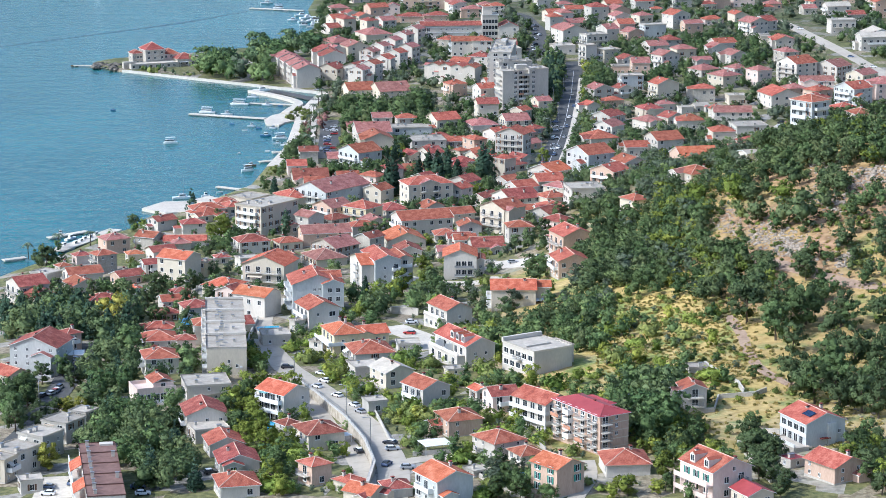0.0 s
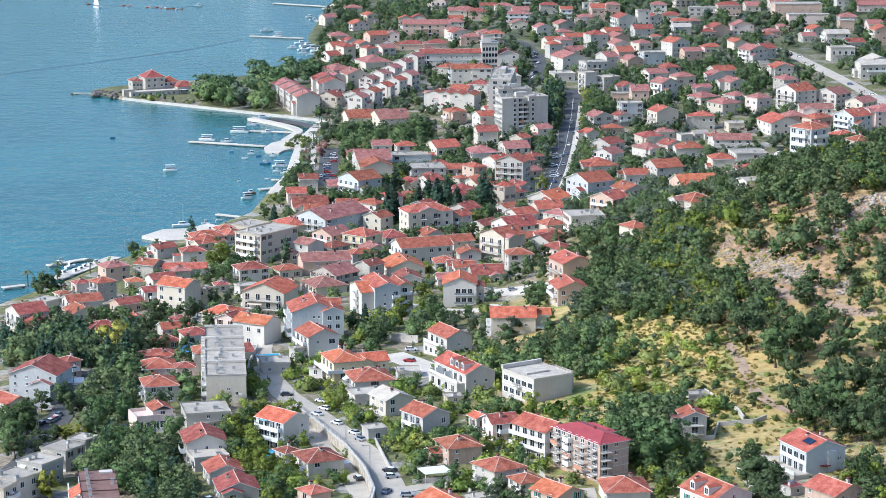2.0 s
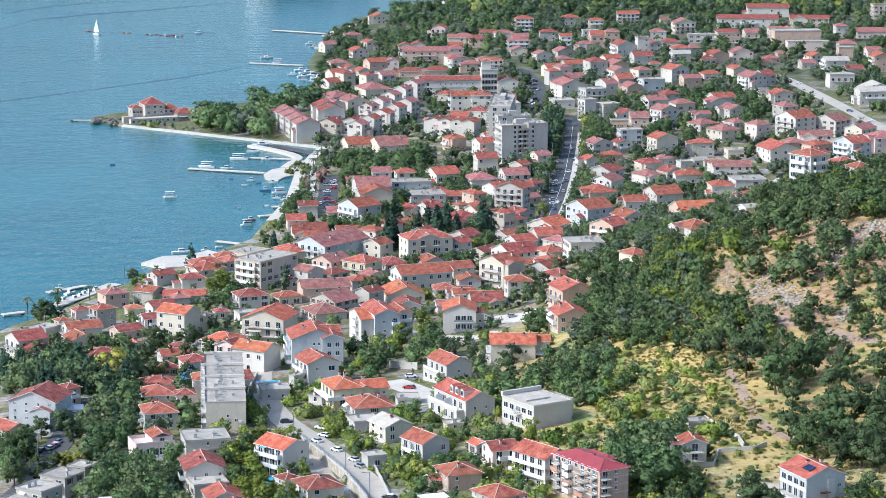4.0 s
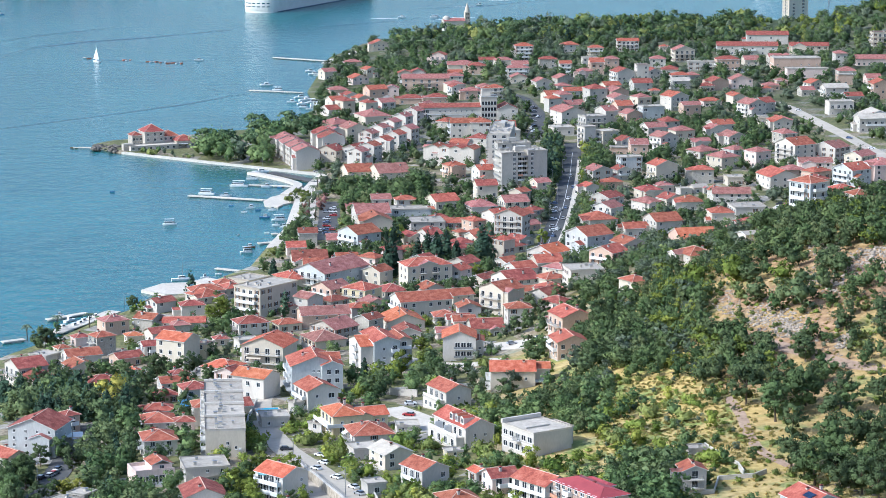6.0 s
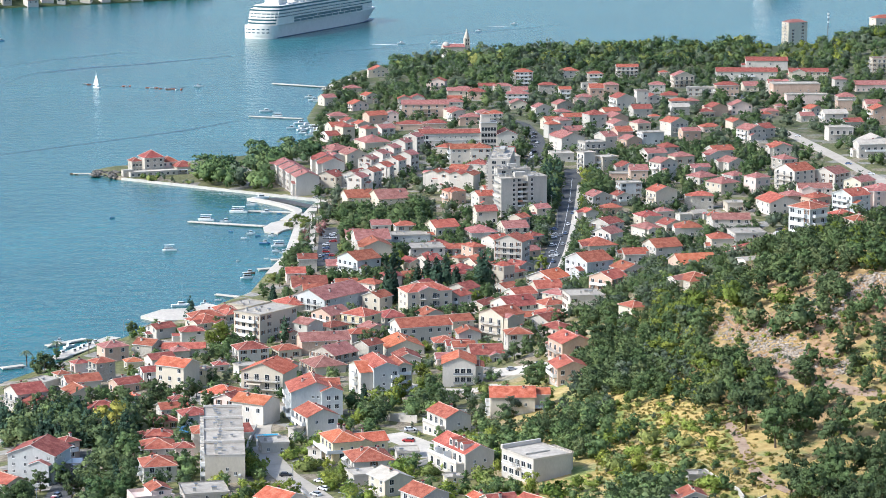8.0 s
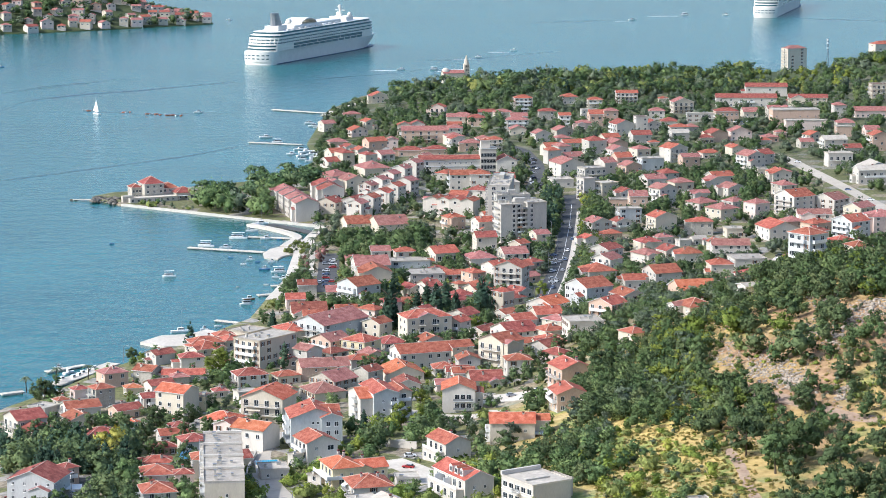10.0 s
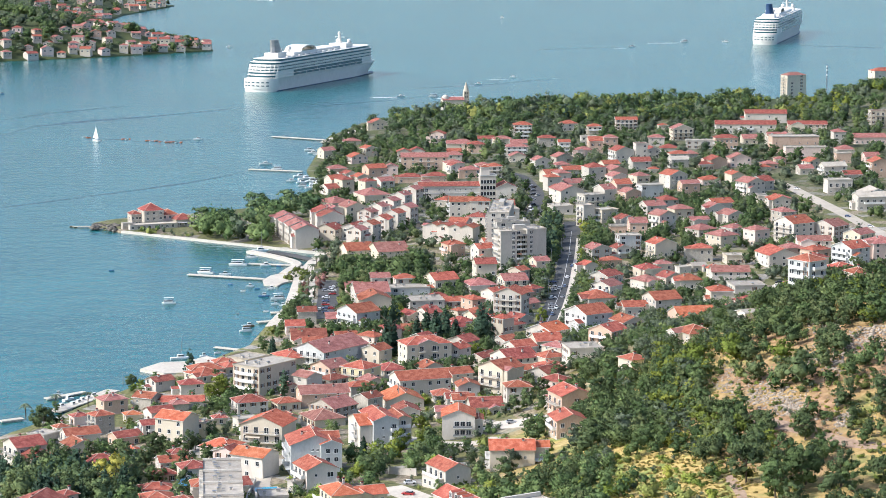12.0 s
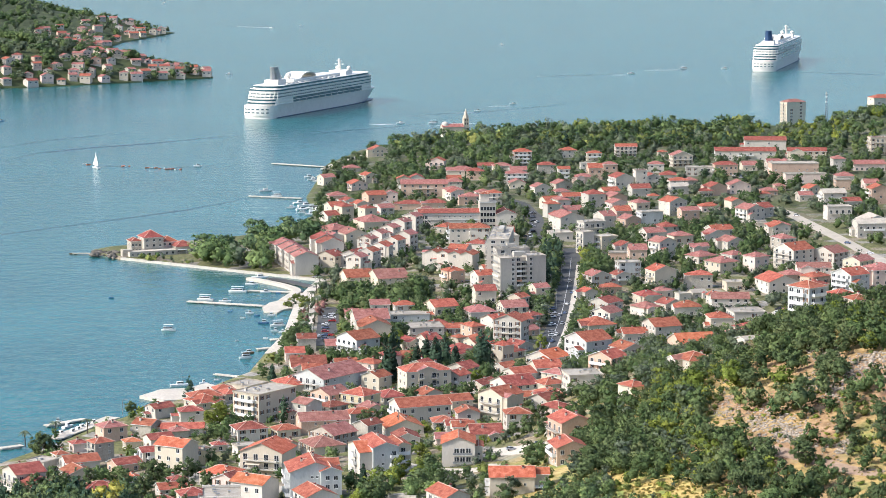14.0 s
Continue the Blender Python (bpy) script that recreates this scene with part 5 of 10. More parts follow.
def boat(x, y, heading, length, kind="motor", paint="white"):
    names = {"motor": "motor_boat", "tour": "tour_boat", "row": "rowing_boat", "sail": "sailing_boat", "yacht": "motor_yacht"}
    words = {"motor": "%s motor boat with a small cabin on the water", "tour": "%s covered tour boat moored at a pier", "row": "small open %s rowing boat on the water", "sail": "%s sailing boat with a raised sail", "yacht": "%s motor yacht with two decks"}
    base = thing(names[kind], pose(x, y, 0, 0, 0, heading), words[kind] % ("dark wooden" if paint == "wood" else paint), "boat")
    wide = length * (0.30 if length < 12 else 0.24)
    free = 0.45 + 0.055 * length
    bm = bmesh.new()
    hull(bm, length, wide, -0.5, free)
    part("hull", bm, HULL_PAINT[paint], base)
    if kind == "row":
        for s in (-0.15, 0.15):
            bm = bmesh.new()
            box(bm, length * s - 0.15, length * s + 0.15, -wide * 0.36, wide * 0.36, free + 0.01, free + 0.08)
            part("thwart", bm, TIMBER, base)
        return base
    bm = bmesh.new()
    lx = length * (0.16 if kind in ("motor", "sail") else 0.30)
    top = free + (1.2 if length < 12 else 1.9)
    prism(bm, [(-lx, -wide * 0.32), (lx * 0.8, -wide * 0.30), (lx * 1.3, -wide * 0.12), (lx * 1.3, wide * 0.12), (lx * 0.8, wide * 0.30), (-lx, wide * 0.32)], free, top, 0, 0.88)
    part("cabin", bm, WHITE, base)
    bm = bmesh.new()
    prism(bm, [(-lx * 0.9, -wide * 0.325), (lx * 0.76, -wide * 0.305), (lx * 1.24, -wide * 0.13), (lx * 1.24, wide * 0.13), (lx * 0.76, wide * 0.305), (-lx * 0.9, wide * 0.325)], free + (top - free) * 0.45, free + (top - free) * 0.8, 0, 0.97)
    part("cabin_glazing", bm, GLASS, base, "dark tinted window band")
    if kind in ("tour", "yacht"):
        bm = bmesh.new()
        box(bm, -length * 0.36, lx * 1.1, -wide * 0.38, wide * 0.38, top + 0.9, top + 1.02, 0, 0.04)
        part("canopy", bm, WHITE, base)
        for sx in (-length * 0.34, lx):
            for sy in (-1, 1):
                bm = bmesh.new()
                beam(bm, (sx, sy * wide * 0.34, free), (sx, sy * wide * 0.34, top + 0.92), 0.06)
                part("post", bm, METAL, base)
    if kind == "sail":
        bm = bmesh.new()
        beam(bm, (length * 0.05, 0, free), (length * 0.05, 0, length * 1.35), 0.08, 0, 6)
        part("mast", bm, METAL, base)
        bm = bmesh.new()
        for sgn, foot in ((-1, -length * 0.40), (1, length * 0.45)):
            a = [bm.verts.new(p) for p in ((length * 0.05 + sgn * 0.1, 0.02, free + 1.2), (foot, 0.25, free + 1.3), (length * 0.05 + sgn * 0.1, 0.02, length * (1.32 if sgn < 0 else 1.1)))]
            bm.faces.new(a)
        ext = bmesh.ops.extrude_face_region(bm, geom=bm.faces[:])
        bmesh.ops.translate(bm, vec=(0, 0.06, 0), verts=[v for v in ext["geom"] if isinstance(v, bmesh.types.BMVert)])
        part("sail", bm, WHITE, base, "white raised sail")
    return base


def moored(x, y, heading, length):
    """A bare-masted yacht at its mooring."""
    base = boat(x, y, heading, length, "motor")
    bm = bmesh.new()
    beam(bm, (length * 0.08, 0, 0.8), (length * 0.08, 0, length * 1.2), 0.07, 0, 6)
    beam(bm, (length * 0.08, 0, 2.0), (-length * 0.32, 0, 1.9), 0.06, 0, 6)
    part("mast", bm, METAL, base)


def wake(x, y, heading, length, wide):
    """Foam trailing behind a moving boat, lying on the water."""
    bm, c, s = bmesh.new(), math.cos(radians(heading)), math.sin(radians(heading))
    rows, n = [], 10
    rng = random.Random(int(x * 3 + y))
    for i in range(n + 1):
        t = i / n
        w = 1.5 * wide * (0.25 + 0.75 * t) * (1 - t * t) + 0.2
        rows.append([bm.verts.new((x - c * length * t - s * w * k + rng.uniform(-0.3, 0.3), y - s * length * t + c * w * k, 0.06)) for k in (-0.5, 0.5)])
    for a, b in zip(rows, rows[1:]):
        bm.faces.new((a[0], a[1], b[1], b[0]))
    bmesh.ops.recalc_face_normals(bm, faces=bm.faces[:])
    tagged(part("wake", bm, FOAM, None, "white foam trail behind a moving boat"), category="wake", kind="stuff")


SLICK = bpy.data.materials.new("slick_water")
SLICK.use_nodes = True
SLICK.node_tree.nodes["Principled BSDF"].inputs["Base Color"].default_value = (0.010, 0.050, 0.075, 1)
SLICK.node_tree.nodes["Principled BSDF"].inputs["Roughness"].default_value = 0.30


def slick(points, wide):
    """A dark line that a passed ship has left on the water."""
    bm, rows = bmesh.new(), []
    fine = []
    for (ax, ay), (bx, by) in zip(points, points[1:]):
        fine += [(ax + (bx - ax) * i / 12, ay + (by - ay) * i / 12) for i in range(12)]
    fine.append(points[-1])
    for i, (x, y) in enumerate(fine):
        w = wide * (0.5 + 0.5 * noise.noise((x * 0.02, y * 0.02, 0))) * math.sin(math.pi * min(1, max(0.04, i / (len(fine) - 1)))) ** 0.5
        rows.append([bm.verts.new((x, y - w, 0.04)), bm.verts.new((x, y + w, 0.04))])
    for a, b in zip(rows, rows[1:]):
        bm.faces.new((a[0], b[0], b[1], a[1]))
    tagged(part("wake", bm, SLICK, None, "dark smooth wake line on the bay water"), category="wake", kind="stuff")


HULL_WHITE = material("ship_white", (0.70, 0.675, 0.62), (0.80, 0.775, 0.715), rough=0.5, fine=0.6)
NAVY = material("dark_blue_paint", (0.02, 0.05, 0.12), (0.04, 0.08, 0.17), rough=0.4)
TINT = material("ship_glass", (0.03, 0.08, 0.10), (0.06, 0.13, 0.16), rough=0.15)


def stern_plan(x0, x1, w, bulge):
    """A half-round plan, its back at x0 - bulge."""
    return [(x0 - bulge * math.cos(t), w * math.sin(t)) for t in np.linspace(-math.pi / 2, math.pi / 2, 13)] + [(x1, w), (x1, -w)]


def ship_plan(b0, f0, w, nose):
    """Plan of a ship's deck: rounded stern, straight sides, a bow that draws in."""
    pts = [(b0 + 9 - 9 * math.cos(t), w * math.sin(t)) for t in np.linspace(math.pi / 2, -math.pi / 2, 11)]
    bow = [(f0 - nose + nose * math.sin(t), w * (0.3 + 0.7 * math.cos(t))) for t in np.linspace(0.05, math.pi / 2, 6)]
    return pts + [(px, -py) for px, py in bow] + bow[::-1]


def cruise_ship(x, y, heading, length, wide, funnel_paint, label):
    """A cruise liner along +x: hull, stepped decks with window bands, lifeboats, funnel, mast and domes."""
    base = thing("cruise_ship", pose(x, y, 0, 0, 0, heading), label, "cruise ship")
    bm = bmesh.new()
    hull(bm, length, wide, -3, 12.0, 0, 0.30, 0.10, 0.93)
    part("hull", bm, HULL_WHITE, base)
    bm = bmesh.new()
    hull(bm, length * 0.985, wide * 0.985, -1.0, 0.5, 0, 0.32, 0.05, 0.98)
    part("hull_stripe", bm, NAVY, base, "thin dark blue stripe")
    bm = bmesh.new()
    prism(bm, stern_plan(-length / 2 + 1, -length / 2 + 8, wide * 0.46, 7), -2, 3.0)
    prism(bm, stern_plan(-length / 2 + 2, -length / 2 + 10, wide * 0.485, 9), 3.0, 12.0)
    part("counter_stern", bm, HULL_WHITE, base, "rounded white stern")
    back, front = -length * 0.495, length * 0.44
    z = 12.0
    for k in range(6):
        b0, f0 = back + k * 1.3 + (3 if k > 4 else 0), front - k * 0.9 - (4 if k > 4 else 0)
        w, nose = wide * (0.5 if k < 5 else 0.47), 30 - 2.5 * k
        bm = bmesh.new()
        prism(bm, ship_plan(b0, f0, w, nose), z, z + 2.8)
        part("deck", bm, HULL_WHITE, base)
        bm = bmesh.new()
        if k in (0, 1):
            for s in (-1, 1):
                for i in range(11 if k == 0 else 3):
                    pane, wide_x = bmesh.new(), (front - back - 78) / (11 if k == 0 else 3)
                    cx = back + 40 + i * wide_x
                    box(pane, cx, cx + wide_x - 1.2, s * w - 0.12, s * w + 0.12, z + (0.5 if k == 0 else 0.2), z + (2.7 if k == 0 else 2.4))
                    part("window", pane, TINT, base, "tall dark glazing")
            prism(bm, [(b0 + 9 - 9.2 * math.cos(t), (w + 0.1) * math.sin(t)) for t in np.linspace(-1.1, 1.1, 9)] + [(b0 + 9, w * 0.8), (b0 + 9, -w * 0.8)], z + 0.8, z + 2.3)
        else:
            prism(bm, ship_plan(b0 - 0.12, f0 + 0.12, w + 0.12, nose), z + 1.0, z + (1.9 if k < 4 else 2.5))
        part("window_band", bm, TINT, base, "dark blue-green glass band")
        bm = bmesh.new()
        prism(bm, ship_plan(b0 - 1.2, f0 + 0.7, w + 0.5, nose), z - 0.2, z + 0.25)
        part("deck_edge", bm, HULL_WHITE, base)
        if k in (2, 3):
            bm = bmesh.new()
            for s in (-1, 1):
                for i in range(34):
                    cx = back + 16 + i * (front - back - 55) / 45
                    box(bm, cx - 0.22, cx + 0.22, s * w - 0.35, s * w + 0.35, z, z + 2.8)
            for t in np.linspace(-1.2, 1.2, 9):
                px, py = b0 + 9 - 9 * math.cos(t), w * math.sin(t)
                box(bm, px - 0.5, px + 0.5, py - 0.3, py + 0.3, z, z + 2.8)
            tagged(part("balcony_divider", bm, HULL_WHITE, base, "thin white dividers between cabin balconies"), kind="stuff")
        z += 2.8
    bm = bmesh.new()
    box(bm, back + 55, front - 75, -wide * 0.30, wide * 0.30, z, z + 3.2, 0, 0.6)
    part("sun_deck", bm, HULL_WHITE, base)
    bm = bmesh.new()
    for i in range(9):
        a0, a1 = math.pi * i / 9, math.pi * (i + 1) / 9
        vs = [bm.verts.new((back + 88 + 17 * math.cos(a), sgn * wide * 0.28, z + 2.6 + 5.0 * math.sin(a))) for a in (a0, a1) for sgn in (-1, 1)]
        bm.faces.new((vs[0], vs[1], vs[3], vs[2]))
    bmesh.ops.remove_doubles(bm, verts=bm.verts[:], dist=0.01)
    ext = bmesh.ops.extrude_face_region(bm, geom=bm.faces[:])
    bmesh.ops.translate(bm, vec=(0, 0, 0.8), verts=[v for v in ext["geom"] if isinstance(v, bmesh.types.BMVert)])
    bmesh.ops.recalc_face_normals(bm, faces=bm.faces[:])
    part("pool_roof", bm, HULL_WHITE, base, "white arched pool roof")
    bm = bmesh.new()
    prism(bm, [(back + 25, -7), (back + 45, -6), (back + 45, 6), (back + 25, 7)], z, z + 4.5, 0, 1.0)
    part("funnel_base", bm, HULL_WHITE, base)
    bm = bmesh.new()
    rows = []
    for zz, cx, rx, ry in ((z + 4.5, back + 35, 8, 5.0), (z + 10, back + 33.5, 6.2, 4.2), (z + 16, back + 31.5, 5.0, 3.6)):
        rows.append([bm.verts.new((cx + rx * math.cos(6.2832 * i / 12), ry * math.sin(6.2832 * i / 12), zz)) for i in range(12)])
    for a, b in zip(rows, rows[1:]):
        for i in range(12):
            bm.faces.new((a[i], a[(i + 1) % 12], b[(i + 1) % 12], b[i]))
    bm.faces.new(rows[-1])
    part("funnel", bm, funnel_paint, base)
    bm = bmesh.new()
    prism(bm, [(front - 62, -9), (front - 44, -8), (front - 44, 8), (front - 62, 9)], z, z + 4, 0, 1.0)
    part("mast_house", bm, HULL_WHITE, base)
    bm = bmesh.new()
    beam(bm, (front - 55, 0, z + 3), (front - 58, 0, z + 15), 1.3, 0, 8)
    beam(bm, (front - 57, -5, z + 10), (front - 57, 5, z + 10), 0.4)
    beam(bm, (front - 57, -3, z + 13), (front - 57, 3, z + 13), 0.3)
    part("mast", bm, HULL_WHITE, base)
    for cx, cy, r in ((front - 48, 6, 2.2), (front - 48, -6, 2.2), (back + 62, 0, 2.8), (back + 58, 7, 1.8)):
        bm = bmesh.new()
        bmesh.ops.create_icosphere(bm, subdivisions=2, radius=r, matrix=Matrix.Translation((cx, cy, z + 3.6 + r)))
        prism(bm, ring(r * 0.4, 8, cx, cy), z, z + 4)
        part("radar_dome", bm, HULL_WHITE, base)
    for s in (-1, 1):
        for i in range(9):
            bm = bmesh.new()
            cx = front - 92 - i * 13
            box(bm, cx - 3.2, cx + 3.2, s * wide * 0.36 - 1, s * wide * 0.36 + 1, z, z + 1.3, 0, 0.2)
            part("deck_shelter", bm, HULL_WHITE, base)
    for k in range(2):
        zz = 5.2 + k * 3.0
        for t in np.linspace(-0.8, 0.8, 6):
            bm = bmesh.new()
            box(bm, -0.3, 0.3, -1.3, 1.3, 0, 0.9)
            part("stern_opening", bm, TINT, base, "dark opening in the stern", pose(-length / 2 + 2 - 9 * math.cos(t), wide * 0.485 * math.sin(t), zz, 0, 0, -math.degrees(t) * 0.8))


CAR_PAINT = bpy.data.materials.new("car_paint")
CAR_PAINT.use_nodes = True
cn, cl = CAR_PAINT.node_tree.nodes, CAR_PAINT.node_tree.links
info, ramp = cn.new("ShaderNodeObjectInfo"), cn.new("ShaderNodeValToRGB")
ramp.color_ramp.interpolation = "CONSTANT"
ramp.color_ramp.elements[0].color, ramp.color_ramp.elements[1].position, ramp.color_ramp.elements[1].color = (0.75, 0.75, 0.75, 1), 0.35, (0.35, 0.36, 0.38, 1)
for at, tone in ((0.55, (0.03, 0.03, 0.035, 1)), (0.75, (0.10, 0.14, 0.24, 1)), (0.86, (0.35, 0.03, 0.03, 1)), (0.93, (0.7, 0.7, 0.68, 1))):
    ramp.color_ramp.elements.new(at).color = tone
cl.new(info.outputs["Random"], ramp.inputs["Fac"])
cl.new(ramp.outputs["Color"], cn["Principled BSDF"].inputs["Base Color"])
cn["Principled BSDF"].inputs["Roughness"].default_value = 0.3
CAR_MODEL = {}


def profile(bm, outline, half, index=0, inset=1.0):
    """A body from a side outline of (x, z), drawn in towards its top."""
    zs = [z for _, z in outline]
    lo, hi = min(zs), max(zs)
    sides = [[bm.verts.new((x, s * half * (1 - (1 - inset) * (z - lo) / (hi - lo)), z)) for x, z in outline] for s in (-1, 1)]
    n = len(outline)
    bm.faces.new(sides[0])
    bm.faces.new(sides[1][::-1])
    for i in range(n):
        bm.faces.new((sides[0][(i + 1) % n], sides[0][i], sides[1][i], sides[1][(i + 1) % n]))
    for f in bm.faces:
        f.material_index = index
    bmesh.ops.recalc_face_normals(bm, faces=bm.faces[:])


def car(x, y, heading, z=None):
    z = float(land(x, y)) + 0.13 if z is None else z
    at = pose(x, y, z, 0, 0, heading)
    size = 0.88
    distant = y > 1100
    if distant in CAR_MODEL:
        return copy_thing(CAR_MODEL[distant], at)
    base = thing("car", at @ Matrix.Diagonal((size, size, size, 1)), "parked car on the paved street", "car", "parked cars")
    bm = bmesh.new()
    profile(bm, [(-2.1, 0.35), (2.1, 0.3), (2.15, 0.6), (1.95, 0.82), (0.9, 0.95), (-1.9, 1.0), (-2.12, 0.8)], 0.88, 0, 0.95)
    upper = bm if distant else bmesh.new()
    profile(upper, [(-1.38, 1.40), (0.32, 1.38), (0.2, 1.47), (-1.25, 1.49)], 0.68, 0, 0.9)
    wheels = []
    for sx in (-1.3, 1.3):
        for sy in (-0.8, 0.8):
            one = bm if distant else bmesh.new()
            known = len(one.faces)
            bmesh.ops.create_cone(one, cap_ends=True, segments=12, radius1=0.32, radius2=0.32, depth=0.2, matrix=Matrix.Translation((sx, sy, 0.32)) @ Matrix.Rotation(math.pi / 2, 4, "X"))
            if distant:
                one.faces.ensure_lookup_table()
                for f in one.faces[known:]:
                    f.material_index = 1
            else:
                wheels.append(one)
    part("body", bm, [CAR_PAINT, RUBBER], base)
    if not distant:
        part("car_roof", upper, CAR_PAINT, base)
    for one in wheels:
        part("wheel", one, RUBBER, base)
    bm = bmesh.new()
    profile(bm, [(-1.85, 0.98), (0.95, 0.93), (0.3, 1.40), (-1.35, 1.42)], 0.80, 0, 0.82)
    part("glazing", bm, GLASS, base, "dark car glazing")
    CAR_MODEL[distant] = base
    return base


def street_lamp(x, y, h=9.0, heading=0.0):
    z = float(land(x, y))
    base = thing("street_lamp", pose(x, y, z, 0, 0, heading), "grey metal street lamp with a short arm", "street lamp", "street lamps")
    bm = bmesh.new()
    beam(bm, (0, 0, -0.5), (0, 0, h), 0.10, 0, 8)
    part("pole", bm, METAL, base)
    bm = bmesh.new()
    beam(bm, (0, 0, h), (1.4, 0, h + 0.2), 0.06)
    part("arm", bm, METAL, base)
    bm = bmesh.new()
    box(bm, 1.2, 2.1, -0.18, 0.18, h + 0.1, h + 0.28, 0, 0.04)
    part("lamp_head", bm, METAL, base)


def church(x, y):
    z = float(land(x, y))
    base = thing("church", pose(x, y, z, 0, 0, 12), "pale stone church with a tall bell tower and spire", "church")
    bm = bmesh.new()
    box(bm, -9, 9, -5, 5, -3, 8)
    part("nave", bm, WALLS["c"], base)
    add_roof(base, "L", 18, 10, 8, "k", 0.45, 0.3)
    bm = bmesh.new()
    box(bm, 9.5, 14, -2.3, 2.3, -3, 15)
    part("bell_tower", bm, WALLS["c"], base)
    for zz in (9.5, 12.5):
        for sx in (10.7, 12.3):
            bm = bmesh.new()
            box(bm, sx, sx + 0.8, -2.36, -2.2, zz, zz + 1.8)
            part("belfry_opening", bm, GLASS, base)
    bm = bmesh.new()
    prism(bm, [(x0 * 2.6, y0 * 2.6) for x0, y0 in ring(1.0, 8)], 15, 23, 0, 0.05)
    ob = part("spire", bm, WALLS["c"], base)
    ob.location = (11.75, 0, 0)
    bm = bmesh.new()
    bmesh.ops.create_uvsphere(bm, u_segments=16, v_segments=8, radius=3.4, matrix=Matrix.Translation((-6, 0, 9)))
    part("dome", bm, WALLS["w"], base)
    HOUSES.append((x, y, 0.2, 24, 10, 8))


def radio_mast(x, y, h):
    z = float(land(x, y))
    base = thing("radio_mast", pose(x, y, z), "tall thin lattice radio mast above the wood", "mast")
    for k in range(3):
        bm = bmesh.new()
        a = 2.094 * k
        beam(bm, (1.3 * math.cos(a), 1.3 * math.sin(a), -1), (0.3 * math.cos(a), 0.3 * math.sin(a), h), 0.16)
        part("leg", bm, METAL, base)
    bm = bmesh.new()
    for i in range(12):
        r0, r1 = 1.3 - i / 12, 1.3 - (i + 1) / 12
        for k in range(3):
            a, b = 2.094 * k, 2.094 * (k + 1)
            beam(bm, (r0 * math.cos(a), r0 * math.sin(a), h * i / 12), (r1 * math.cos(b), r1 * math.sin(b), h * (i + 1) / 12), 0.08)
    part("bracing", bm, METAL, base)
    for zz in (0.62, 0.8, 0.92):
        bm = bmesh.new()
        prism(bm, ring(0.9, 8), h * zz, h * zz + 1.4)
        part("antenna", bm, WHITE, base)


def boulders(name, corners, count, low, high, label, heaps=0, paint=ROCK):
    """Broken rock: angular blocks strewn over a four-cornered patch, or lying in heaps on it."""
    a, b, c, d = [np.array(p) for p in corners]
    rng, vs, fs, at = np.random.default_rng(count), [], [], 0
    middles = [(rng.uniform(), rng.uniform()) for _ in range(heaps)]
    for i in range(count):
        u, v = rng.uniform(), rng.uniform()
        if heaps and i % 6:
            u, v = np.clip(np.array(middles[i % heaps]) + rng.normal(0, 0.8, 2) / (heaps ** 0.5 + 1.5), -0.2, 1.2)
        x, y = (a * (1 - u) + b * u) * (1 - v) + (d * (1 - u) + c * u) * v
        r = low + (high - low) * rng.uniform() ** 2.2
        k = np.sign(ICO_ROCK) * np.abs(ICO_ROCK) ** 0.6 * rng.uniform(0.65, 1.2, (len(ICO_ROCK), 1)) * [r, r * rng.uniform(0.5, 1.1), r * rng.uniform(0.3, 0.7)]
        t = rng.uniform(0, 6.28)
        vs.append(np.stack([k[:, 0] * math.cos(t) - k[:, 1] * math.sin(t) + x, k[:, 0] * math.sin(t) + k[:, 1] * math.cos(t) + y, k[:, 2] + float(land(x, y)) + r * 0.1], 1))
        fs.append(ROCK_FACES + at)
        at += len(k)
    tagged(new(name, tri_mesh(name, np.concatenate(vs), np.concatenate(fs), [paint])), label, "rocks", kind="stuff")


rough = bmesh.new()
bmesh.ops.create_icosphere(rough, subdivisions=1, radius=1.0)
rough.verts.index_update()
ICO_ROCK = np.array([v.co[:] for v in rough.verts])
ROCK_FACES = np.array([[v.index for v in f.verts] for f in rough.faces])
rough.free()
DARK_ROCK = material("wet_shore_rock", (0.07, 0.065, 0.055), (0.22, 0.20, 0.17), fine=0.8, bump=0.6, island=0.25)


def parking(corners, rows, per_row, heading):
    """Rows of parked cars over a four-cornered lot."""
    a, b, c, d = [np.array(p) for p in corners]
    for i in range(rows):
        for k in range(per_row):
            if dice.random() < 0.2:
                continue
            u, v = (k + 0.5) / per_row, (i + 0.5) / rows
            x, y = (a * (1 - u) + b * u) * (1 - v) + (d * (1 - u) + c * u) * v
            car(float(x), float(y), heading + dice.uniform(-4, 4) + dice.choice((0, 180)))


def far_village(count, y0, y1, reach, seed):
    """Houses scattered along the opposite shore."""
    rng = random.Random(seed)
    placed = []
    for _ in range(count * 8):
        if len(placed) >= count:
            break
        y = rng.uniform(y0, y1)
        s = 9 + reach * rng.random() ** 1.8
        x = float(np.interp(y, FAR_Y, FAR_X)) - s
        if abs((x / y)) > 0.2 or any(abs(x - a) < 13 and abs(y - b) < 16 for a, b in placed):
            continue
        placed.append((x, y))
        house(round(x, 1), round(y, 1), round(float(far_land(x, y)), 1), rng.uniform(-10, 40), rng.uniform(8, 13), rng.uniform(8, 11), rng.choice((4.5, 6.0, 7.5)), rng.choice("FLhL"), rng.choice("wccspt"), rng.choice("rkkdk"), 2)
        FAR_HOUSES.append(HOUSE_MADE[-1])


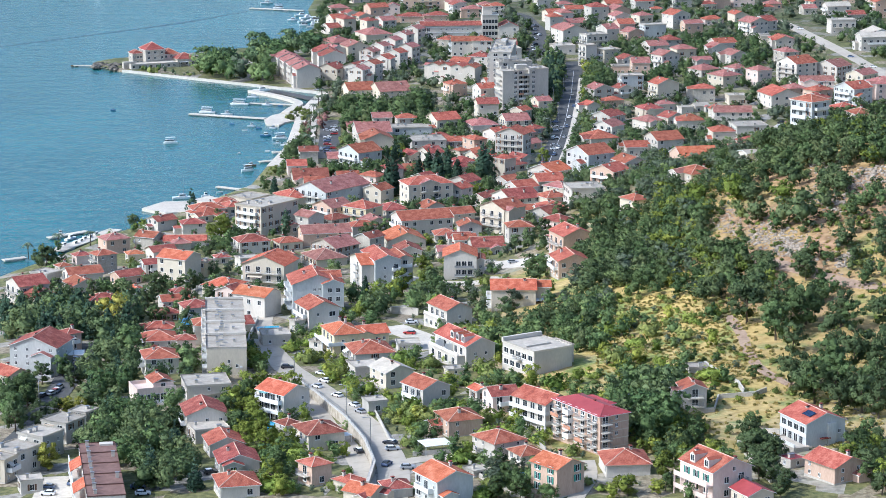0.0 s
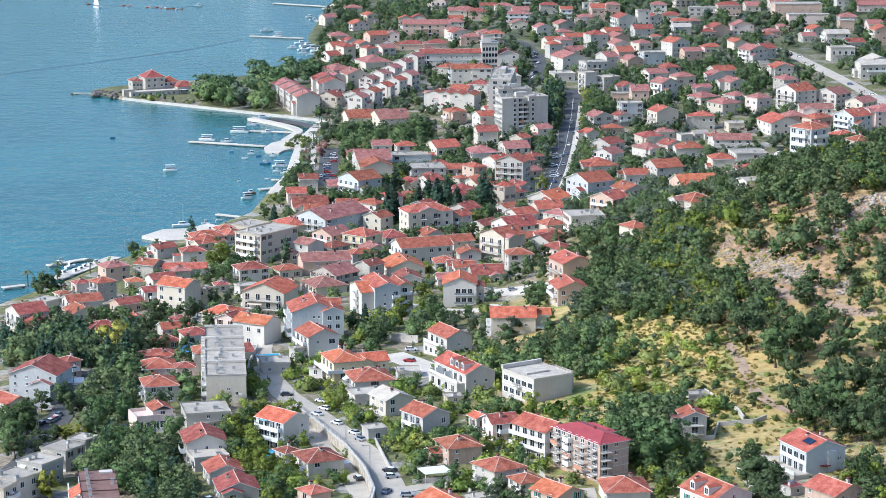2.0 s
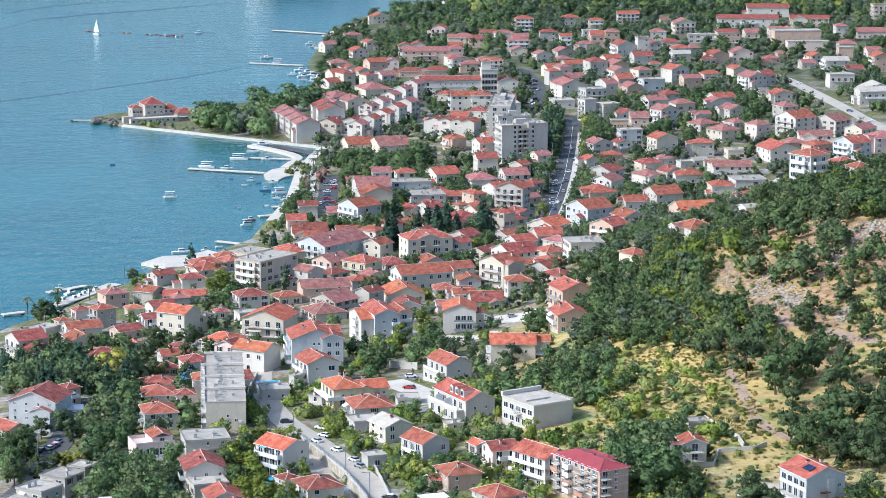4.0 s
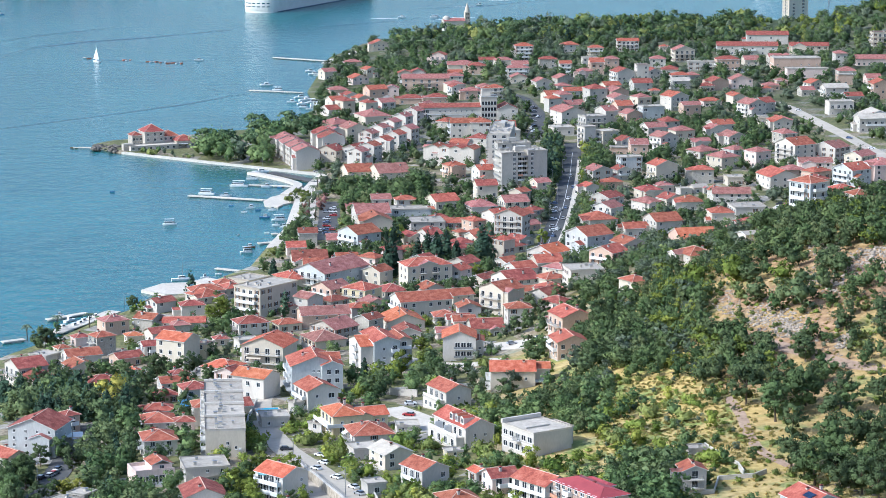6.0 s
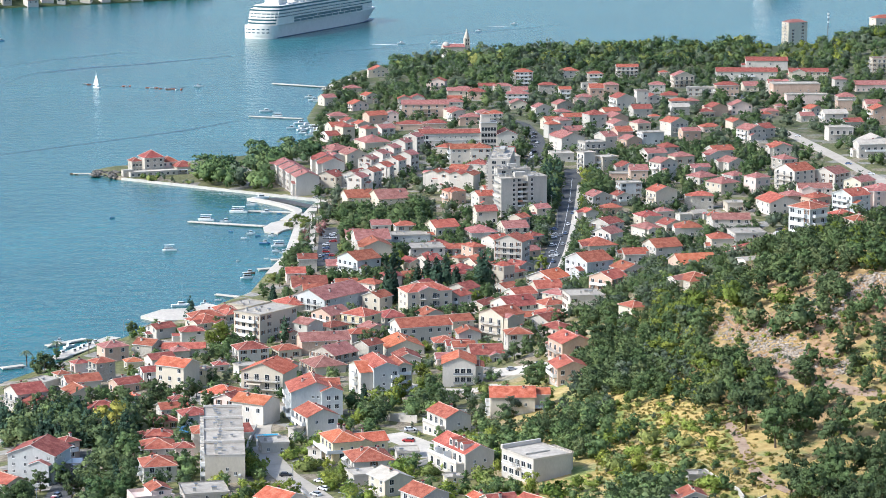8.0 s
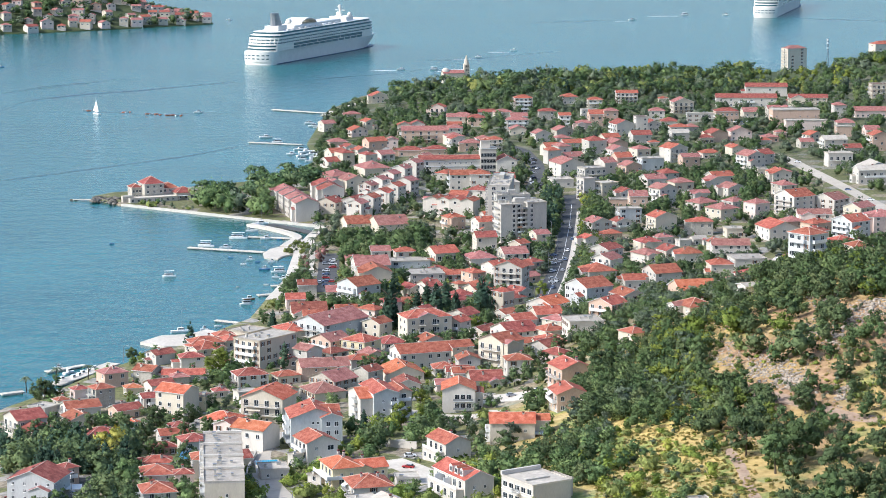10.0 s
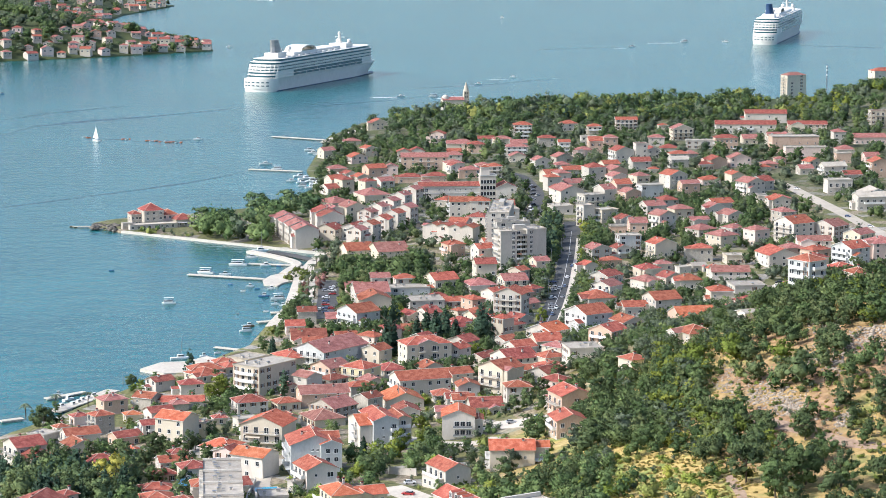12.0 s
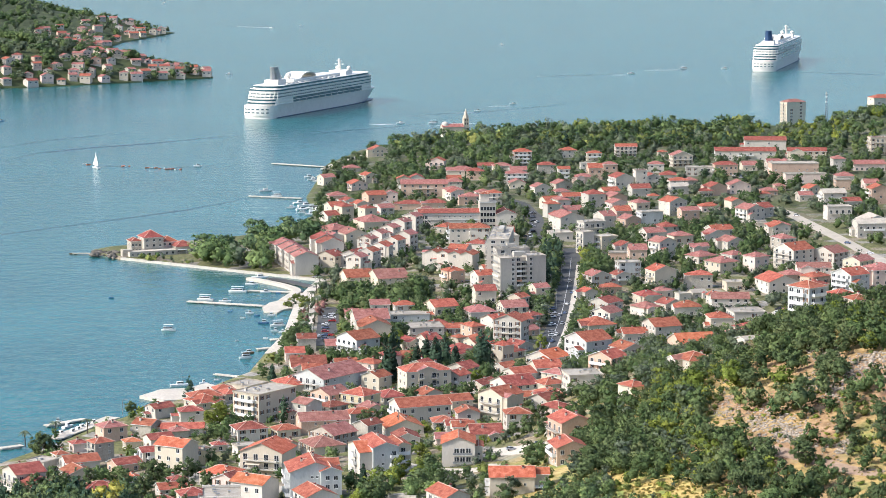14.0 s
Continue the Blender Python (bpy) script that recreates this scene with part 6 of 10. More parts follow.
def far_trees(count, y0, y1, reach, seed):
    rng = random.Random(seed)
    for _ in range(count):
        y = rng.uniform(y0, y1)
        s = 5 + reach * rng.random()
        x = float(np.interp(y, FAR_Y, FAR_X)) - s
        if abs(x / y) < 0.21:
            h = rng.uniform(9, 14)
            if all((o[0] - x) ** 2 + (o[1] - y) ** 2 > 110 for o in HOUSES if o[1] > 2500):
                # Paler species picked here; haze over the bay goes into their colour.
                SPOTS.setdefault("shore_trees", []).append((rng.choice(("olive", "broad", "broad", "pine")), x, y, float(far_land(x, y)) - 0.3, h, rng.uniform(0, 6.28), rng.uniform(1.0, 1.4)))


def pool(x, y, turn, w, d):
    z = float(land(x, y))
    base = thing("swimming_pool", pose(x, y, z, 0, 0, turn), "small blue garden pool with a pale rim", "pool")
    bm = bmesh.new()
    box(bm, -w / 2, w / 2, -d / 2, d / 2, -1.0, 0.25, 0)
    part("rim", bm, PAVING, base)
    bm = bmesh.new()
    box(bm, -w / 2 + 0.5, w / 2 - 0.5, -d / 2 + 0.5, d / 2 - 0.5, 0.2, 0.29, 0)
    part("pool_water", bm, POOL, base, "clear blue water")
    ROADS.append((x, y, w * 0.6))


POOL = material("pool_water", (0.05, 0.35, 0.55), (0.09, 0.45, 0.65), rough=0.1)


def canopy(x, y, turn, w, d, h, cloth, label):
    """A light roof on four posts."""
    z = float(land(x, y))
    base = thing("canopy", pose(x, y, z, 0, 0, turn), label, "canopy")
    for sx in (-1, 1):
        for sy in (-1, 1):
            bm = bmesh.new()
            beam(bm, (sx * (w / 2 - 0.15), sy * (d / 2 - 0.15), -1), (sx * (w / 2 - 0.15), sy * (d / 2 - 0.15), h), 0.07)
            part("post", bm, WHITE, base)
    bm = bmesh.new()
    box(bm, -w / 2, w / 2, -d / 2, d / 2, h, h + 0.12, 0, 0.03)
    part("cover", bm, cloth, base)


def dish(x, y, h):
    z = float(land(x, y))
    base = thing("satellite_dish", pose(x, y, z, 0, 0, 20), "large white satellite dish on a short mast", "satellite dish")
    bm = bmesh.new()
    beam(bm, (0, 0, -0.5), (0, 0, h), 0.08, 0, 6)
    part("mast", bm, METAL, base)
    bm = bmesh.new()
    bmesh.ops.create_cone(bm, cap_ends=False, segments=20, radius1=1.6, radius2=0.15, depth=0.5, matrix=pose(0, -0.2, h, 60, 0, 0))
    ext = bmesh.ops.extrude_face_region(bm, geom=bm.faces[:])
    bmesh.ops.translate(bm, vec=(0, 0.05, 0.04), verts=[v for v in ext["geom"] if isinstance(v, bmesh.types.BMVert)])
    part("reflector", bm, WHITE, base)


def palm(x, y, h):
    z = float(land(x, y))
    base = thing("palm_tree", pose(x, y, z, 0, 0, x * 13 % 360), "palm with a bare trunk beside the promenade", "palm", "promenade palms")
    bm = bmesh.new()
    beam(bm, (0, 0, -0.4), (0.15, 0.1, h), 0.2, 0, 7)
    part("trunk", bm, BARK, base)
    bm = bmesh.new()
    rng = random.Random(int(x * 10))
    for i in range(22):
        a, lift = 6.2832 * i / 22 + rng.uniform(-0.1, 0.1), rng.uniform(-0.2, 0.9)
        rows = []
        for k in range(5):
            t = k / 4
            r, zz, w = 2.6 * t, h + lift * 1.6 * t - 1.6 * t * t, 0.32 * (1 - t) ** 0.6 + 0.02
            c, s = math.cos(a), math.sin(a)
            rows.append([bm.verts.new((0.15 + r * c - sg * w * s, 0.1 + r * s + sg * w * c, zz - abs(sg) * 0.12)) for sg in (-1, 0, 1)])
        for p, q in zip(rows, rows[1:]):
            for k in (0, 1):
                bm.faces.new((p[k], p[k + 1], q[k + 1], q[k]))
    part("fronds", bm, LEAVES["olive"], base)



# ---- streets, quays and walls ----
ribbon("road", [(-54.2, 767.0), (-51.3, 744.5), (-45.0, 715.5), (-34.8, 687.0), (-24.4, 654.5), (-17.2, 628.0), (-13.2, 605.5), (-11.5, 588.5), (-12.3, 564.5)], 7.5, WORN, "pale worn street running down between the houses", "road", lift=0.16)
ribbon("road", [(-37.5, 680.5), (-29.7, 640.5), (-23.1, 616.0), (-18.4, 590.0), (-18.1, 567.5)], 5, WORN, "narrow lower lane beside the retaining wall", "road", lift=0.14)
ribbon("road", [(-54.2, 767.0), (-57.0, 796.0), (-55.9, 818.5), (-53.1, 833.0)], 5, WORN, "narrow lane between houses", "road", lift=0.13)
ribbon("road", [(-13.0, 598.0), (-3.7, 605.0), (1.8, 602.5)], 5, WORN, "side lane between garden walls", "road", lift=0.13)
ribbon("road", [(29.5, 564.0), (34.3, 581.0), (33.8, 595.0)], 4, WORN, "narrow garden lane", "road", lift=0.13)
ribbon("courtyard", [(-16.7, 774.5), (-7.0, 752.5), (-2.0, 734.0)], 9, PAVING, "pale concrete courtyard", "courtyard")
ribbon("courtyard", [(-16.8, 872.0), (-8.0, 859.5), (1.0, 855.0), (12.0, 849.0), (18.5, 856.0)], 8, PAVING, "pale concrete forecourt of the white house", "courtyard")
ribbon("courtyard", [(13.9, 880.5), (23.5, 876.0), (34.8, 866.0)], 13, PAVING, "pale concrete parking yard", "courtyard")
ribbon("road", [(72.2, 1442.5), (68.5, 1380.5), (64.4, 1319.5), (58.6, 1245.0), (52.3, 1180.0), (45.3, 1116.5), (37.9, 1066.0)], 9.5, ASPHALT, "straight grey avenue with parked cars", "road", lift=0.14)
ribbon("lane_marking", [(70.0, 1405.0), (64.4, 1319.5), (58.6, 1245.0), (52.3, 1180.0), (45.3, 1116.5), (39.4, 1076.0)], 0.18, WHITE, "white line along the middle of the avenue", "road marking", lift=0.17, thick=0.1)
ribbon("pavement", [(72.7, 1380.0), (67.8, 1307.5), (62.1, 1237.0), (55.3, 1161.5), (48.6, 1100.5)], 2.5, PAVING, "pale pavement along the avenue", "pavement", lift=0.22)
ribbon("road", [(205.6, 1602.5), (211.2, 1565.5), (217.7, 1514.5), (225.9, 1438.0), (230.3, 1387.5), (235.6, 1330.5)], 8, WORN, "pale road curving along the slope", "road", lift=0.16, keep=5)
ribbon("road", [(-109.4, 771.0), (-108.0, 716.5), (-108.4, 681.0), (-108.7, 650.0), (-111.9, 626.5)], 8, ASPHALT, "shaded street between trees", "road", lift=0.14)
ribbon("road", [(39.2, 1688.5), (51.2, 1657.5), (56.9, 1584.5), (56.1, 1522.5), (50.3, 1468.5)], 9, ASPHALT, "street with parked cars", "road", lift=0.14)
ribbon("parking_lot", [(-56.2, 1264.0), (-54.1, 1203.5), (-53.9, 1153.5)], 10, ASPHALT, "car park behind the promenade", "car park", lift=0.14)
ribbon("parking_lot", [(153.1, 1182.0), (164.0, 1213.5)], 12, PAVING, "small car park beside the tower", "car park", lift=0.14)
ribbon("courtyard", [(-91.1, 586.0), (-91.9, 605.0)], 12, PAVING, "pale concrete yard", "courtyard")
ribbon("footpath", [(81.1, 725.0), (83.0, 706.0), (82.6, 689.0), (83.3, 669.5), (91.7, 649.0)], 3, EARTH, "dry earth path over the meadow", "path", lift=0.1)
ribbon("footpath", [(125.4, 727.5), (116.6, 733.5), (108.8, 747.5), (100.6, 761.0), (93.7, 773.5)], 5, EARTH, "dry earth terrace on the hillside", "path", lift=0.1)
ribbon("promenade", [(float(shoreline(y)) + 2.6, y) for y in (1140, 1165, 1191, 1220, 1250, 1288, 1310, 1335, 1360)], 5.6, PAVING, "wide pale stone promenade along the water", "promenade", lift=0.3, thick=2.5, keep=0.2)
ribbon("promenade", [(float(shoreline(y)) + 1.6, y) for y in (1363, 1393, 1420, 1446)], 2.4, CONCRETE, "pale stone quay round the small cape", "quay", lift=0.25, thick=2.5, keep=0.2)
slab("quay", [(-89.7, 1274.0), (-86.8, 1288.5), (-81.1, 1297.5), (-76.4, 1321.5), (-69.2, 1316.0), (-69.8, 1290.0), (-73.5, 1274.0), (-79.1, 1265.5), (-81.3, 1256.5), (-87.9, 1260.0)], 0.7, 2.5, PAVING, "pale rounded stone platform by the water", "quay")
ribbon("road", [(-92.2, 1368.5), (-81.6, 1357.5), (-68.8, 1340.0), (-62.5, 1331.5)], 5.5, ASPHALT, "grey quayside road", "road", lift=0.3)
ribbon("promenade", [(-88.8, 1916.5), (-81.8, 1950.0), (-73.0, 1976.5), (-63.2, 2009.0)], 5, PAVING, "pale bathing quay on the headland", "quay", lift=0.3)
slab("quay", [(-123.8, 1042.0), (-116.6, 1056.5), (-106.3, 1059.0), (-102.8, 1035.0), (-112.8, 1032.5)], 1.2, 2.5, PAVING, "pale bathing platform on the water", "quay")
slab("quay", [(-104.2, 1061.5), (-99.1, 1070.0), (-91.3, 1061.5), (-93.2, 1043.0)], 1.2, 2.5, PAVING, "small pale stone quay", "quay")
ribbon("quay", [(-103.3, 1369.5), (-93.6, 1358.5), (-83.8, 1345.5), (-75.1, 1330.0), (-74.6, 1321.0), (-77.9, 1309.0), (-80.5, 1293.0)], 4.2, PAVING, "pale stone quay round the bend of the shore", "quay", lift=0.45, thick=2.5, keep=0.5)
ribbon("promenade", [(-68.5, 1324.0), (-65.4, 1279.0), (-63.6, 1231.5), (-62.0, 1187.0)], 3.2, PAVING, "pale walk between palms and shrubs", "promenade", lift=0.24)
pier([(-128.5, 1292.0), (-89.4, 1277.5)], 3.5)
pier([(-101.0, 1327.5), (-73.8, 1321.5)], 2.5)
pier([(-129.4, 1961.5), (-88.5, 1937.0)], 4)
pier([(-131.6, 1748.0), (-94.6, 1735.0)], 3)
pier([(-97.6, 1093.0), (-84.4, 1085.5)], 2.5)
pier([(-79.6, 1179.0), (-68.3, 1182.0)], 3)
pier([(-76.9, 1165.5), (-66.6, 1165.5)], 3)
pier([(-83.8, 1154.0), (-73.9, 1159.5)], 3)
pier([(-153.5, 984.5), (-140.1, 997.5)], 3)
pier([(-146.7, 960.5), (-129.4, 1001.0)], 6)
pier([(-211.2, 1466.5), (-200.9, 1466.5)], 2)
pier([(-164.1, 943.5), (-156.5, 948.5)], 3)
garden_wall([(-43.4, 697.0), (-33.9, 669.0), (-25.4, 640.5), (-19.6, 615.0), (-16.7, 594.5), (-17.8, 577.0)], 2.6, 0.6, STONEWORK, "tall rough stone retaining wall along the street", rail=True)
garden_wall([(-21.4, 674.0), (-17.2, 646.0), (-13.4, 618.5)], 1.0, 0.3, CONCRETE, "grey garden wall with terrace above")
garden_wall([(69.9, 677.0), (73.2, 665.0), (76.6, 656.0), (77.2, 648.5)], 1.4, 0.3, CONCRETE, "pale broken garden wall on the meadow")
garden_wall([(57.8, 633.5), (68.2, 634.5), (70.4, 646.0), (79.8, 646.0), (83.1, 649.0)], 1.1, 0.25, CONCRETE, "low white garden wall with posts")
garden_wall([(-17.2, 799.0), (-8.3, 792.5)], 2.2, 0.4, WALLS["w"], "white courtyard wall")
garden_wall([(70.8, 604.0), (72.4, 584.0), (74.5, 569.5)], 1.8, 0.4, CONCRETE, "low terrace wall below the house")
garden_wall([(16.6, 630.0), (24.5, 604.0)], 1.0, 0.25, WALLS["w"], "white parapet of a ramp with railing", rail=True)
garden_wall([(74.2, 598.5), (77.3, 613.0), (81.7, 611.0)], 1.2, 0.3, WALLS["w"], "low white terrace wall")
garden_wall([(7.0, 587.5), (12.0, 577.0), (18.2, 566.5)], 1.0, 0.3, CONCRETE, "low grey garden wall")
garden_wall([(-7.7, 605.5), (1.8, 606.5), (6.4, 594.5)], 1.0, 0.3, CONCRETE, "low grey garden wall")
garden_wall([(-15.6, 722.0), (-8.1, 698.5), (2.0, 680.0)], 0.9, 0.3, CONCRETE, "low grey garden wall")
garden_wall([(-58.3, 732.5), (-59.5, 770.0), (-58.8, 796.5)], 1.4, 0.3, CONCRETE, "grey garden wall along the lane")
pool(-44.6, 645.0, 20, 7, 9)
pool(-54.5, 782.0, 10, 8, 7)
canopy(-2.3, 608.0, 20, 7, 6, 2.4, WHITE, "white carport roof on thin posts")
canopy(-79.3, 788.5, 5, 7, 10, 2.6, BLUE, "blue cloth canopy on posts")
canopy(20.5, 578.0, 25, 4, 5, 2.2, BLUE, "pale blue cloth canopy on posts")
canopy(-109.1, 735.5, 8, 8, 6, 4.5, WHITE, "white flat canopy above parked cars")
canopy(-26.1, 622.5, 30, 5, 4, 2.3, WHITE, "white garden canopy on posts")
dish(9.6, 990.0, 2.0)
palm(-61.5, 1182.0, 5.5)
palm(-64.0, 1215.0, 5.5)
palm(-65.5, 1249.5, 5.5)
palm(-65.6, 1285.5, 5.5)
palm(-64.7, 1313.5, 5.5)
palm(-64.1, 1336.5, 5.5)
palm(-62.4, 1159.5, 5.5)
palm(-155.1, 946.5, 5.5)
palm(-146.6, 964.5, 5.5)
palm(-134.9, 968.0, 5.5)
palm(-64.6, 1191.0, 5.5)
palm(-61.0, 1214.0, 5.5)
palm(-61.9, 1266.0, 5.5)


# ---- the houses: place, ground, turn, width, depth, height of eaves, roof, walls, tiles, storeys ----
house(68.4, 553.6, 30.1, 25.4, 6.5, 7.2, 3.2, 'F', 'c', 'm', 1, '')
house(-0.1, 569.8, 25.9, 30.2, 9.4, 10.3, 6.2, 'F', 'b', 'o', 2, 'b')
house(-18.0, 569.4, 25.4, 56.6, 6.9, 7.5, 3.0, 'F', 'c', 'o', 1, '')
house(25.9, 571.1, 27.4, 38.5, 8.2, 9.0, 7.0, 'F', 't', 'o', 3, 'G')
house(89.6, 572.9, 30.5, 33.4, 9.4, 10.3, 4.0, 'F', 't', 'r', 2, '')
house(-11.1, 575.0, 25.4, 16.8, 6.0, 6.5, 2.5, 'h', 'g', 'd', 1, '')
house(-48.5, 582.0, 23.5, 13.8, 9.2, 10.1, 3.3, 'h', 'w', 'r', 1, '')
house(-21.9, 579.9, 25.0, 42.6, 5.3, 5.8, 2.6, 'h', 'c', 'r', 1, '')
house(42.2, 585.7, 27.9, 5.9, 10.3, 11.3, 3.3, 'h', 'w', 'r', 1, '')
house(81.1, 583.5, 30.0, 32.3, 4.3, 4.3, 1.8, 'f', 'w', 'm', 1, '')
house(-30.5, 587.1, 24.4, 36.3, 5.5, 6.0, 5.2, 'h', 't', 'r', 2, 'b')
house(7.6, 587.7, 26.4, 33.0, 4.6, 4.6, 1.3, 'f', 'g', 'n', 1, '')
house(-98.6, 593.8, 20.2, 18.2, 5.2, 5.2, 3.1, 'f', 'g', 'n', 1, '')
house(19.6, 596.9, 26.9, 26.6, 6.2, 6.8, 2.6, 'h', 'w', 'r', 1, '')
house(13.1, 604.5, 26.6, 33.1, 8.9, 9.7, 4.2, 'h', 'w', 'r', 2, '')
house(-50.2, 604.6, 22.4, 12.3, 9.5, 10.4, 3.3, 'F', 'w', 'd', 1, '')
house(-107.6, 604.7, 19.8, 68.2, 6.5, 6.5, 5.6, 'f', 'c', 'n', 2, '')
house(-104.8, 611.6, 19.9, 56.7, 8.1, 8.1, 5.9, 'f', 'w', 'n', 2, '')
house(-31.2, 621.7, 23.4, 24.2, 9.5, 10.5, 4.6, 'h', 'c', 'd', 2, 'b')
house(-55.0, 623.1, 21.4, 15.3, 8.5, 9.3, 3.3, 'F', 'w', 'r', 1, '')
house(3.6, 626.2, 25.8, 20.0, 8.9, 9.8, 4.4, 'h', 't', 'r', 2, '')
house(-101.0, 626.0, 19.7, 58.9, 8.0, 8.0, 5.8, 'f', 'g', 'n', 2, '')
house(-39.4, 631.9, 22.4, 36.6, 4.6, 5.0, 4.2, 'h', 'w', 'd', 2, '')
house(-60.2, 637.2, 20.7, 20.2, 8.8, 8.8, 3.4, 'f', 'w', 'n', 1, '')
house(62.7, 637.2, 28.2, 9.1, 6.0, 6.6, 6.7, 'F', 'g', 'r', 3, '')
house(34.3, 636.9, 26.8, 8.4, 4.2, 4.2, 1.4, 'f', 'w', 'n', 1, '')
house(-97.6, 642.0, 19.3, 59.9, 8.0, 8.0, 5.1, 'f', 'g', 'n', 2, '')
house(-61.9, 646.2, 20.4, 12.9, 10.4, 11.5, 5.7, 'F', 'w', 'd', 2, '')
house(14.5, 649.0, 25.4, 19.6, 7.2, 7.9, 4.6, 'L', 'p', 'd', 2, '')
house(-93.9, 652.6, 18.9, 61.9, 5.3, 5.3, 4.9, 'f', 'g', 'n', 2, '')
house(-18.2, 654.3, 23.1, 21.2, 5.1, 5.1, 3.2, 'f', 'g', 'n', 1, '')
house(9.2, 661.4, 24.4, 28.9, 4.0, 4.4, 3.2, 'F', 'w', 'o', 1, '')
house(67.4, 673.6, 29.0, 5.1, 4.8, 4.8, 1.5, 'f', 'w', 'n', 1, '')
house(-65.0, 680.6, 19.6, 32.1, 6.6, 6.6, 1.2, 'f', 'w', 'n', 1, '')
house(-65.0, 684.7, 19.4, 13.0, 11.9, 11.9, 3.9, 'f', 'w', 'n', 2, '')
house(-14.5, 688.2, 21.7, 29.9, 8.5, 9.3, 4.5, 'F', 'c', 'n', 2, '')
house(2.5, 699.2, 21.6, 15.9, 4.4, 4.4, 1.5, 'f', 'y', 'n', 1, '')
house(-22.5, 701.7, 20.5, 20.1, 7.4, 7.4, 3.1, 'f', 'w', 'n', 1, '')
house(-21.2, 717.1, 19.8, 14.8, 11.4, 12.6, 4.7, 'h', 'w', 'r', 2, '')
house(-81.4, 720.2, 16.4, 13.7, 9.4, 10.4, 5.4, 'h', 'g', 'r', 2, '')
house(-124.2, 720.6, 13.2, 44.1, 7.6, 8.3, 3.2, 'F', 'c', 'r', 1, '')
house(-117.2, 732.9, 13.8, 77.3, 13.0, 14.3, 8.4, 'L', 'b', 'd', 4, 'x')
house(-10.7, 737.1, 19.1, 6.8, 6.4, 6.4, 2.0, 'f', 'w', 'n', 1, '')
house(-36.2, 744.2, 17.5, 50.3, 5.3, 5.3, 2.3, 'f', 'w', 'n', 1, '')
house(-85.4, 756.0, 14.1, 10.4, 9.5, 10.5, 4.0, 'h', 'g', 'r', 2, '')
house(-51.0, 758.9, 15.5, 11.0, 8.3, 8.3, 3.0, 'f', 'w', 'n', 1, '')
house(-113.1, 761.7, 12.4, 37.7, 4.9, 5.4, 5.7, 'h', 't', 'd', 2, '')
house(-45.3, 775.9, 14.8, 32.4, 3.5, 3.5, 3.4, 'f', 'w', 'n', 1, '')
house(40.7, 827.7, 21.0, 12.0, 10.4, 11.4, 6.2, 'F', 't', 'r', 2, '')
house(-110.4, 995.2, 1.6, 40, 9, 7.2, 4.6, 'L', 'w', 'd', 2, '')
house(-95.1, 1019.0, 1.8, 20, 13, 9, 4.5, 'h', 't', 'r', 2, '')
house(-89.1, 1035.7, 1.7, 20, 8, 7, 4, 'h', 'c', 'r', 1, '')
house(-97.4, 985.0, 2.5, 15, 9, 7, 4.5, 'h', 'w', 'd', 2, '')
house(-97.2, 952.7, 3.6, 3, 15.5, 7.5, 3.4, 'L', 'w', 'r', 1, '')
house(-110.6, 953.3, 2.8, -25, 8, 8, 5.5, 'L', 's', 'r', 2, '')
house(-123.6, 950.8, 2.0, 30, 9.5, 8, 6, 'h', 't', 'k', 2, '')
house(-113.5, 930.4, 3.5, 20, 6, 5, 3, 'h', 'c', 'o', 1, '')
house(-103.7, 928.5, 4.2, 30, 9, 7.5, 4, 'L', 'w', 'd', 1, '')
house(-98.5, 947.9, 3.7, 20, 6.5, 6, 3.2, 'h', 's', 'k', 1, '')
house(-122.0, 907.3, 3.8, 35, 7.5, 6.5, 7.5, 'h', 's', 'r', 3, '')
house(-103.4, 898.5, 5.4, 25, 7.5, 6.5, 4.5, 'L', 'w', 'd', 2, '')
house(-92.3, 882.6, 6.6, -28, 11.5, 10, 9, 'L', 'c', 'o', 3, '')
house(-127.0, 889.6, 4.0, 25, 12, 9, 4.5, 'L', 'w', 'r', 2, '')
house(-125.7, 875.1, 4.6, 30, 9, 9, 3.2, 'F', 'c', 'r', 1, '')
house(-110.5, 883.3, 5.5, 35, 9.5, 7.5, 3.5, 'L', 't', 'd', 1, '')
house(-113.4, 842.0, 6.6, 20, 10, 8, 3.5, 'h', 't', 'd', 1, '')
house(-103.4, 847.6, 7.2, 20, 4.6, 5, 4.5, 'F', 'w', 'o', 2, '')
house(-71.2, 937.4, 5.2, 20, 11.5, 9.5, 5, 'h', 'w', 'd', 2, 'b')
house(-70.2, 903.8, 6.5, 25, 7.5, 6, 4, 'f', 'w', 'n', 1, '')
house(-73.8, 848.5, 9.6, -25, 11.5, 10, 4, 'h', 'c', 'o', 1, '')
house(-59.8, 807.6, 12.4, -30, 12, 9.5, 7.4, 'L', 'w', 'o', 2, 'b')
house(-89.0, 807.7, 10.6, 20, 8, 7, 3, 'h', 't', 'd', 1, '')
house(-88.5, 781.2, 12.1, 15, 10, 8, 3, 'h', 'c', 'r', 1, '')
house(-133.1, 931.7, 2.0, 30, 6, 5, 3.6, 'h', 'p', 'd', 1, '')
house(-88.6, 847.5, 8.5, 25, 6, 5, 2.8, 'h', 't', 'd', 1, '')
house(-80.4, 915.0, 5.6, 20, 5, 4.5, 3, 'h', 'c', 'd', 1, '')
house(-58.0, 940.1, 5.7, 25, 9, 7, 3.5, 'h', 'c', 'r', 1, '')
house(-83.7, 889.8, 6.7, -28, 4.5, 5, 5.5, 'f', 'y', 'q', 2, '')
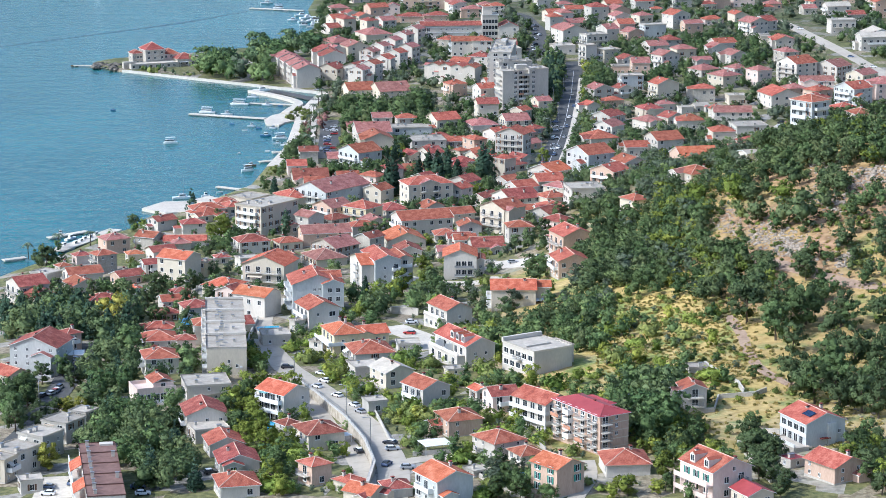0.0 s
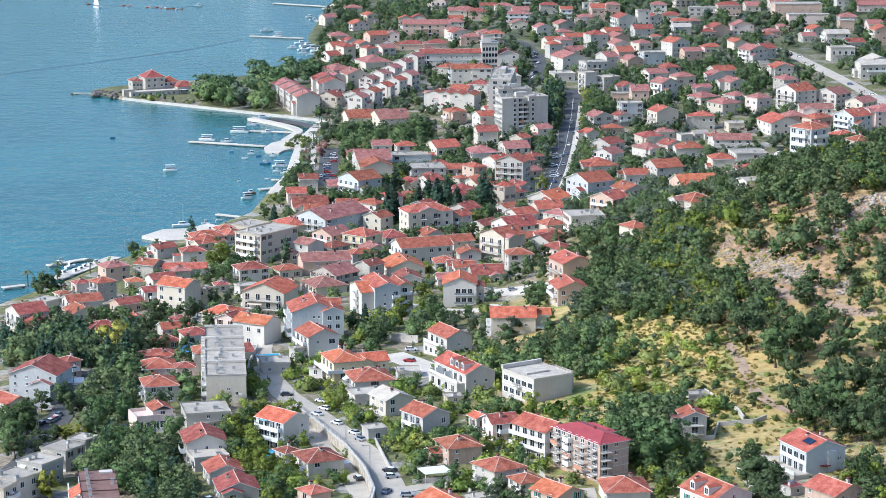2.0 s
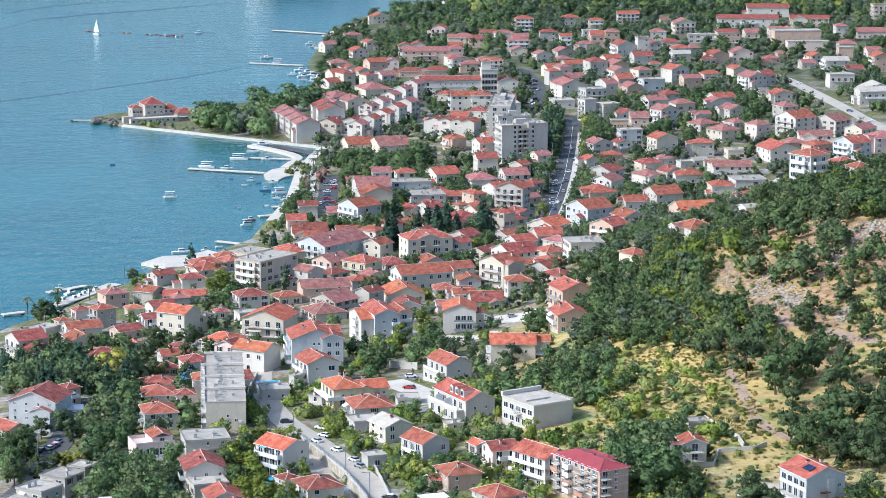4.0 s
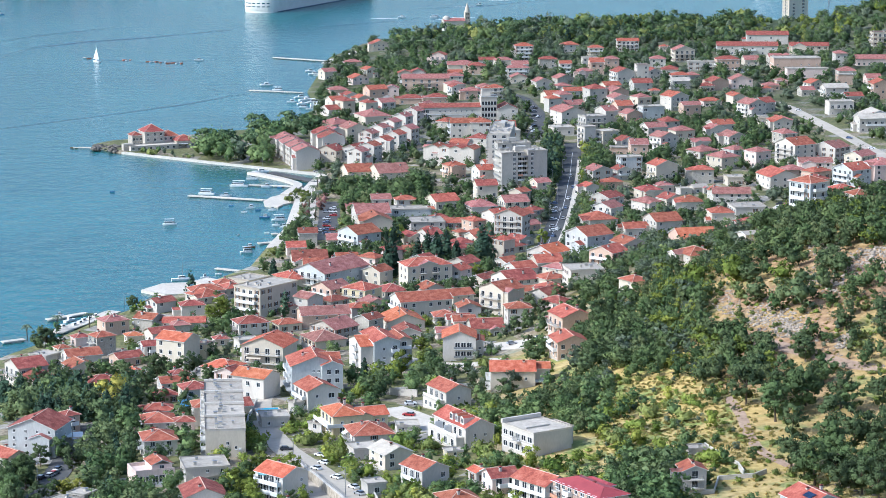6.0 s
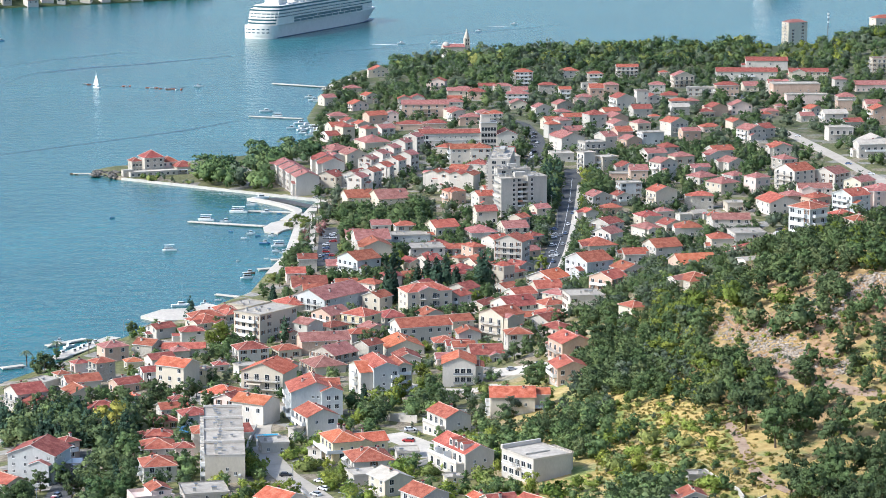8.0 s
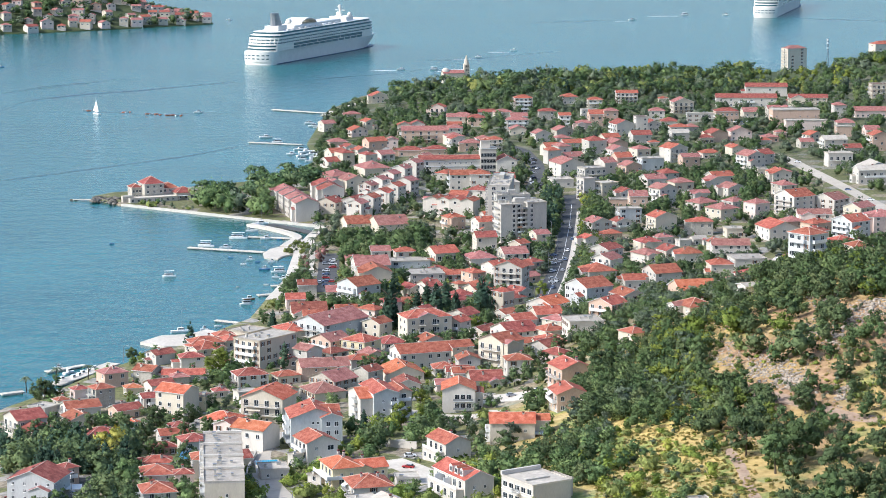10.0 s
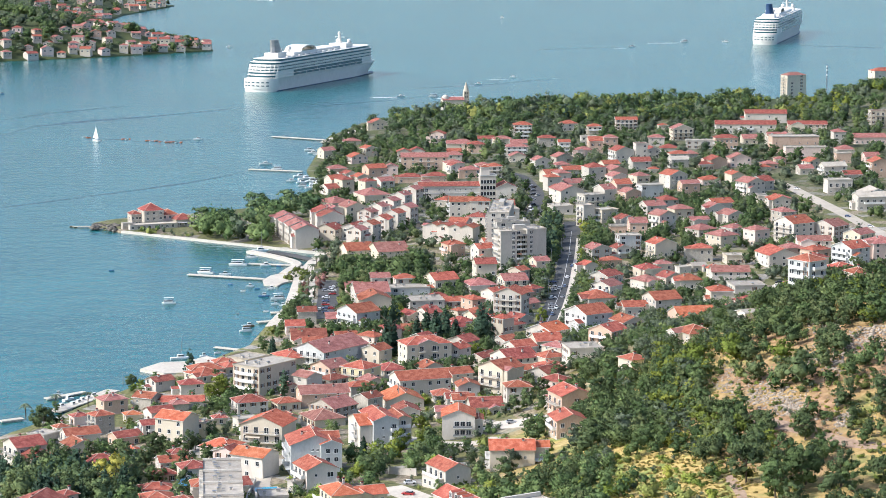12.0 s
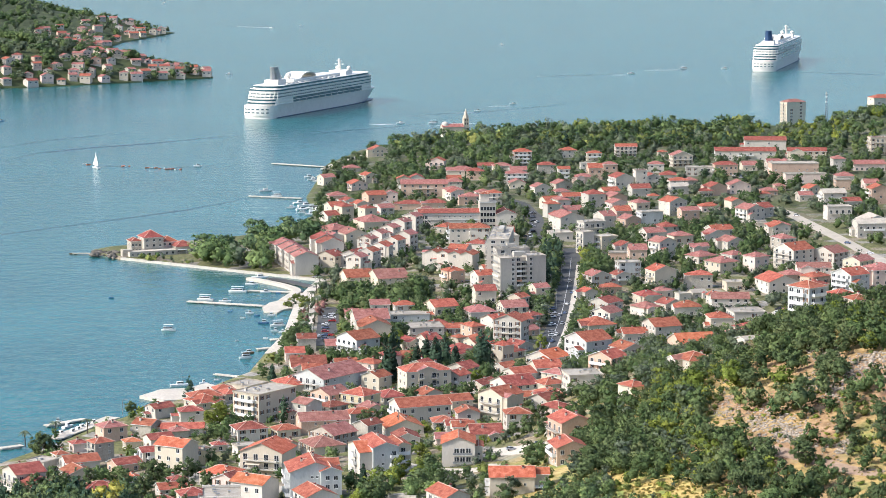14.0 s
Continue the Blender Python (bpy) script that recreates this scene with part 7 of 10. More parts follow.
house(-68.4, 980.0, 4.6, 53.5, 22, 13, 11.2, 'f', 'c', 'n', 4, 'b')
# Past 1180 m many red roofs take duller 'k' tiles; haze put into colour.
house(84.5, 1468.6, 6.4, 20, 13.4, 11.0, 12.6, 'f', 'g', 'n', 4, 'bT')
house(78.5, 1422.6, 6.8, 30, 7.3, 7.3, 12.1, 'f', 'w', 'n', 4, 'bT')
house(89.8, 1427.2, 6.8, 30, 11.0, 9.8, 9.2, 'f', 'c', 'n', 3, 'bT')
house(99.7, 1413.4, 6.7, 25, 9.8, 8.5, 6.3, 'F', 'w', 'd', 2, 'T')
house(95.4, 1394.7, 6.7, 3, 11.0, 7.3, 4.6, 'f', 't', 'n', 1, 'T')
house(96.1, 1335.9, 6.6, 12, 11.6, 8.5, 8.0, 'f', 'b', 'n', 3, 'T')
house(119.0, 1399.5, 6.9, 35, 11.6, 9.8, 10.1, 'F', 'w', 'k', 3, 'bT')
house(109.1, 1288.2, 6.7, 25, 12.2, 9.8, 10.9, 'F', 'c', 'r', 3, 'bT')
house(108.0, 1267.5, 6.8, 20, 8.5, 7.3, 3.7, 'h', 'c', 'k', 1, 'T')
house(129.4, 1294.0, 6.9, 6, 11.0, 8.5, 7.5, 'h', 's', 'r', 2, 'T')
house(124.9, 1261.9, 6.9, 20, 7.3, 6.1, 3.4, 'L', 'w', 'n', 1, 'T')
house(90.2, 1309.2, 6.6, 25, 8.5, 7.3, 5.5, 'F', 'w', 'd', 2, 'T')
house(82.9, 1276.4, 6.8, 15, 9.8, 7.3, 4.1, 'h', 't', 'r', 1, 'T')
house(71.2, 1260.5, 6.6, 25, 7.3, 7.3, 4.4, 'F', 'w', 'r', 1, 'T')
house(151.8, 1447.9, 8.0, 25, 9.8, 8.5, 7.1, 'F', 'w', 'k', 2, 'T')
house(139.9, 1415.4, 7.3, 20, 11.0, 7.3, 4.8, 'L', 'w', 'k', 1, 'T')
house(109.8, 1520.3, 7.1, 30, 11.0, 8.5, 7.1, 'F', 't', 'k', 2, 'bT')
house(122.4, 1528.8, 7.3, 15, 13.4, 9.8, 9.9, 'f', 'b', 'n', 3, 'T')
house(99.0, 1246.8, 6.9, 20, 11.0, 9.8, 4.6, 'h', 'c', 'd', 1, 'T')
house(131.9, 1240.0, 7.7, 25, 7.3, 7.3, 4.4, 'F', 'w', 'r', 1, 'T')
house(117.3, 1257.0, 6.9, 20, 6.1, 5.5, 3.2, 'f', 'w', 'n', 1, 'T')
house(10.2, 1480.9, 4.9, 4, 13.4, 11.0, 9.0, 'L', 'w', 'r', 3, 'T')
house(20.8, 1478.8, 5.1, 4, 11.6, 11.0, 9.4, 'h', 'w', 'r', 3, 'T')
house(23.8, 1332.9, 5.0, 20, 7.9, 8.5, 6.9, 'L', 'w', 'r', 2, 'T')
house(5.1, 1329.4, 4.4, 25, 9.8, 8.5, 6.9, 'h', 't', 'r', 2, 'T')
house(-49.9, 1996.6, 2.2, 15, 14, 11, 6, 'F', 'c', 'r', 2, 'T')
house(-66.8, 1891.1, 1.7, 20, 11, 9, 3.5, 'h', 'c', 'k', 1, 'T')
house(-52.5, 1812.1, 2.3, 30, 9, 9, 6, 'F', 'c', 'r', 2, 'T')
house(-4.0, 1883.4, 4.1, -10, 11, 10, 7, 'F', 'p', 'r', 2, 'BT')
house(13.7, 1856.4, 4.5, 3, 14, 9, 3.5, 'h', 'c', 'k', 1, 'T')
house(-12.6, 1720.5, 3.6, 2, 31, 12, 9, 'L', 't', 'k', 3, 'BT')
house(-59.1, 1771.6, 1.9, 25, 12, 10, 5, 'F', 'p', 'r', 2, 'T')
house(-70.7, 1716.9, 1.3, 15, 12, 10, 4, 'h', 't', 'k', 1, 'T')
house(-61.0, 1667.8, 1.7, 25, 8, 9, 6, 'F', 'w', 'd', 2, 'T')
house(-52.1, 1638.5, 2.1, 25, 9, 9, 7, 'F', 'c', 'r', 2, 'T')
house(-34.1, 1683.5, 3.1, 0, 9, 9, 7, 'F', 'p', 'k', 2, 'T')
house(-37.8, 1638.6, 2.7, -15, 10, 9, 5, 'F', 'w', 'n', 1, 'T')
house(-21.3, 1649.4, 3.7, 3, 15, 10, 4, 'h', 't', 'd', 1, 'T')
house(-4.8, 1647.9, 4.6, 8, 13, 10, 4, 'h', 't', 'd', 1, 'T')
house(7.8, 1688.8, 4.5, 20, 9, 9, 6, 'F', 'w', 'd', 2, 'T')
house(17.6, 1660.9, 5.2, 10, 11, 10, 6, 'h', 't', 'k', 2, 'T')
house(32.4, 1658.4, 5.5, 5, 10, 9, 8, 'h', 'w', 'r', 3, 'T')
house(57.8, 1888.5, 6.3, 5, 13, 10, 11, 'h', 'w', 'r', 4, 'BT')
house(42.0, 1851.5, 5.9, 5, 13, 9, 5, 'h', 'c', 'k', 1, 'T')
house(50.2, 1774.6, 5.7, 5, 15, 10, 8, 'h', 'w', 'k', 3, 'BT')
house(93.9, 1944.6, 6.8, 12, 12, 10, 6, 'h', 'w', 'r', 2, 'T')
house(111.7, 1915.5, 7.4, 5, 11, 8, 6, 'h', 'c', 'r', 2, 'BT')
house(136.5, 1934.4, 8.5, 3, 16, 9, 8, 'L', 'w', 'r', 3, 'BT')
house(163.3, 1928.8, 8.9, 5, 7, 6, 4, 'h', 'c', 'r', 1, 'T')
house(170.7, 1856.2, 9.3, 10, 15, 11, 8.5, 'F', 'c', 'k', 3, 'BT')
house(182.4, 1800.0, 9.0, -2, 27, 9, 6, 'f', 'g', 'n', 2, 'BT')
house(196.1, 1797.7, 9.3, 5, 16, 10, 8, 'h', 't', 'd', 2, 'T')
house(83.3, 1787.3, 6.3, 5, 8, 8, 9, 'L', 'w', 'r', 3, 'BT')
house(95.8, 1770.8, 6.8, 8, 12, 9, 5, 'h', 'p', 'k', 2, 'T')
house(103.4, 1844.5, 7.0, 5, 11, 8, 6, 'f', 'w', 'n', 2, 'T')
house(119.1, 1730.3, 6.9, 20, 13, 13, 9, 'F', 'w', 'd', 3, 'T')
house(131.8, 1729.6, 7.3, 10, 8, 8, 13, 'f', 'w', 'q', 4, 'T')
house(153.8, 1691.1, 8.3, 12, 12, 9, 6, 'L', 'g', 'n', 2, 'T')
house(107.8, 1601.0, 7.0, 20, 11, 11, 7, 'F', 'p', 'k', 2, 'bT')
house(82.3, 1659.5, 6.3, 15, 13, 10, 5, 'L', 'w', 'r', 2, 'T')
house(141.4, 1587.4, 7.6, 30, 13, 12, 9, 'F', 'w', 'r', 3, 'T')
house(177.0, 1681.2, 9.2, 20, 12, 11, 6, 'F', 't', 'd', 2, 'T')
house(192.9, 1686.6, 9.8, 10, 14, 10, 6, 'F', 'p', 'k', 2, 'T')
house(169.3, 1675.2, 8.9, 15, 10, 8, 4, 'h', 'c', 'd', 1, 'T')
house(183.7, 1543.9, 9.4, 30, 13, 12, 8, 'F', 'w', 'k', 3, 'bT')
house(164.3, 1595.9, 8.7, 15, 12, 9, 4, 'h', 'p', 'r', 1, 'T')
house(206.6, 1661.6, 9.7, 10, 7, 7, 3, 'h', 'c', 'r', 1, 'T')
house(135.3, 1662.1, 8.2, 10, 7, 6, 3, 'h', 'c', 'r', 1, 'T')
house(64.0, 1701.6, 6.6, 20, 11, 9, 6, 'F', 'w', 'k', 2, 'T')
house(69.0, 1544.8, 6.4, 20, 9, 9, 7, 'F', 'w', 'd', 2, 'T')
house(220.5, 1890.3, 10.6, -2, 44, 12, 7, 'L', 'w', 'd', 2, 'BT')
house(243.1, 1956.0, 11.3, -2, 31, 12, 8, 'L', 'w', 'd', 2, 'T')
house(265.3, 1889.5, 11.6, -2, 28, 11, 6, 'L', 'c', 'd', 2, 'T')
house(238.4, 1760.1, 11.1, 4, 32, 14, 11, 'f', 't', 'n', 2, 'T')
house(243.0, 1736.0, 10.8, 4, 28, 9, 6.5, 'f', 'p', 'n', 1, 'T')
house(296.1, 1802.3, 12.3, 4, 22, 12, 5, 'L', 'p', 'k', 1, 'T')
house(237.9, 1663.4, 11.1, 25, 11, 9, 5, 'F', 'c', 'r', 2, 'T')
house(245.3, 1626.7, 11.4, 10, 15, 11, 6, 'L', 'w', 'n', 2, 'T')
house(261.3, 1690.4, 11.3, 5, 10, 8, 7, 'f', 't', 'n', 2, 'T')
house(320.0, 1903.1, 13.0, 5, 14, 10, 13, 'f', 'c', 'q', 4, 'BT')
house(271.5, 1611.5, 11.8, 10, 12, 11, 10, 'F', 't', 'r', 3, 'bT')
house(235.8, 1542.0, 10.7, 8, 15, 10, 8, 'f', 'w', 'n', 2, 'BT')
house(243.1, 1464.6, 10.9, 10, 19, 11, 8, 'L', 'g', 'n', 2, 'BT')
house(193.0, 1486.3, 9.0, 20, 12, 10, 6, 'h', 'c', 'k', 2, 'BT')
house(186.5, 1515.0, 9.0, 8, 8, 7, 4, 'f', 'g', 'n', 1, 'T')
house(210.8, 1672.2, 10.0, 8, 10, 9, 3.6, 'h', 't', 'k', 1, 'T')
house(220.1, 1691.5, 10.5, 8, 7, 7, 4, 'h', 't', 'k', 1, 'T')
house(156.8, 1464.5, 8.3, 22, 13, 11, 7, 'L', 'w', 'r', 2, 'T')
house(-59.0, 859.0, 10.4, -18, 15, 13, 8.6, 'F', 'c', 'o', 3, 'bB')
house(-136.8, 855.2, 4.9, 26.1, 8.7, 9.6, 3.8, 'F', 'c', 'd', 1, '')
house(-142.1, 862.8, 4.3, 33.1, 10.6, 11.7, 6.4, 'L', 'w', 'd', 2, '')
house(43.2, 866.4, 20.4, 20.2, 11.4, 12.5, 7.2, 'F', 't', 'r', 2, 'b')
house(109.0, 890.0, 47.2, 25, 13, 5.6, 4.4, 'L', 'w', 'n', 1, 'w')
house(-140.2, 891.3, 3.5, 58.0, 7.7, 7.7, 4.3, 'f', 'g', 'n', 1, '')
house(-42.8, 904.5, 8.3, 25.8, 11.9, 13.1, 3.0, 'h', 'c', 'k', 1, '')
house(67.3, 903.9, 28.0, 32.9, 7.4, 8.1, 4.4, 'h', 'c', 'r', 2, '')
house(14.8, 907.9, 11.3, 8.6, 11.2, 12.3, 3.6, 'L', 's', 'd', 1, '')
house(128.9, 909.7, 54.8, 40.9, 9.0, 9.9, 12.0, 'h', 'b', 'r', 4, 'b')
house(147.0, 909.5, 59.3, 20.5, 7.3, 8.0, 3.0, 'h', 'c', 'r', 1, '')
house(-39.6, 914.7, 8.2, 47.3, 11.7, 12.9, 5.2, 'L', 's', 'k', 2, '')
house(90.3, 921.1, 36.2, 25.2, 10.7, 11.7, 2.8, 'h', 'w', 'r', 1, '')
house(-15.4, 936.3, 8.3, 12.9, 13.7, 15.0, 3.3, 'F', 'c', 'o', 1, '')
house(21.4, 947.4, 11.0, 45.1, 11.3, 12.5, 10.0, 'L', 'c', 'r', 3, 'b')
house(-44.9, 948.6, 6.3, 13.8, 18.0, 11.2, 5.0, 'L', 't', 'k', 2, '')
house(-8.7, 964.4, 7.2, 20.3, 20.3, 12.6, 6.4, 'L', 'w', 'r', 2, 'b')
house(41.0, 977.4, 12.2, 11.1, 10.0, 11.0, 3.0, 'h', 'c', 'r', 1, '')
house(53.8, 987.8, 14.4, 11.2, 13.2, 13.2, 6.5, 'f', 'w', 'n', 2, '')
house(-32.1, 995.1, 5.8, 53.6, 10.5, 11.5, 5.9, 'h', 'y', 'r', 2, '')
house(-44.3, 1001.8, 5.4, 44.8, 10.6, 11.6, 5.3, 'L', 't', 'k', 2, '')
house(28.0, 1007.8, 8.5, 30.7, 13.4, 14.7, 4.9, 'L', 'w', 'd', 2, '')
house(-20.8, 1008.6, 5.5, 24.7, 10.0, 11.0, 2.9, 'h', 'c', 'd', 1, '')
house(-94.9, 1013.7, 2.4, 38.4, 11.0, 12.1, 2.9, 'h', 'c', 'r', 1, '')
house(-45.9, 1036.0, 4.3, 52.1, 27.4, 17.0, 7.7, 'L', 'b', 'k', 3, '')
house(-85.2, 1025.6, 2.5, 27.9, 7.8, 8.5, 3.6, 'h', 'c', 'r', 1, '')
house(-60.6, 1031.6, 3.6, 27.1, 12.7, 13.9, 5.4, 'h', 'c', 'r', 2, '')
house(66.3, 1030.8, 14.1, 50.0, 10.6, 11.6, 5.9, 'L', 't', 'r', 2, '')
house(5.5, 1034.0, 6.1, 53.4, 7.6, 8.4, 5.9, 'L', 'w', 'r', 2, '')
house(31.0, 1039.6, 7.9, 31.6, 9.7, 10.7, 3.7, 'L', 'w', 'r', 1, '')
house(-79.8, 1045.8, 2.5, 54.0, 11.9, 11.9, 3.2, 'f', 'c', 'n', 1, '')
house(42.1, 1051.2, 8.3, 14.4, 10.9, 12.0, 3.9, 'L', 'c', 'r', 1, '')
house(77.0, 1069.1, 11.1, 25.6, 10.7, 11.7, 5.7, 'F', 'w', 'r', 2, '')
house(61.1, 1077.6, 9.2, 35.1, 13.7, 15.0, 9.9, 'L', 'b', 'r', 3, '')
house(44.0, 1076.5, 8.0, 50.1, 12.3, 13.5, 3.8, 'L', 'w', 'o', 1, '')
house(105.2, 1080.1, 13.5, 13.7, 16.3, 17.9, 3.8, 'L', 't', 'o', 1, '')
house(25.0, 1079.9, 6.6, 43.7, 6.6, 7.3, 9.5, 'h', 'c', 'r', 3, '')
house(-58.1, 1100.1, 2.1, 7.6, 14.8, 16.3, 2.2, 'L', 'c', 'd', 1, '')
house(-41.9, 1097.2, 3.0, 9.2, 9.1, 10.0, 1.9, 'L', 'c', 'r', 1, '')
house(-37.5, 1133.7, 3.3, 39.9, 13.1, 14.4, 6.7, 'L', 'b', 'r', 2, '')
house(83.2, 1130.2, 8.7, 10.1, 9.1, 10.0, 4.0, 'L', 'w', 'r', 1, '')
house(30.2, 1138.6, 6.0, 68.3, 10.1, 13.2, 11.0, 'L', 'g', 'r', 4, '')
house(97.2, 1141.3, 8.9, 21.6, 12.7, 14.0, 5.5, 'L', 'w', 'r', 2, '')
house(7.2, 1144.2, 4.4, 32.4, 5.0, 5.5, 3.8, 'h', 'c', 'r', 1, '')
house(101.6, 1146.3, 8.6, 15.0, 8.0, 8.8, 4.0, 'h', 'w', 'r', 1, '')
house(124.5, 1155.7, 8.7, 6.8, 10.3, 11.3, 6.9, 'h', 'c', 'r', 2, '')
house(69.7, 1163.7, 7.3, 18.5, 13.6, 14.9, 4.1, 'h', 'w', 'r', 1, '')
house(-31.2, 1166.0, 3.2, 11.7, 13.3, 14.7, 7.2, 'F', 'c', 'r', 2, '')
house(23.6, 1165.6, 5.3, 41.1, 8.9, 9.8, 7.7, 'L', 'w', 'r', 3, '')
house(-8.6, 1168.7, 3.9, 9.9, 15.9, 15.9, 5.1, 'f', 'g', 'n', 2, '')
house(139.0, 1176.4, 9.0, 8.5, 14.8, 14.8, 5.7, 'f', 'w', 'n', 2, '')
house(-34.0, 1190.9, 2.9, 10.6, 15.7, 17.2, 6.8, 'L', 'w', 'k', 2, '')
house(75.9, 1195.5, 6.7, 52.4, 10.2, 11.3, 4.7, 'L', 'w', 'k', 2, '')
house(-15.9, 1203.2, 3.7, 7.9, 17.9, 11.1, 5.3, 'f', 'b', 'n', 2, 'b')
house(115.1, 1204.8, 8.0, 10.0, 10.9, 11.9, 4.8, 'h', 'w', 'r', 2, '')
house(17.1, 1206.9, 5.4, 15.9, 12.6, 13.8, 4.8, 'h', 'w', 'k', 2, '')
house(-0.8, 1211.0, 4.8, 23.6, 12.0, 13.2, 7.2, 'L', 'c', 'r', 2, '')
house(95.9, 1212.0, 7.2, 30.9, 10.3, 11.4, 4.0, 'h', 'w', 'k', 1, '')
house(32.8, 1217.8, 5.7, 16.6, 11.7, 12.8, 4.8, 'L', 'c', 'k', 2, '')
house(136.3, 1222.6, 8.4, 1.0, 17.7, 11.0, 5.4, 'L', 'w', 'k', 2, '')
house(36.3, 1235.2, 5.7, 50.8, 7.1, 7.8, 6.5, 'L', 'c', 'r', 2, '')
house(19.9, 1243.3, 5.1, 10.7, 9.9, 10.9, 9.3, 'L', 'c', 'd', 3, '')
house(197.8, 1248.7, 10.0, 36.6, 12.4, 13.6, 11.5, 'L', 'b', 'r', 4, 'b')
house(215.8, 1267.7, 10.6, 12.1, 13.6, 15.0, 10.6, 'h', 'p', 'k', 4, '')
house(165.1, 1272.1, 8.7, 17.2, 15.7, 17.3, 6.2, 'F', 'w', 'r', 2, '')
house(47.5, 1269.9, 6.0, 25.9, 7.5, 8.3, 5.6, 'L', 'c', 'k', 2, '')
house(145.2, 1284.7, 7.6, 7.7, 9.2, 9.2, 4.3, 'f', 'c', 'n', 1, '')
house(20.3, 1312.1, 4.8, 23.7, 9.4, 10.3, 6.9, 'L', 'w', 'r', 2, '')
house(189.2, 1315.2, 9.4, 0.1, 16.8, 10.4, 5.8, 'L', 'p', 'k', 2, '')
house(-28.4, 1335.5, 2.9, 19.7, 16.8, 18.4, 4.4, 'L', 'c', 'k', 2, '')
house(-45.1, 1342.8, 2.1, 18.0, 14.5, 16.0, 4.4, 'L', 'c', 'r', 2, '')
house(184.1, 1351.5, 8.9, 34.5, 14.3, 15.7, 10.7, 'L', 'w', 'r', 4, 'b')
house(203.3, 1352.7, 9.5, 45.8, 13.1, 14.4, 8.3, 'L', 'w', 'k', 3, '')
house(-46.0, 1378.8, 2.4, 61.2, 8.2, 9.1, 9.1, 'L', 'w', 'k', 3, '')
house(45.5, 1391.3, 5.6, 13.8, 11.3, 11.3, 5.5, 'f', 'w', 'n', 2, '')
house(-39.9, 1397.4, 2.7, 60.9, 8.4, 9.2, 9.3, 'L', 'w', 'r', 3, '')
house(-33.6, 1416.5, 3.1, 60.6, 8.5, 9.3, 9.4, 'L', 'w', 'r', 3, '')
house(159.3, 1423.5, 8.4, 23.3, 11.4, 12.5, 5.7, 'F', 'w', 'k', 2, '')
house(-27.1, 1437.1, 3.4, 60.4, 8.6, 9.4, 9.5, 'L', 'w', 'r', 3, '')
house(-42.2, 1441.1, 2.8, 60.8, 8.0, 8.8, 10.2, 'L', 'w', 'k', 4, '')
house(34.2, 1458.3, 5.3, 11.1, 14.9, 14.9, 7.1, 'f', 'g', 'n', 2, '')
house(-20.5, 1458.2, 3.6, 60.1, 8.7, 9.6, 9.7, 'L', 'w', 'k', 3, '')
house(-36.4, 1462.2, 3.0, 60.6, 8.1, 8.9, 10.3, 'L', 'w', 'k', 4, '')
house(192.4, 1478.6, 9.4, 11.0, 11.2, 12.3, 5.9, 'F', 'w', 'r', 2, '')
house(-63.8, 1480.1, 1.4, 27.0, 10.6, 11.7, 7.8, 'F', 'w', 'k', 3, '')
house(-51.9, 1482.1, 2.0, 21.9, 13.0, 14.3, 8.8, 'F', 'c', 'k', 3, '')
house(248.1, 1485.9, 11.4, 7.2, 15.5, 17.0, 6.5, 'F', 'b', 'n', 2, '')
house(-30.4, 1483.8, 3.3, 60.3, 8.2, 9.0, 10.5, 'L', 'w', 'k', 4, '')
house(67.5, 1487.3, 6.0, 13.1, 12.1, 12.1, 4.3, 'f', 'w', 'n', 1, '')
house(-24.3, 1505.4, 3.7, 60.1, 8.3, 9.2, 10.6, 'L', 'w', 'k', 4, '')
house(-63.2, 1510.8, 1.6, 34.7, 14.0, 15.4, 8.0, 'h', 'c', 'k', 3, '')
house(187.7, 1511.1, 9.1, 3.9, 8.7, 8.7, 3.7, 'f', 'c', 'n', 1, '')
house(73.5, 1531.0, 6.2, 20.8, 15.2, 16.7, 8.1, 'F', 'w', 'k', 3, '')
house(-17.9, 1528.0, 4.0, 59.8, 8.4, 9.3, 10.8, 'L', 'w', 'k', 4, '')
house(-42.9, 1549.7, 2.6, 23.3, 16.6, 18.3, 6.8, 'h', 'c', 'k', 2, '')
house(-11.4, 1554.1, 4.0, 59.6, 8.6, 9.4, 11.0, 'L', 'w', 'k', 4, '')
house(-37.1, 1614.4, 3.0, 29.3, 9.5, 10.5, 6.4, 'L', 'w', 'k', 2, '')
house(309.0, 2291.2, 1.0, 22.8, 19.1, 11.8, 20.2, 'h', 'c', 'k', 7, 'b')
house(417.6, 2473.5, 0.9, 18.8, 22.0, 13.6, 9.8, 'h', 'c', 'r', 3, '')
terrace_block(-64.2, 739.5, 17.0, 5.4)
felt_block(-80.3, 584.5, 21.9, 10.5)
tower_flats(38.4, 1287.0, 5.1, 17, 24, 11, 19.0, 8, True, "grey concrete tower of flats with a loggia column")
tower_flats(34.6, 1303.0, 5.1, 10, 17, 9, 21.0, 8, False, "grey concrete slab of flats beside a tower")
tower_flats(30.0, 1340.0, 5.2, -4.5, 11, 50, 23.4, 9, False, "tall grey concrete block of flats with a cluttered roof")
old_hotel(9.0, 1551.0, 3.9, 6)
step_row(14.2, 1372.0, 4.9, -20, 4, 7.0, 11, 9.0, -6.2, 3.0, "r")
step_row(-74.6, 1386.0, 0.9, 14, 4, 12.8, 13.5, 10.2, -4.4, 15.5, "k")
step_row(-63.5, 1452.0, 1.2, 14, 2, 12.5, 13.5, 8.5, -4.4, 16.5, "d")
cape_house(-166.0, 1468.0)
roof_terrace_house(-79.4, 683.0, 18.5, 22)
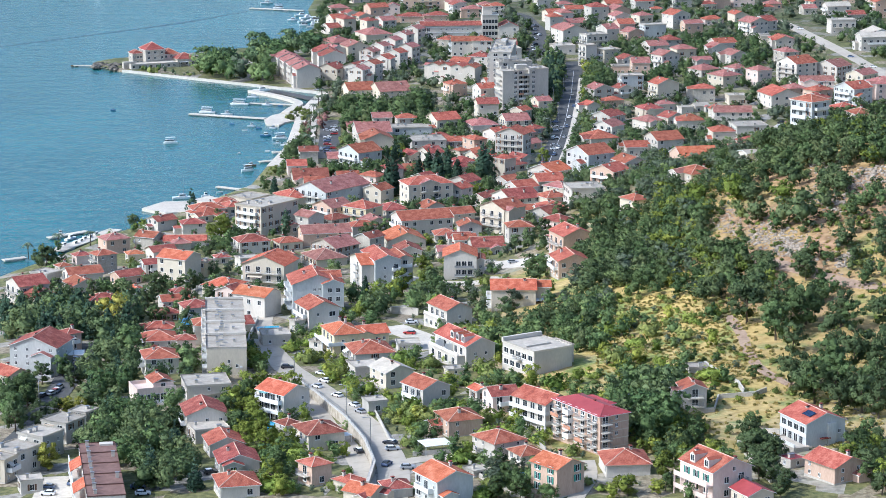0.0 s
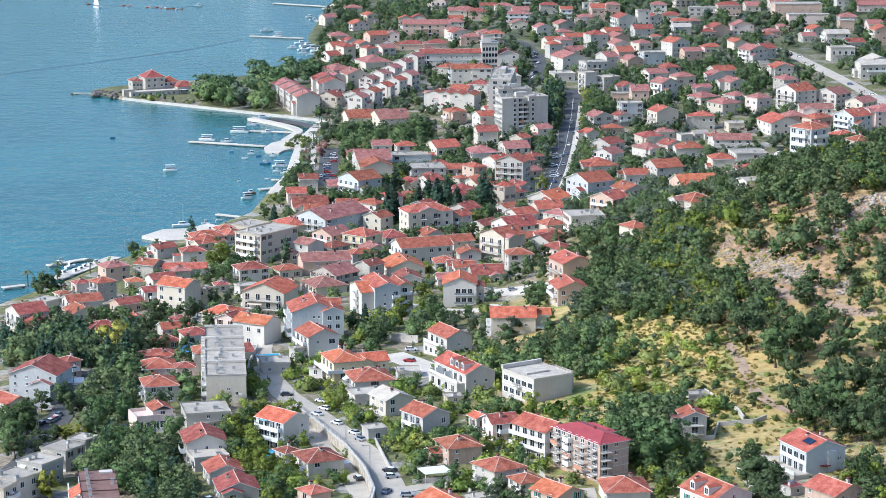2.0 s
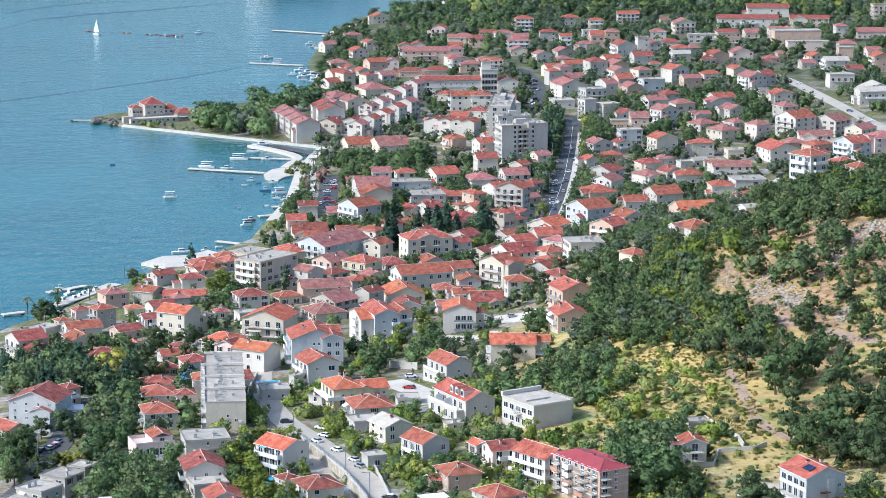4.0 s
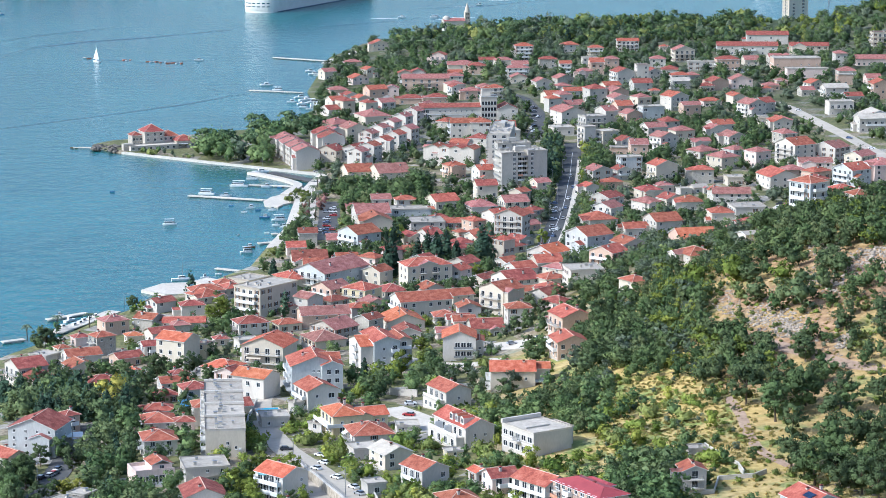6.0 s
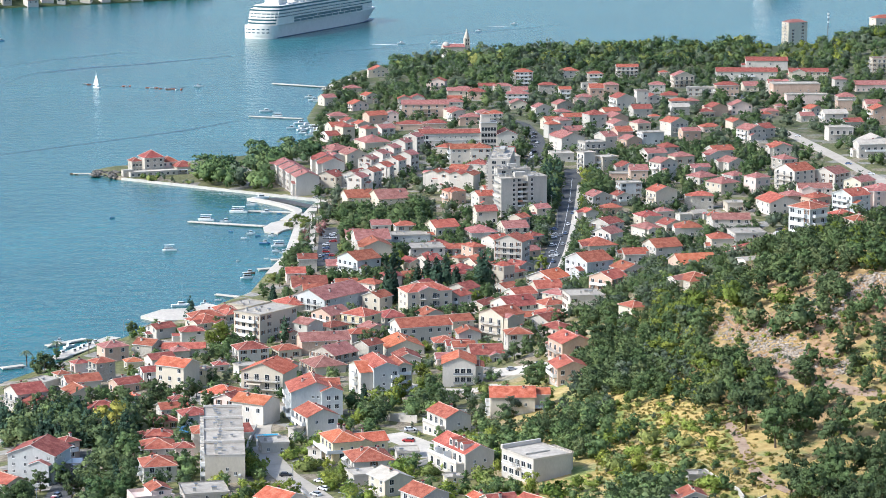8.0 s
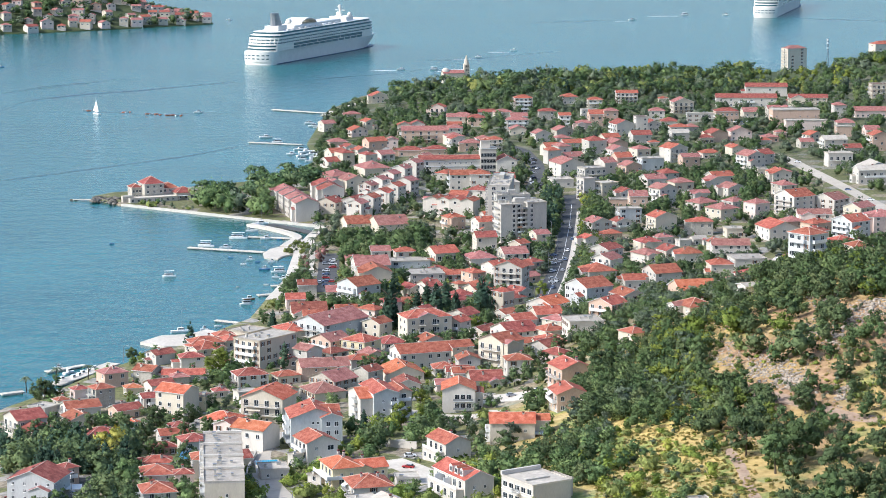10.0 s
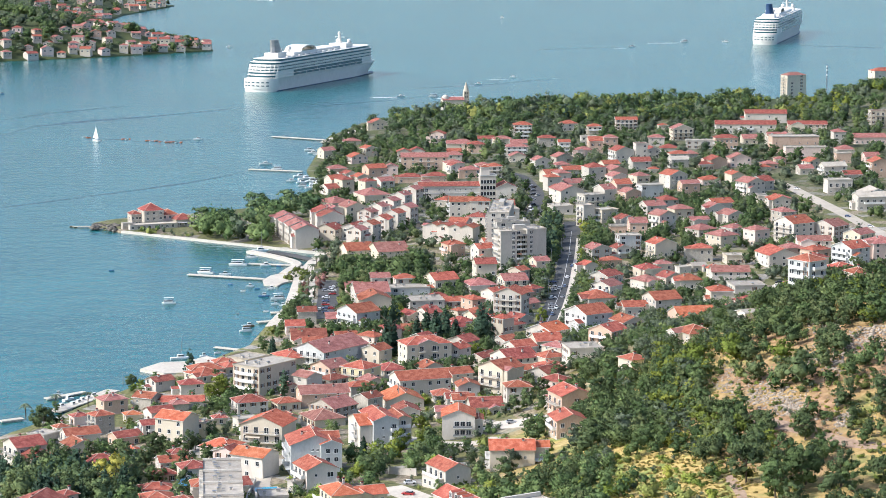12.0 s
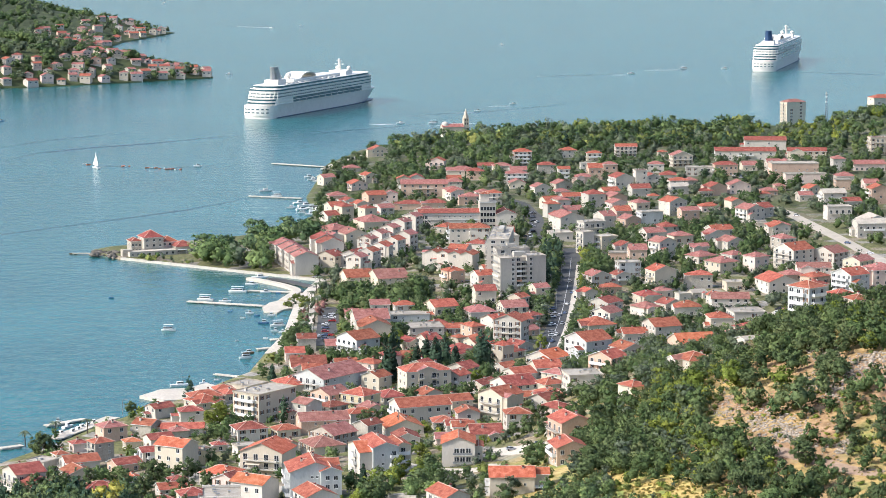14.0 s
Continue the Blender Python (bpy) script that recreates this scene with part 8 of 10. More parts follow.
villa(5.2, 868.0, 11.8, 0, "white three-storey house with an orange gabled roof and dark loggias", [(-5.6, 5.6, -6.5, 6.5, 8.2, "F", "o", "w"), (5.6, 8.3, -3.0, 6.0, 6.4, "F", "r", "w", 0.3)],
      [("F", -1.6, 4.4, -6.5, 4.6, 3, 1, 3, "tall"), ("F", -1.6, 4.4, -6.5, 1.6, 3, 1, 3, "tall"), ("F", 5.8, 8.1, -3.0, 3.6, 1, 1, 3, "small"), ("F", 5.8, 8.1, -3.0, 0.1, 1, 1, 3, "tall"), ("F", -3, 4, -6.5, -1.0, 3, 1, 3, "wide")],
      [], [(-1.9, 4.7, -7.3, -6.5, 4.3, 4.5, WHITE, "balcony"), (-1.9, 4.7, -7.3, -6.5, 1.3, 1.5, WHITE, "balcony"), (-1.9, 4.7, -7.3, -7.2, 4.5, 5.2, METAL, "railing"), (-1.9, 4.7, -7.3, -7.2, 1.5, 2.2, METAL, "railing")], [(1.0, 4.0, 8.9)])
villa(21.4, 793.5, 18.2, 1, "cream two-storey house with long orange tiled roof and side balconies", [(-6.9, 6.9, -5.2, 5.2, 7.0, "L", "o", "c", 0.44), (6.9, 11.6, -1.2, 5.2, 7.0, "L", "o", "c", 0.44)],
      [("F", 7.4, 11.2, -1.2, 1.2, 2, 1, 3, "tall"), ("F", 2.6, 5.4, -5.2, 4.2, 1, 1, 3, "small"), ("L", -4, 4, -6.9, 4.2, 1, 1, 3, "wide")], [("L", 0.0, -6.9, 0.8, 2, 3.0, 6.5, True)], [(6.9, 11.6, -4.4, -1.2, 3.2, 3.4, WHITE, "canopy")], [(-1.5, 1.5, 8.2), (3.5, -1.0, 8.4)])
dormer_house = villa(5.7, 717.4, 21.2, 28, "long white house with red tiled roof, dormers and balconies", [(-4.6, 4.6, -9.5, 9.5, 6.2, "F", "r", "w", 0.46), (-7.0, -4.6, -8.5, 8.5, 3.0, "f", "n", "w")],
      [("L", -8, 8, -7.0, 0.6, 4, 1, 3, "tall"), ("L", -8, 8, -4.6, 3.3, 5, 1, 3, "tall"), ("F", -3.4, 3.4, -9.5, 3.4, 2, 1, 3, "small"), ("F", -3.4, 3.4, -9.5, 0.6, 1, 1, 3, "plain")],
      [], [(-7.0, -6.85, -8.5, 8.5, 3.4, 4.2, WHITE, "parapet"), (-7.0, -4.6, -1.2, -1.0, 3.4, 5.4, WHITE, "partition"), (-7.0, -4.6, 4.2, 4.4, 3.4, 5.4, WHITE, "partition")], [(0.6, 1.0, 7.6)])
for along in (-6.4, -3.2, 0.0):
    dormer(dormer_house, -2.9, along, 6.2, 0.46, 9.2, "r", "w")
outside_stair(13.6, 704.2, 21.0, 150, 14)
villa(1.6, 771.5, 18.3, 28, "white two-storey house with a red gabled roof beside a courtyard", [(-4.3, 4.3, -6.2, 6.2, 5.9, "F", "r", "w", 0.46), (-6.4, -4.3, -5.0, 5.0, 2.8, "f", "n", "w")],
      [("L", -5, 5, -4.3, 3.1, 3, 1, 3, "tall"), ("L", -4.6, 4.6, -6.4, 0.5, 3, 1, 3, "plain"), ("F", -3, 3, -6.2, 3.2, 1, 1, 3, "small")], [], [(-6.4, -6.25, -5, 5, 3.2, 4.0, WHITE, "parapet")], [(0.8, 0, 7.2)])
villa(-26.4, 742.0, 18.2, 20, "yellow two-storey house with orange hipped roof and wraparound white balconies", [(-8.2, 0.6, -6.0, 6.5, 5.9, "h", "o", "y", 0.44), (0.6, 9.4, -3.6, 5.0, 4.7, "L", "o", "y", 0.40), (-0.6, 4.2, -5.0, 1.0, 4.9, "F", "o", "y", 0.42)],
      [("F", -7, -1, -6.0, 3.4, 2, 1, 3, "small"), ("F", 4.6, 9.0, -3.6, 2.8, 2, 1, 3, "small"), ("F", 0.4, 3.4, -5.0, 2.8, 1, 1, 3, "small"), ("F", -7, -1, -6.0, 0.6, 2, 1, 3, "tall"), ("L", -5, 5.5, -8.2, 3.2, 3, 1, 3, "tall"), ("L", -5, 5.5, -8.2, 0.4, 3, 1, 3, "tall")],
      [], [(-10.4, -8.2, -7.4, 6.5, 2.8, 3.0, WHITE, "balcony"), (-10.4, -10.25, -7.4, 6.5, 3.0, 3.9, WHITE, "railing"), (-10.4, -5.2, -7.4, -7.25, 3.0, 3.9, WHITE, "railing"), (-10.2, -5.2, -7.4, -6.0, 2.8, 3.0, WHITE, "balcony"), (-10.3, -10.0, -7.3, -7.0, -3, 2.8, WHITE, "post"), (-10.3, -10.0, 5.9, 6.2, -3, 2.8, WHITE, "post"), (-10.3, -10.0, -0.6, -0.3, -3, 2.8, WHITE, "post")], [(-2.6, 1.0, 8.0), (-3.8, 2.4, 8.0), (3.4, 2.0, 6.2)])
villa(35.5, 609.5, 27.4, 32, "tan five-storey block of flats with a crimson sheet-metal roof", [(-4.2, 4.2, -9.9, 9.9, 9.9, "h", "m", "t", 0.30), (4.2, 6.4, -1.0, 8.0, 9.7, "h", "m", "t", 0.30)],
      [("F", -0.4, 1.6, -9.9, 0.9, 1, 5, 1.98, "small", 0.3), ("L", -9.4, 9.4, -4.2, 0.8, 7, 5, 1.98, "plain", 0.15)],
      [("L", -7.6, -4.2, 1.98, 4, 1.98, 2.6, False), ("L", -2.6, -4.2, 1.98, 4, 1.98, 4.2, False), ("L", 2.8, -4.2, 1.98, 4, 1.98, 2.6, True), ("L", 7.4, -4.2, 1.98, 4, 1.98, 2.6, False), ("F", -2.7, -9.9, 1.98, 4, 1.98, 2.6, False)],
      [(-0.9, 4.25, -9.94, -9.9, 1.9 + 1.98 * q, 2.1 + 1.98 * q, WALLS["c"], "pale_band") for q in range(4)] + [(-5.6, -5.5, -4.4 + 5.2 * q, -1.2 + 5.2 * q, 1.98 * (1 + q % 3) + 0.2, 1.98 * (1 + q % 3) + 1.1, PAINTED["rust"], "balcony_panel") for q in range(3)], [(0.5, -1.0, 10.2)], "block")
villa(25.6, 697.4, 23.6, 33.5, "white flat-roofed house with long window bands", [(-6.4, 6.4, -7.6, 7.6, 7.0, "f", "n", "w"), (6.4, 9.6, -4.0, 5.0, 6.2, "f", "n", "w")],
      [("L", -7.2, 7.2, -6.4, 4.3, 5, 1, 3, "wide"), ("L", -7.2, 7.2, -6.4, 1.1, 5, 1, 3, "wide"), ("F", 6.8, 9.2, -4.0, 4.0, 1, 1, 3, "small")],
      [("L", -0.4, -6.4, 3.7, 1, 3, 2.6, False)], [(-6.6, 6.6, 7.0, 7.8, 7.2, 8.3, WALLS["w"], "parapet"), (-5.0, 3.0, -2.2, -1.9, 7.2, 7.6, CONCRETE, "upstand"), (-6.5, -6.4, -7.6, 7.6, 3.3, 3.6, WHITE, "band")])
villa(24.4, 629.0, 26.4, 40, "white three-storey house with long slab balconies and a red roof", [(-4.4, 4.4, -6.2, 6.2, 7.6, "F", "r", "w", 0.44)],
      [("L", -5.6, 5.6, -4.4, 5.5, 4, 1, 3, "tall"), ("L", -5.6, 5.6, -4.4, 2.9, 4, 1, 3, "tall"), ("L", -5.6, 5.6, -4.4, 0.3, 3, 1, 3, "plain"), ("F", -3.6, 2, -6.2, 5.5, 2, 1, 3, "tall"), ("F", -3.6, 2, -6.2, 2.9, 2, 1, 3, "tall")],
      [], [(-5.6, -4.4, -7.4, 6.2, 5.2 - 2.6 * q, 5.4 - 2.6 * q, WHITE, "balcony") for q in range(2)] + [(-5.6, 0.4, -7.4, -6.2, 5.2 - 2.6 * q, 5.4 - 2.6 * q, WHITE, "balcony") for q in range(2)] + [(-5.6, -5.5, -7.4, 6.2, 5.4 - 2.6 * q, 6.2 - 2.6 * q, WHITE, "railing") for q in range(2)] + [(-5.5, 0.4, -7.4, -7.3, 5.4 - 2.6 * q, 6.2 - 2.6 * q, WHITE, "railing") for q in range(2)] + [(-5.5, -5.2, -7.3, -7.0, -3, 7.4, WHITE, "post"), (-0.1, 0.2, -7.3, -7.0, -3, 7.4, WHITE, "post")], [(0.5, 2.0, 8.6)])
solar_house = villa(88.7, 604.5, 29.8, 24, "pale grey house with red roof, solar panel and white terrace", [(-5.4, 5.4, -6.0, 6.0, 6.4, "F", "r", "b", 0.40), (-9.6, -5.4, -7.5, 3.5, 0.9, "f", "n", "w")],
      [("L", -5.6, 5.6, -5.4, 3.9, 4, 1, 3, "wide"), ("L", -5.0, 5.0, -5.4, 0.9, 4, 1, 3, "tall"), ("F", 2.6, 5.0, -6.0, 3.4, 1, 1, 3, "small")],
      [], [(-5.5, -5.4, -6.0, 6.0, 3.0, 3.7, WHITE, "band"), (-9.6, -9.45, -7.5, 3.5, 1.3, 2.2, WHITE, "parapet"), (-1.6, 0.9, -7.0, -6.0, 2.4, 2.6, ROOFS["d"], "porch_roof"), (0.4, 2.6, -6.6, -6.0, -2, 6.0, WALLS["b"], "bay")], [(-1.0, 0.8, 7.6), (4.2, 3.0, 7.0)])
bm = bmesh.new()
box(bm, -1.0, 1.0, -1.7, 1.7, 0, 0.12, 0, 0.02)
part("solar_panel", bm, SOLAR, solar_house, "dark blue solar panel", pose(-2.6, -2.6, 7.85) @ Matrix.Rotation(-math.atan(0.4), 4, "Y"))
pink_house = villa(61.2, 563.2, 29.2, 31, "pink three-storey house with arched dormers and pillared balconies", [(-5.4, 5.4, -6.2, 6.2, 7.6, "F", "r", "p", 0.46)],
      [("F", -3.6, 4.2, -6.2, 4.6, 2, 1, 3, "plain"), ("F", -3.6, 4.2, -6.2, 1.6, 2, 1, 3, "plain"), ("F", -0.8, 1.6, -6.2, 7.2, 1, 1, 3, "small"), ("L", -5.4, 5.4, -5.4, 5.0, 3, 1, 3, "green"), ("L", -5.4, 5.4, -5.4, 2.2, 3, 1, 3, "tall"), ("L", -5.4, 5.4, -5.4, -0.6, 3, 1, 3, "tall")],
      [("F", 2.4, -6.2, 4.3, 1, 3, 2.6, False)], [(-7.2, -5.4, -6.2, 6.2, 4.3 - 2.9 * q, 4.55 - 2.9 * q, WALLS["p"], "balcony") for q in range(2)] + [(-7.2, -7.05, -6.2, 6.2, 4.55 - 2.9 * q, 5.4 - 2.9 * q, WALLS["p"], "railing") for q in range(2)] + [(-7.2, -6.9, -6.1 + 3.97 * q, -5.8 + 3.97 * q, -3, 4.3, WALLS["p"], "pillar") for q in range(4)], [(-2.0, 4.6, 8.8), (2.0, -4.4, 8.6)])
for along in (-3.2, 2.0):
    dormer(pink_house, -3.9, along, 7.6, 0.46, 10.8, "r", "w")
villa(-41.6, 811.0, 13.3, 10, "pale blue four-storey house with crossing red gabled roofs", [(-8.0, 8.0, -7.5, 7.5, 10.2, "F", "r", "b", 0.36), (1.5, 8.2, -9.0, 6.0, 10.4, "F", "r", "b", 0.40), (-2.5, 8.1, -2, 4, 11.0, "L", "r", "b", 0.5)],
      [("F", -1.8, 1.4, -7.5, 8.0, 2, 1, 3, "small"), ("F", 2.4, 7.6, -9.0, 7.6, 2, 1, 3, "plain"), ("F", 2.4, 7.6, -9.0, 4.8, 2, 1, 3, "plain"), ("F", -6.5, 0.5, -7.5, 4.8, 2, 1, 3, "plain", 0.4)],
      [("L", -3.5, -8.0, 2.0, 3, 2.8, 4.2, True), ("L", 3.0, -8.0, 2.0, 3, 2.8, 4.2, True)], [], [(0.5, 3.0, 13.0), (-3.5, 0.0, 11.8)])
villa(-21.4, 852.5, 11.8, 17, "pale grey-blue four-storey block with a stepped red roof", [(-4.2, 4.6, -8.0, 9.5, 10.6, "F", "r", "b", 0.36), (4.6, 10.2, -3.5, 9.0, 9.8, "F", "r", "c", 0.36), (-8.4, -4.2, -6.5, 9.0, 9.0, "L", "o", "w", 0.3)],
      [("F", -2.4, 3.6, -8.0, 7.6, 2, 1, 3, "small"), ("F", -2.4, 0.8, -8.0, 4.6, 1, 2, -2.8, "small"), ("R", -2, 8, 10.2, 1.4, 3, 3, 2.8, "plain")],
      [("F", 2.9, -8.0, 1.4, 3, 2.8, 2.6, True), ("F", 7.4, -3.5, 1.4, 3, 2.8, 4.2, True), ("L", -1.0, -8.4, 1.6, 3, 2.7, 4.2, True)], [], [(0.4, 3.0, 12.2)], "block")
villa(-39.4, 782.0, 14.9, 24, "white three-storey house with red roof and corner balconies", [(-5.0, 5.0, -5.8, 5.8, 7.0, "F", "r", "w", 0.42)],
      [("F", 1.2, 4.2, -5.8, 4.4, 1, 1, 3, "wide"), ("L", -4.8, 4.8, -5.0, 4.4, 3, 1, 3, "tall"), ("L", -4.8, 4.8, -5.0, 1.6, 3, 1, 3, "tall"), ("F", -3.4, -0.6, -5.8, 4.8, 1, 1, 3, "small")],
      [("L", 0.0, -5.0, 4.2, 1, 3, 9.0, True), ("L", 0.0, -5.0, 1.4, 1, 3, 9.0, True)], [(-2.0, 6.4, -9.6, -5.8, 1.0, 1.2, WHITE, "terrace"), (-2.0, 6.4, -9.6, -9.5, 1.2, 2.1, METAL, "railing")], [(0.6, 1.5, 8.2)])
villa(-42.3, 657.5, 21.6, 47, "white three-storey house with orange roof and striped side balconies", [(-4.6, 4.6, -5.2, 5.2, 6.8, "F", "o", "w", 0.42)],
      [("F", 0.6, 3.6, -5.2, 4.6, 1, 1, 3, "small"), ("L", -4.4, 4.4, -4.6, 4.6, 4, 1, 3, "tall"), ("L", -4.4, 4.4, -4.6, 2.0, 4, 1, 3, "tall"), ("L", -4.4, 4.4, -4.6, -0.5, 3, 1, 3, "tall")],
      [("L", 0.0, -4.6, 4.4, 1, 3, 9.0, True), ("L", 0.0, -4.6, 1.8, 1, 3, 9.0, True)], [(-6.2, -4.4, 0.2, 2.6, 6.6, 6.7, PAINTED["aqua"], "awning"), (-5.9, -5.7, -4.4, -4.2, -3, 6.2, WHITE, "post"), (-5.9, -5.7, -1.4, -1.2, -3, 6.2, WHITE, "post"), (-5.9, -5.7, 4.2, 4.4, -3, 6.2, WHITE, "post")], [(0.8, 1.8, 8.0)])
villa(-4.9, 656.3, 23.9, 36, "grey rendered house with red roof and white pillared balconies", [(-4.3, 4.3, -4.8, 4.8, 6.3, "F", "r", "g", 0.42)],
      [("F", 1.0, 3.6, -4.8, 3.9, 1, 1, 3, "plain"), ("F", 1.0, 3.6, -4.8, 1.0, 1, 1, 3, "plain"), ("L", -4, 4, -4.3, 3.8, 3, 1, 3, "tall"), ("L", -4, 4, -4.3, 0.9, 3, 1, 3, "tall")],
      [("L", -0.3, -4.3, 3.5, 1, 3, 6.5, True), ("L", -0.3, -4.3, 0.7, 1, 3, 6.5, True)], [(-6.3, -4.3, -4.0, 0.0, -1.4, -1.2, ROOFS["r"], "porch_roof")], [(0.5, 1.6, 7.6)])
villa(-7.4, 1026.5, 5.6, 20, "cream four-storey block with a red hipped roof and roof dormer", [(-9.4, 9.4, -5.5, 6.0, 9.8, "h", "r", "c", 0.42), (-4.6, 3.0, -6.0, 0.0, 10.2, "F", "k", "c", 0.34)],
      [("F", -8.6, 8.6, -5.5, 1.0, 5, 3, 3.1, "plain"), ("L", -4.5, 5.0, -9.4, 1.0, 2, 3, 3.1, "plain")], [("F", -3.4, -6.0, 0.7, 3, 3.1, 2.6, False), ("F", 1.9, -6.0, 0.7, 3, 3.1, 2.6, False)], [], [(5.0, 1.0, 11.6)], "block")
# tall trees between the houses, which keep their ground free
PARK_TREES = [(-26, 950, 'oak', 8), (-30, 954, 'oak', 7), (-22, 968, 'broad', 6), (-8, 881, 'bright', 6), (-11, 888, 'broad', 5), (-14, 837, 'bright', 9), (-8, 833, 'bright', 8), (-4, 826, 'broad', 7), (-26, 828, 'conifer', 8), (-21, 834, 'oak', 6), (25, 896, 'oak', 7), (30, 904, 'oak', 7), (36, 920, 'oak', 7), (22, 894, 'olive', 5), (29, 940, 'broad', 6), (10, 1001, 'oak', 9), (3, 1000, 'oak', 8), (15, 990, 'oak', 7), (43, 946, 'oak', 8), (-22, 788, 'broad', 5), (9, 806, 'oak', 5), (2, 811, 'oak', 5), (-2, 802, 'broad', 5), (-22, 1050, 'conifer', 19), (-28, 1081, 'oak', 9), (-34, 1095, 'oak', 10), (-7, 1086, 'conifer', 14), (-3, 1070, 'conifer', 16), (1, 1078, 'conifer', 15), (5, 1068, 'conifer', 13), (16, 1070, 'conifer', 18), (12, 1086, 'oak', 8), (-22, 1109, 'cypress', 14), (-25, 1107, 'cypress', 12), (-21, 1130, 'bright', 10), (43, 1118, 'bright', 7), (-14, 1086, 'oak', 8), (-11, 1078, 'conifer', 12), (13, 1040, 'bright', 7), (2, 1202, 'broad', 7), (-44, 1218, 'broad', 6), (-76, 1078, 'broad', 7), (-71, 1062, 'conifer', 9), (-71, 1106, 'broad', 6), (-62, 1100, 'broad', 6), (-62, 1061, 'oak', 6), (-124, 1008, 'oak', 5), (-144, 928, 'oak', 7), (-140, 929, 'broad', 5), (-118, 841, 'oak', 6), (-136, 850, 'oak', 8), (-78, 1020, 'broad', 4), (-89, 1032, 'broad', 4), (-115, 1018, 'broad', 4), (-90, 862, 'broad', 5), (-77, 830, 'oak', 6)]
ROADS.extend((x, y, 3.5) for x, y, kind, h in PARK_TREES)
infill([(-145, 902), (-43, 866), (-49, 994), (-163, 1016)], 5, 4, 6, 20)
infill([(-59, 932), (41, 864), (58, 1214), (-78, 1244)], 60, 7, 10.5, 22)
infill([(-69, 1394), (65, 1362), (88, 1856), (-94, 1916)], 30, 8, 13, 23)
infill([(59, 1245), (152, 892), (306, 1806), (88, 1856)], 60, 8, 13, 24)
infill([(-80, 739), (-43, 728), (-49, 822), (-91, 836)], 6, 5, 9, 25)
far_village(105, 2705, 2960, 120, 3)
far_village(55, 2960, 3500, 90, 4)
far_village(24, 3560, 3900, 90, 9)
join_far_houses()


# ---- trees ----
def cards(rng, centres, normals, size):
    """Small folded leaf sprays at the given places, facing outwards."""
    n = len(centres)
    normals = normals + rng.normal(0, 0.34, (n, 3))
    normals /= np.linalg.norm(normals, axis=1, keepdims=True)
    side = np.cross(normals, rng.normal(0, 1, (n, 3)))
    side /= np.linalg.norm(side, axis=1, keepdims=True)
    up = np.cross(normals, side)
    s = (size * rng.uniform(0.6, 1.35, n))[:, None]
    lean = rng.uniform(-0.5, 0.5, (n, 1))
    v = np.stack([centres - side * s, centres + side * s * 0.9 - up * s * lean, centres + up * s * 1.5 + normals * s * 0.3], 1).reshape(-1, 3)
    return v, np.arange(n)[:, None] * 3 + [0, 1, 2]


def unit(v):
    return v / np.maximum(np.linalg.norm(v, axis=1, keepdims=True), 1e-6)


core = bmesh.new()
bmesh.ops.create_icosphere(core, subdivisions=1, radius=1.0)
core.verts.ensure_lookup_table()
ICO_V = np.array([v.co[:] for v in core.verts])
ICO_F = np.array([[v.index for v in f.verts] for f in core.faces])
core.free()
OCT_V = np.array([(1, 0, 0), (-1, 0, 0), (0, 1, 0), (0, -1, 0), (0, 0, 1), (0, 0, -1)], float)
OCT_F = np.array([(0, 2, 4), (2, 1, 4), (1, 3, 4), (3, 0, 4), (2, 0, 5), (1, 2, 5), (3, 1, 5), (0, 3, 5)])


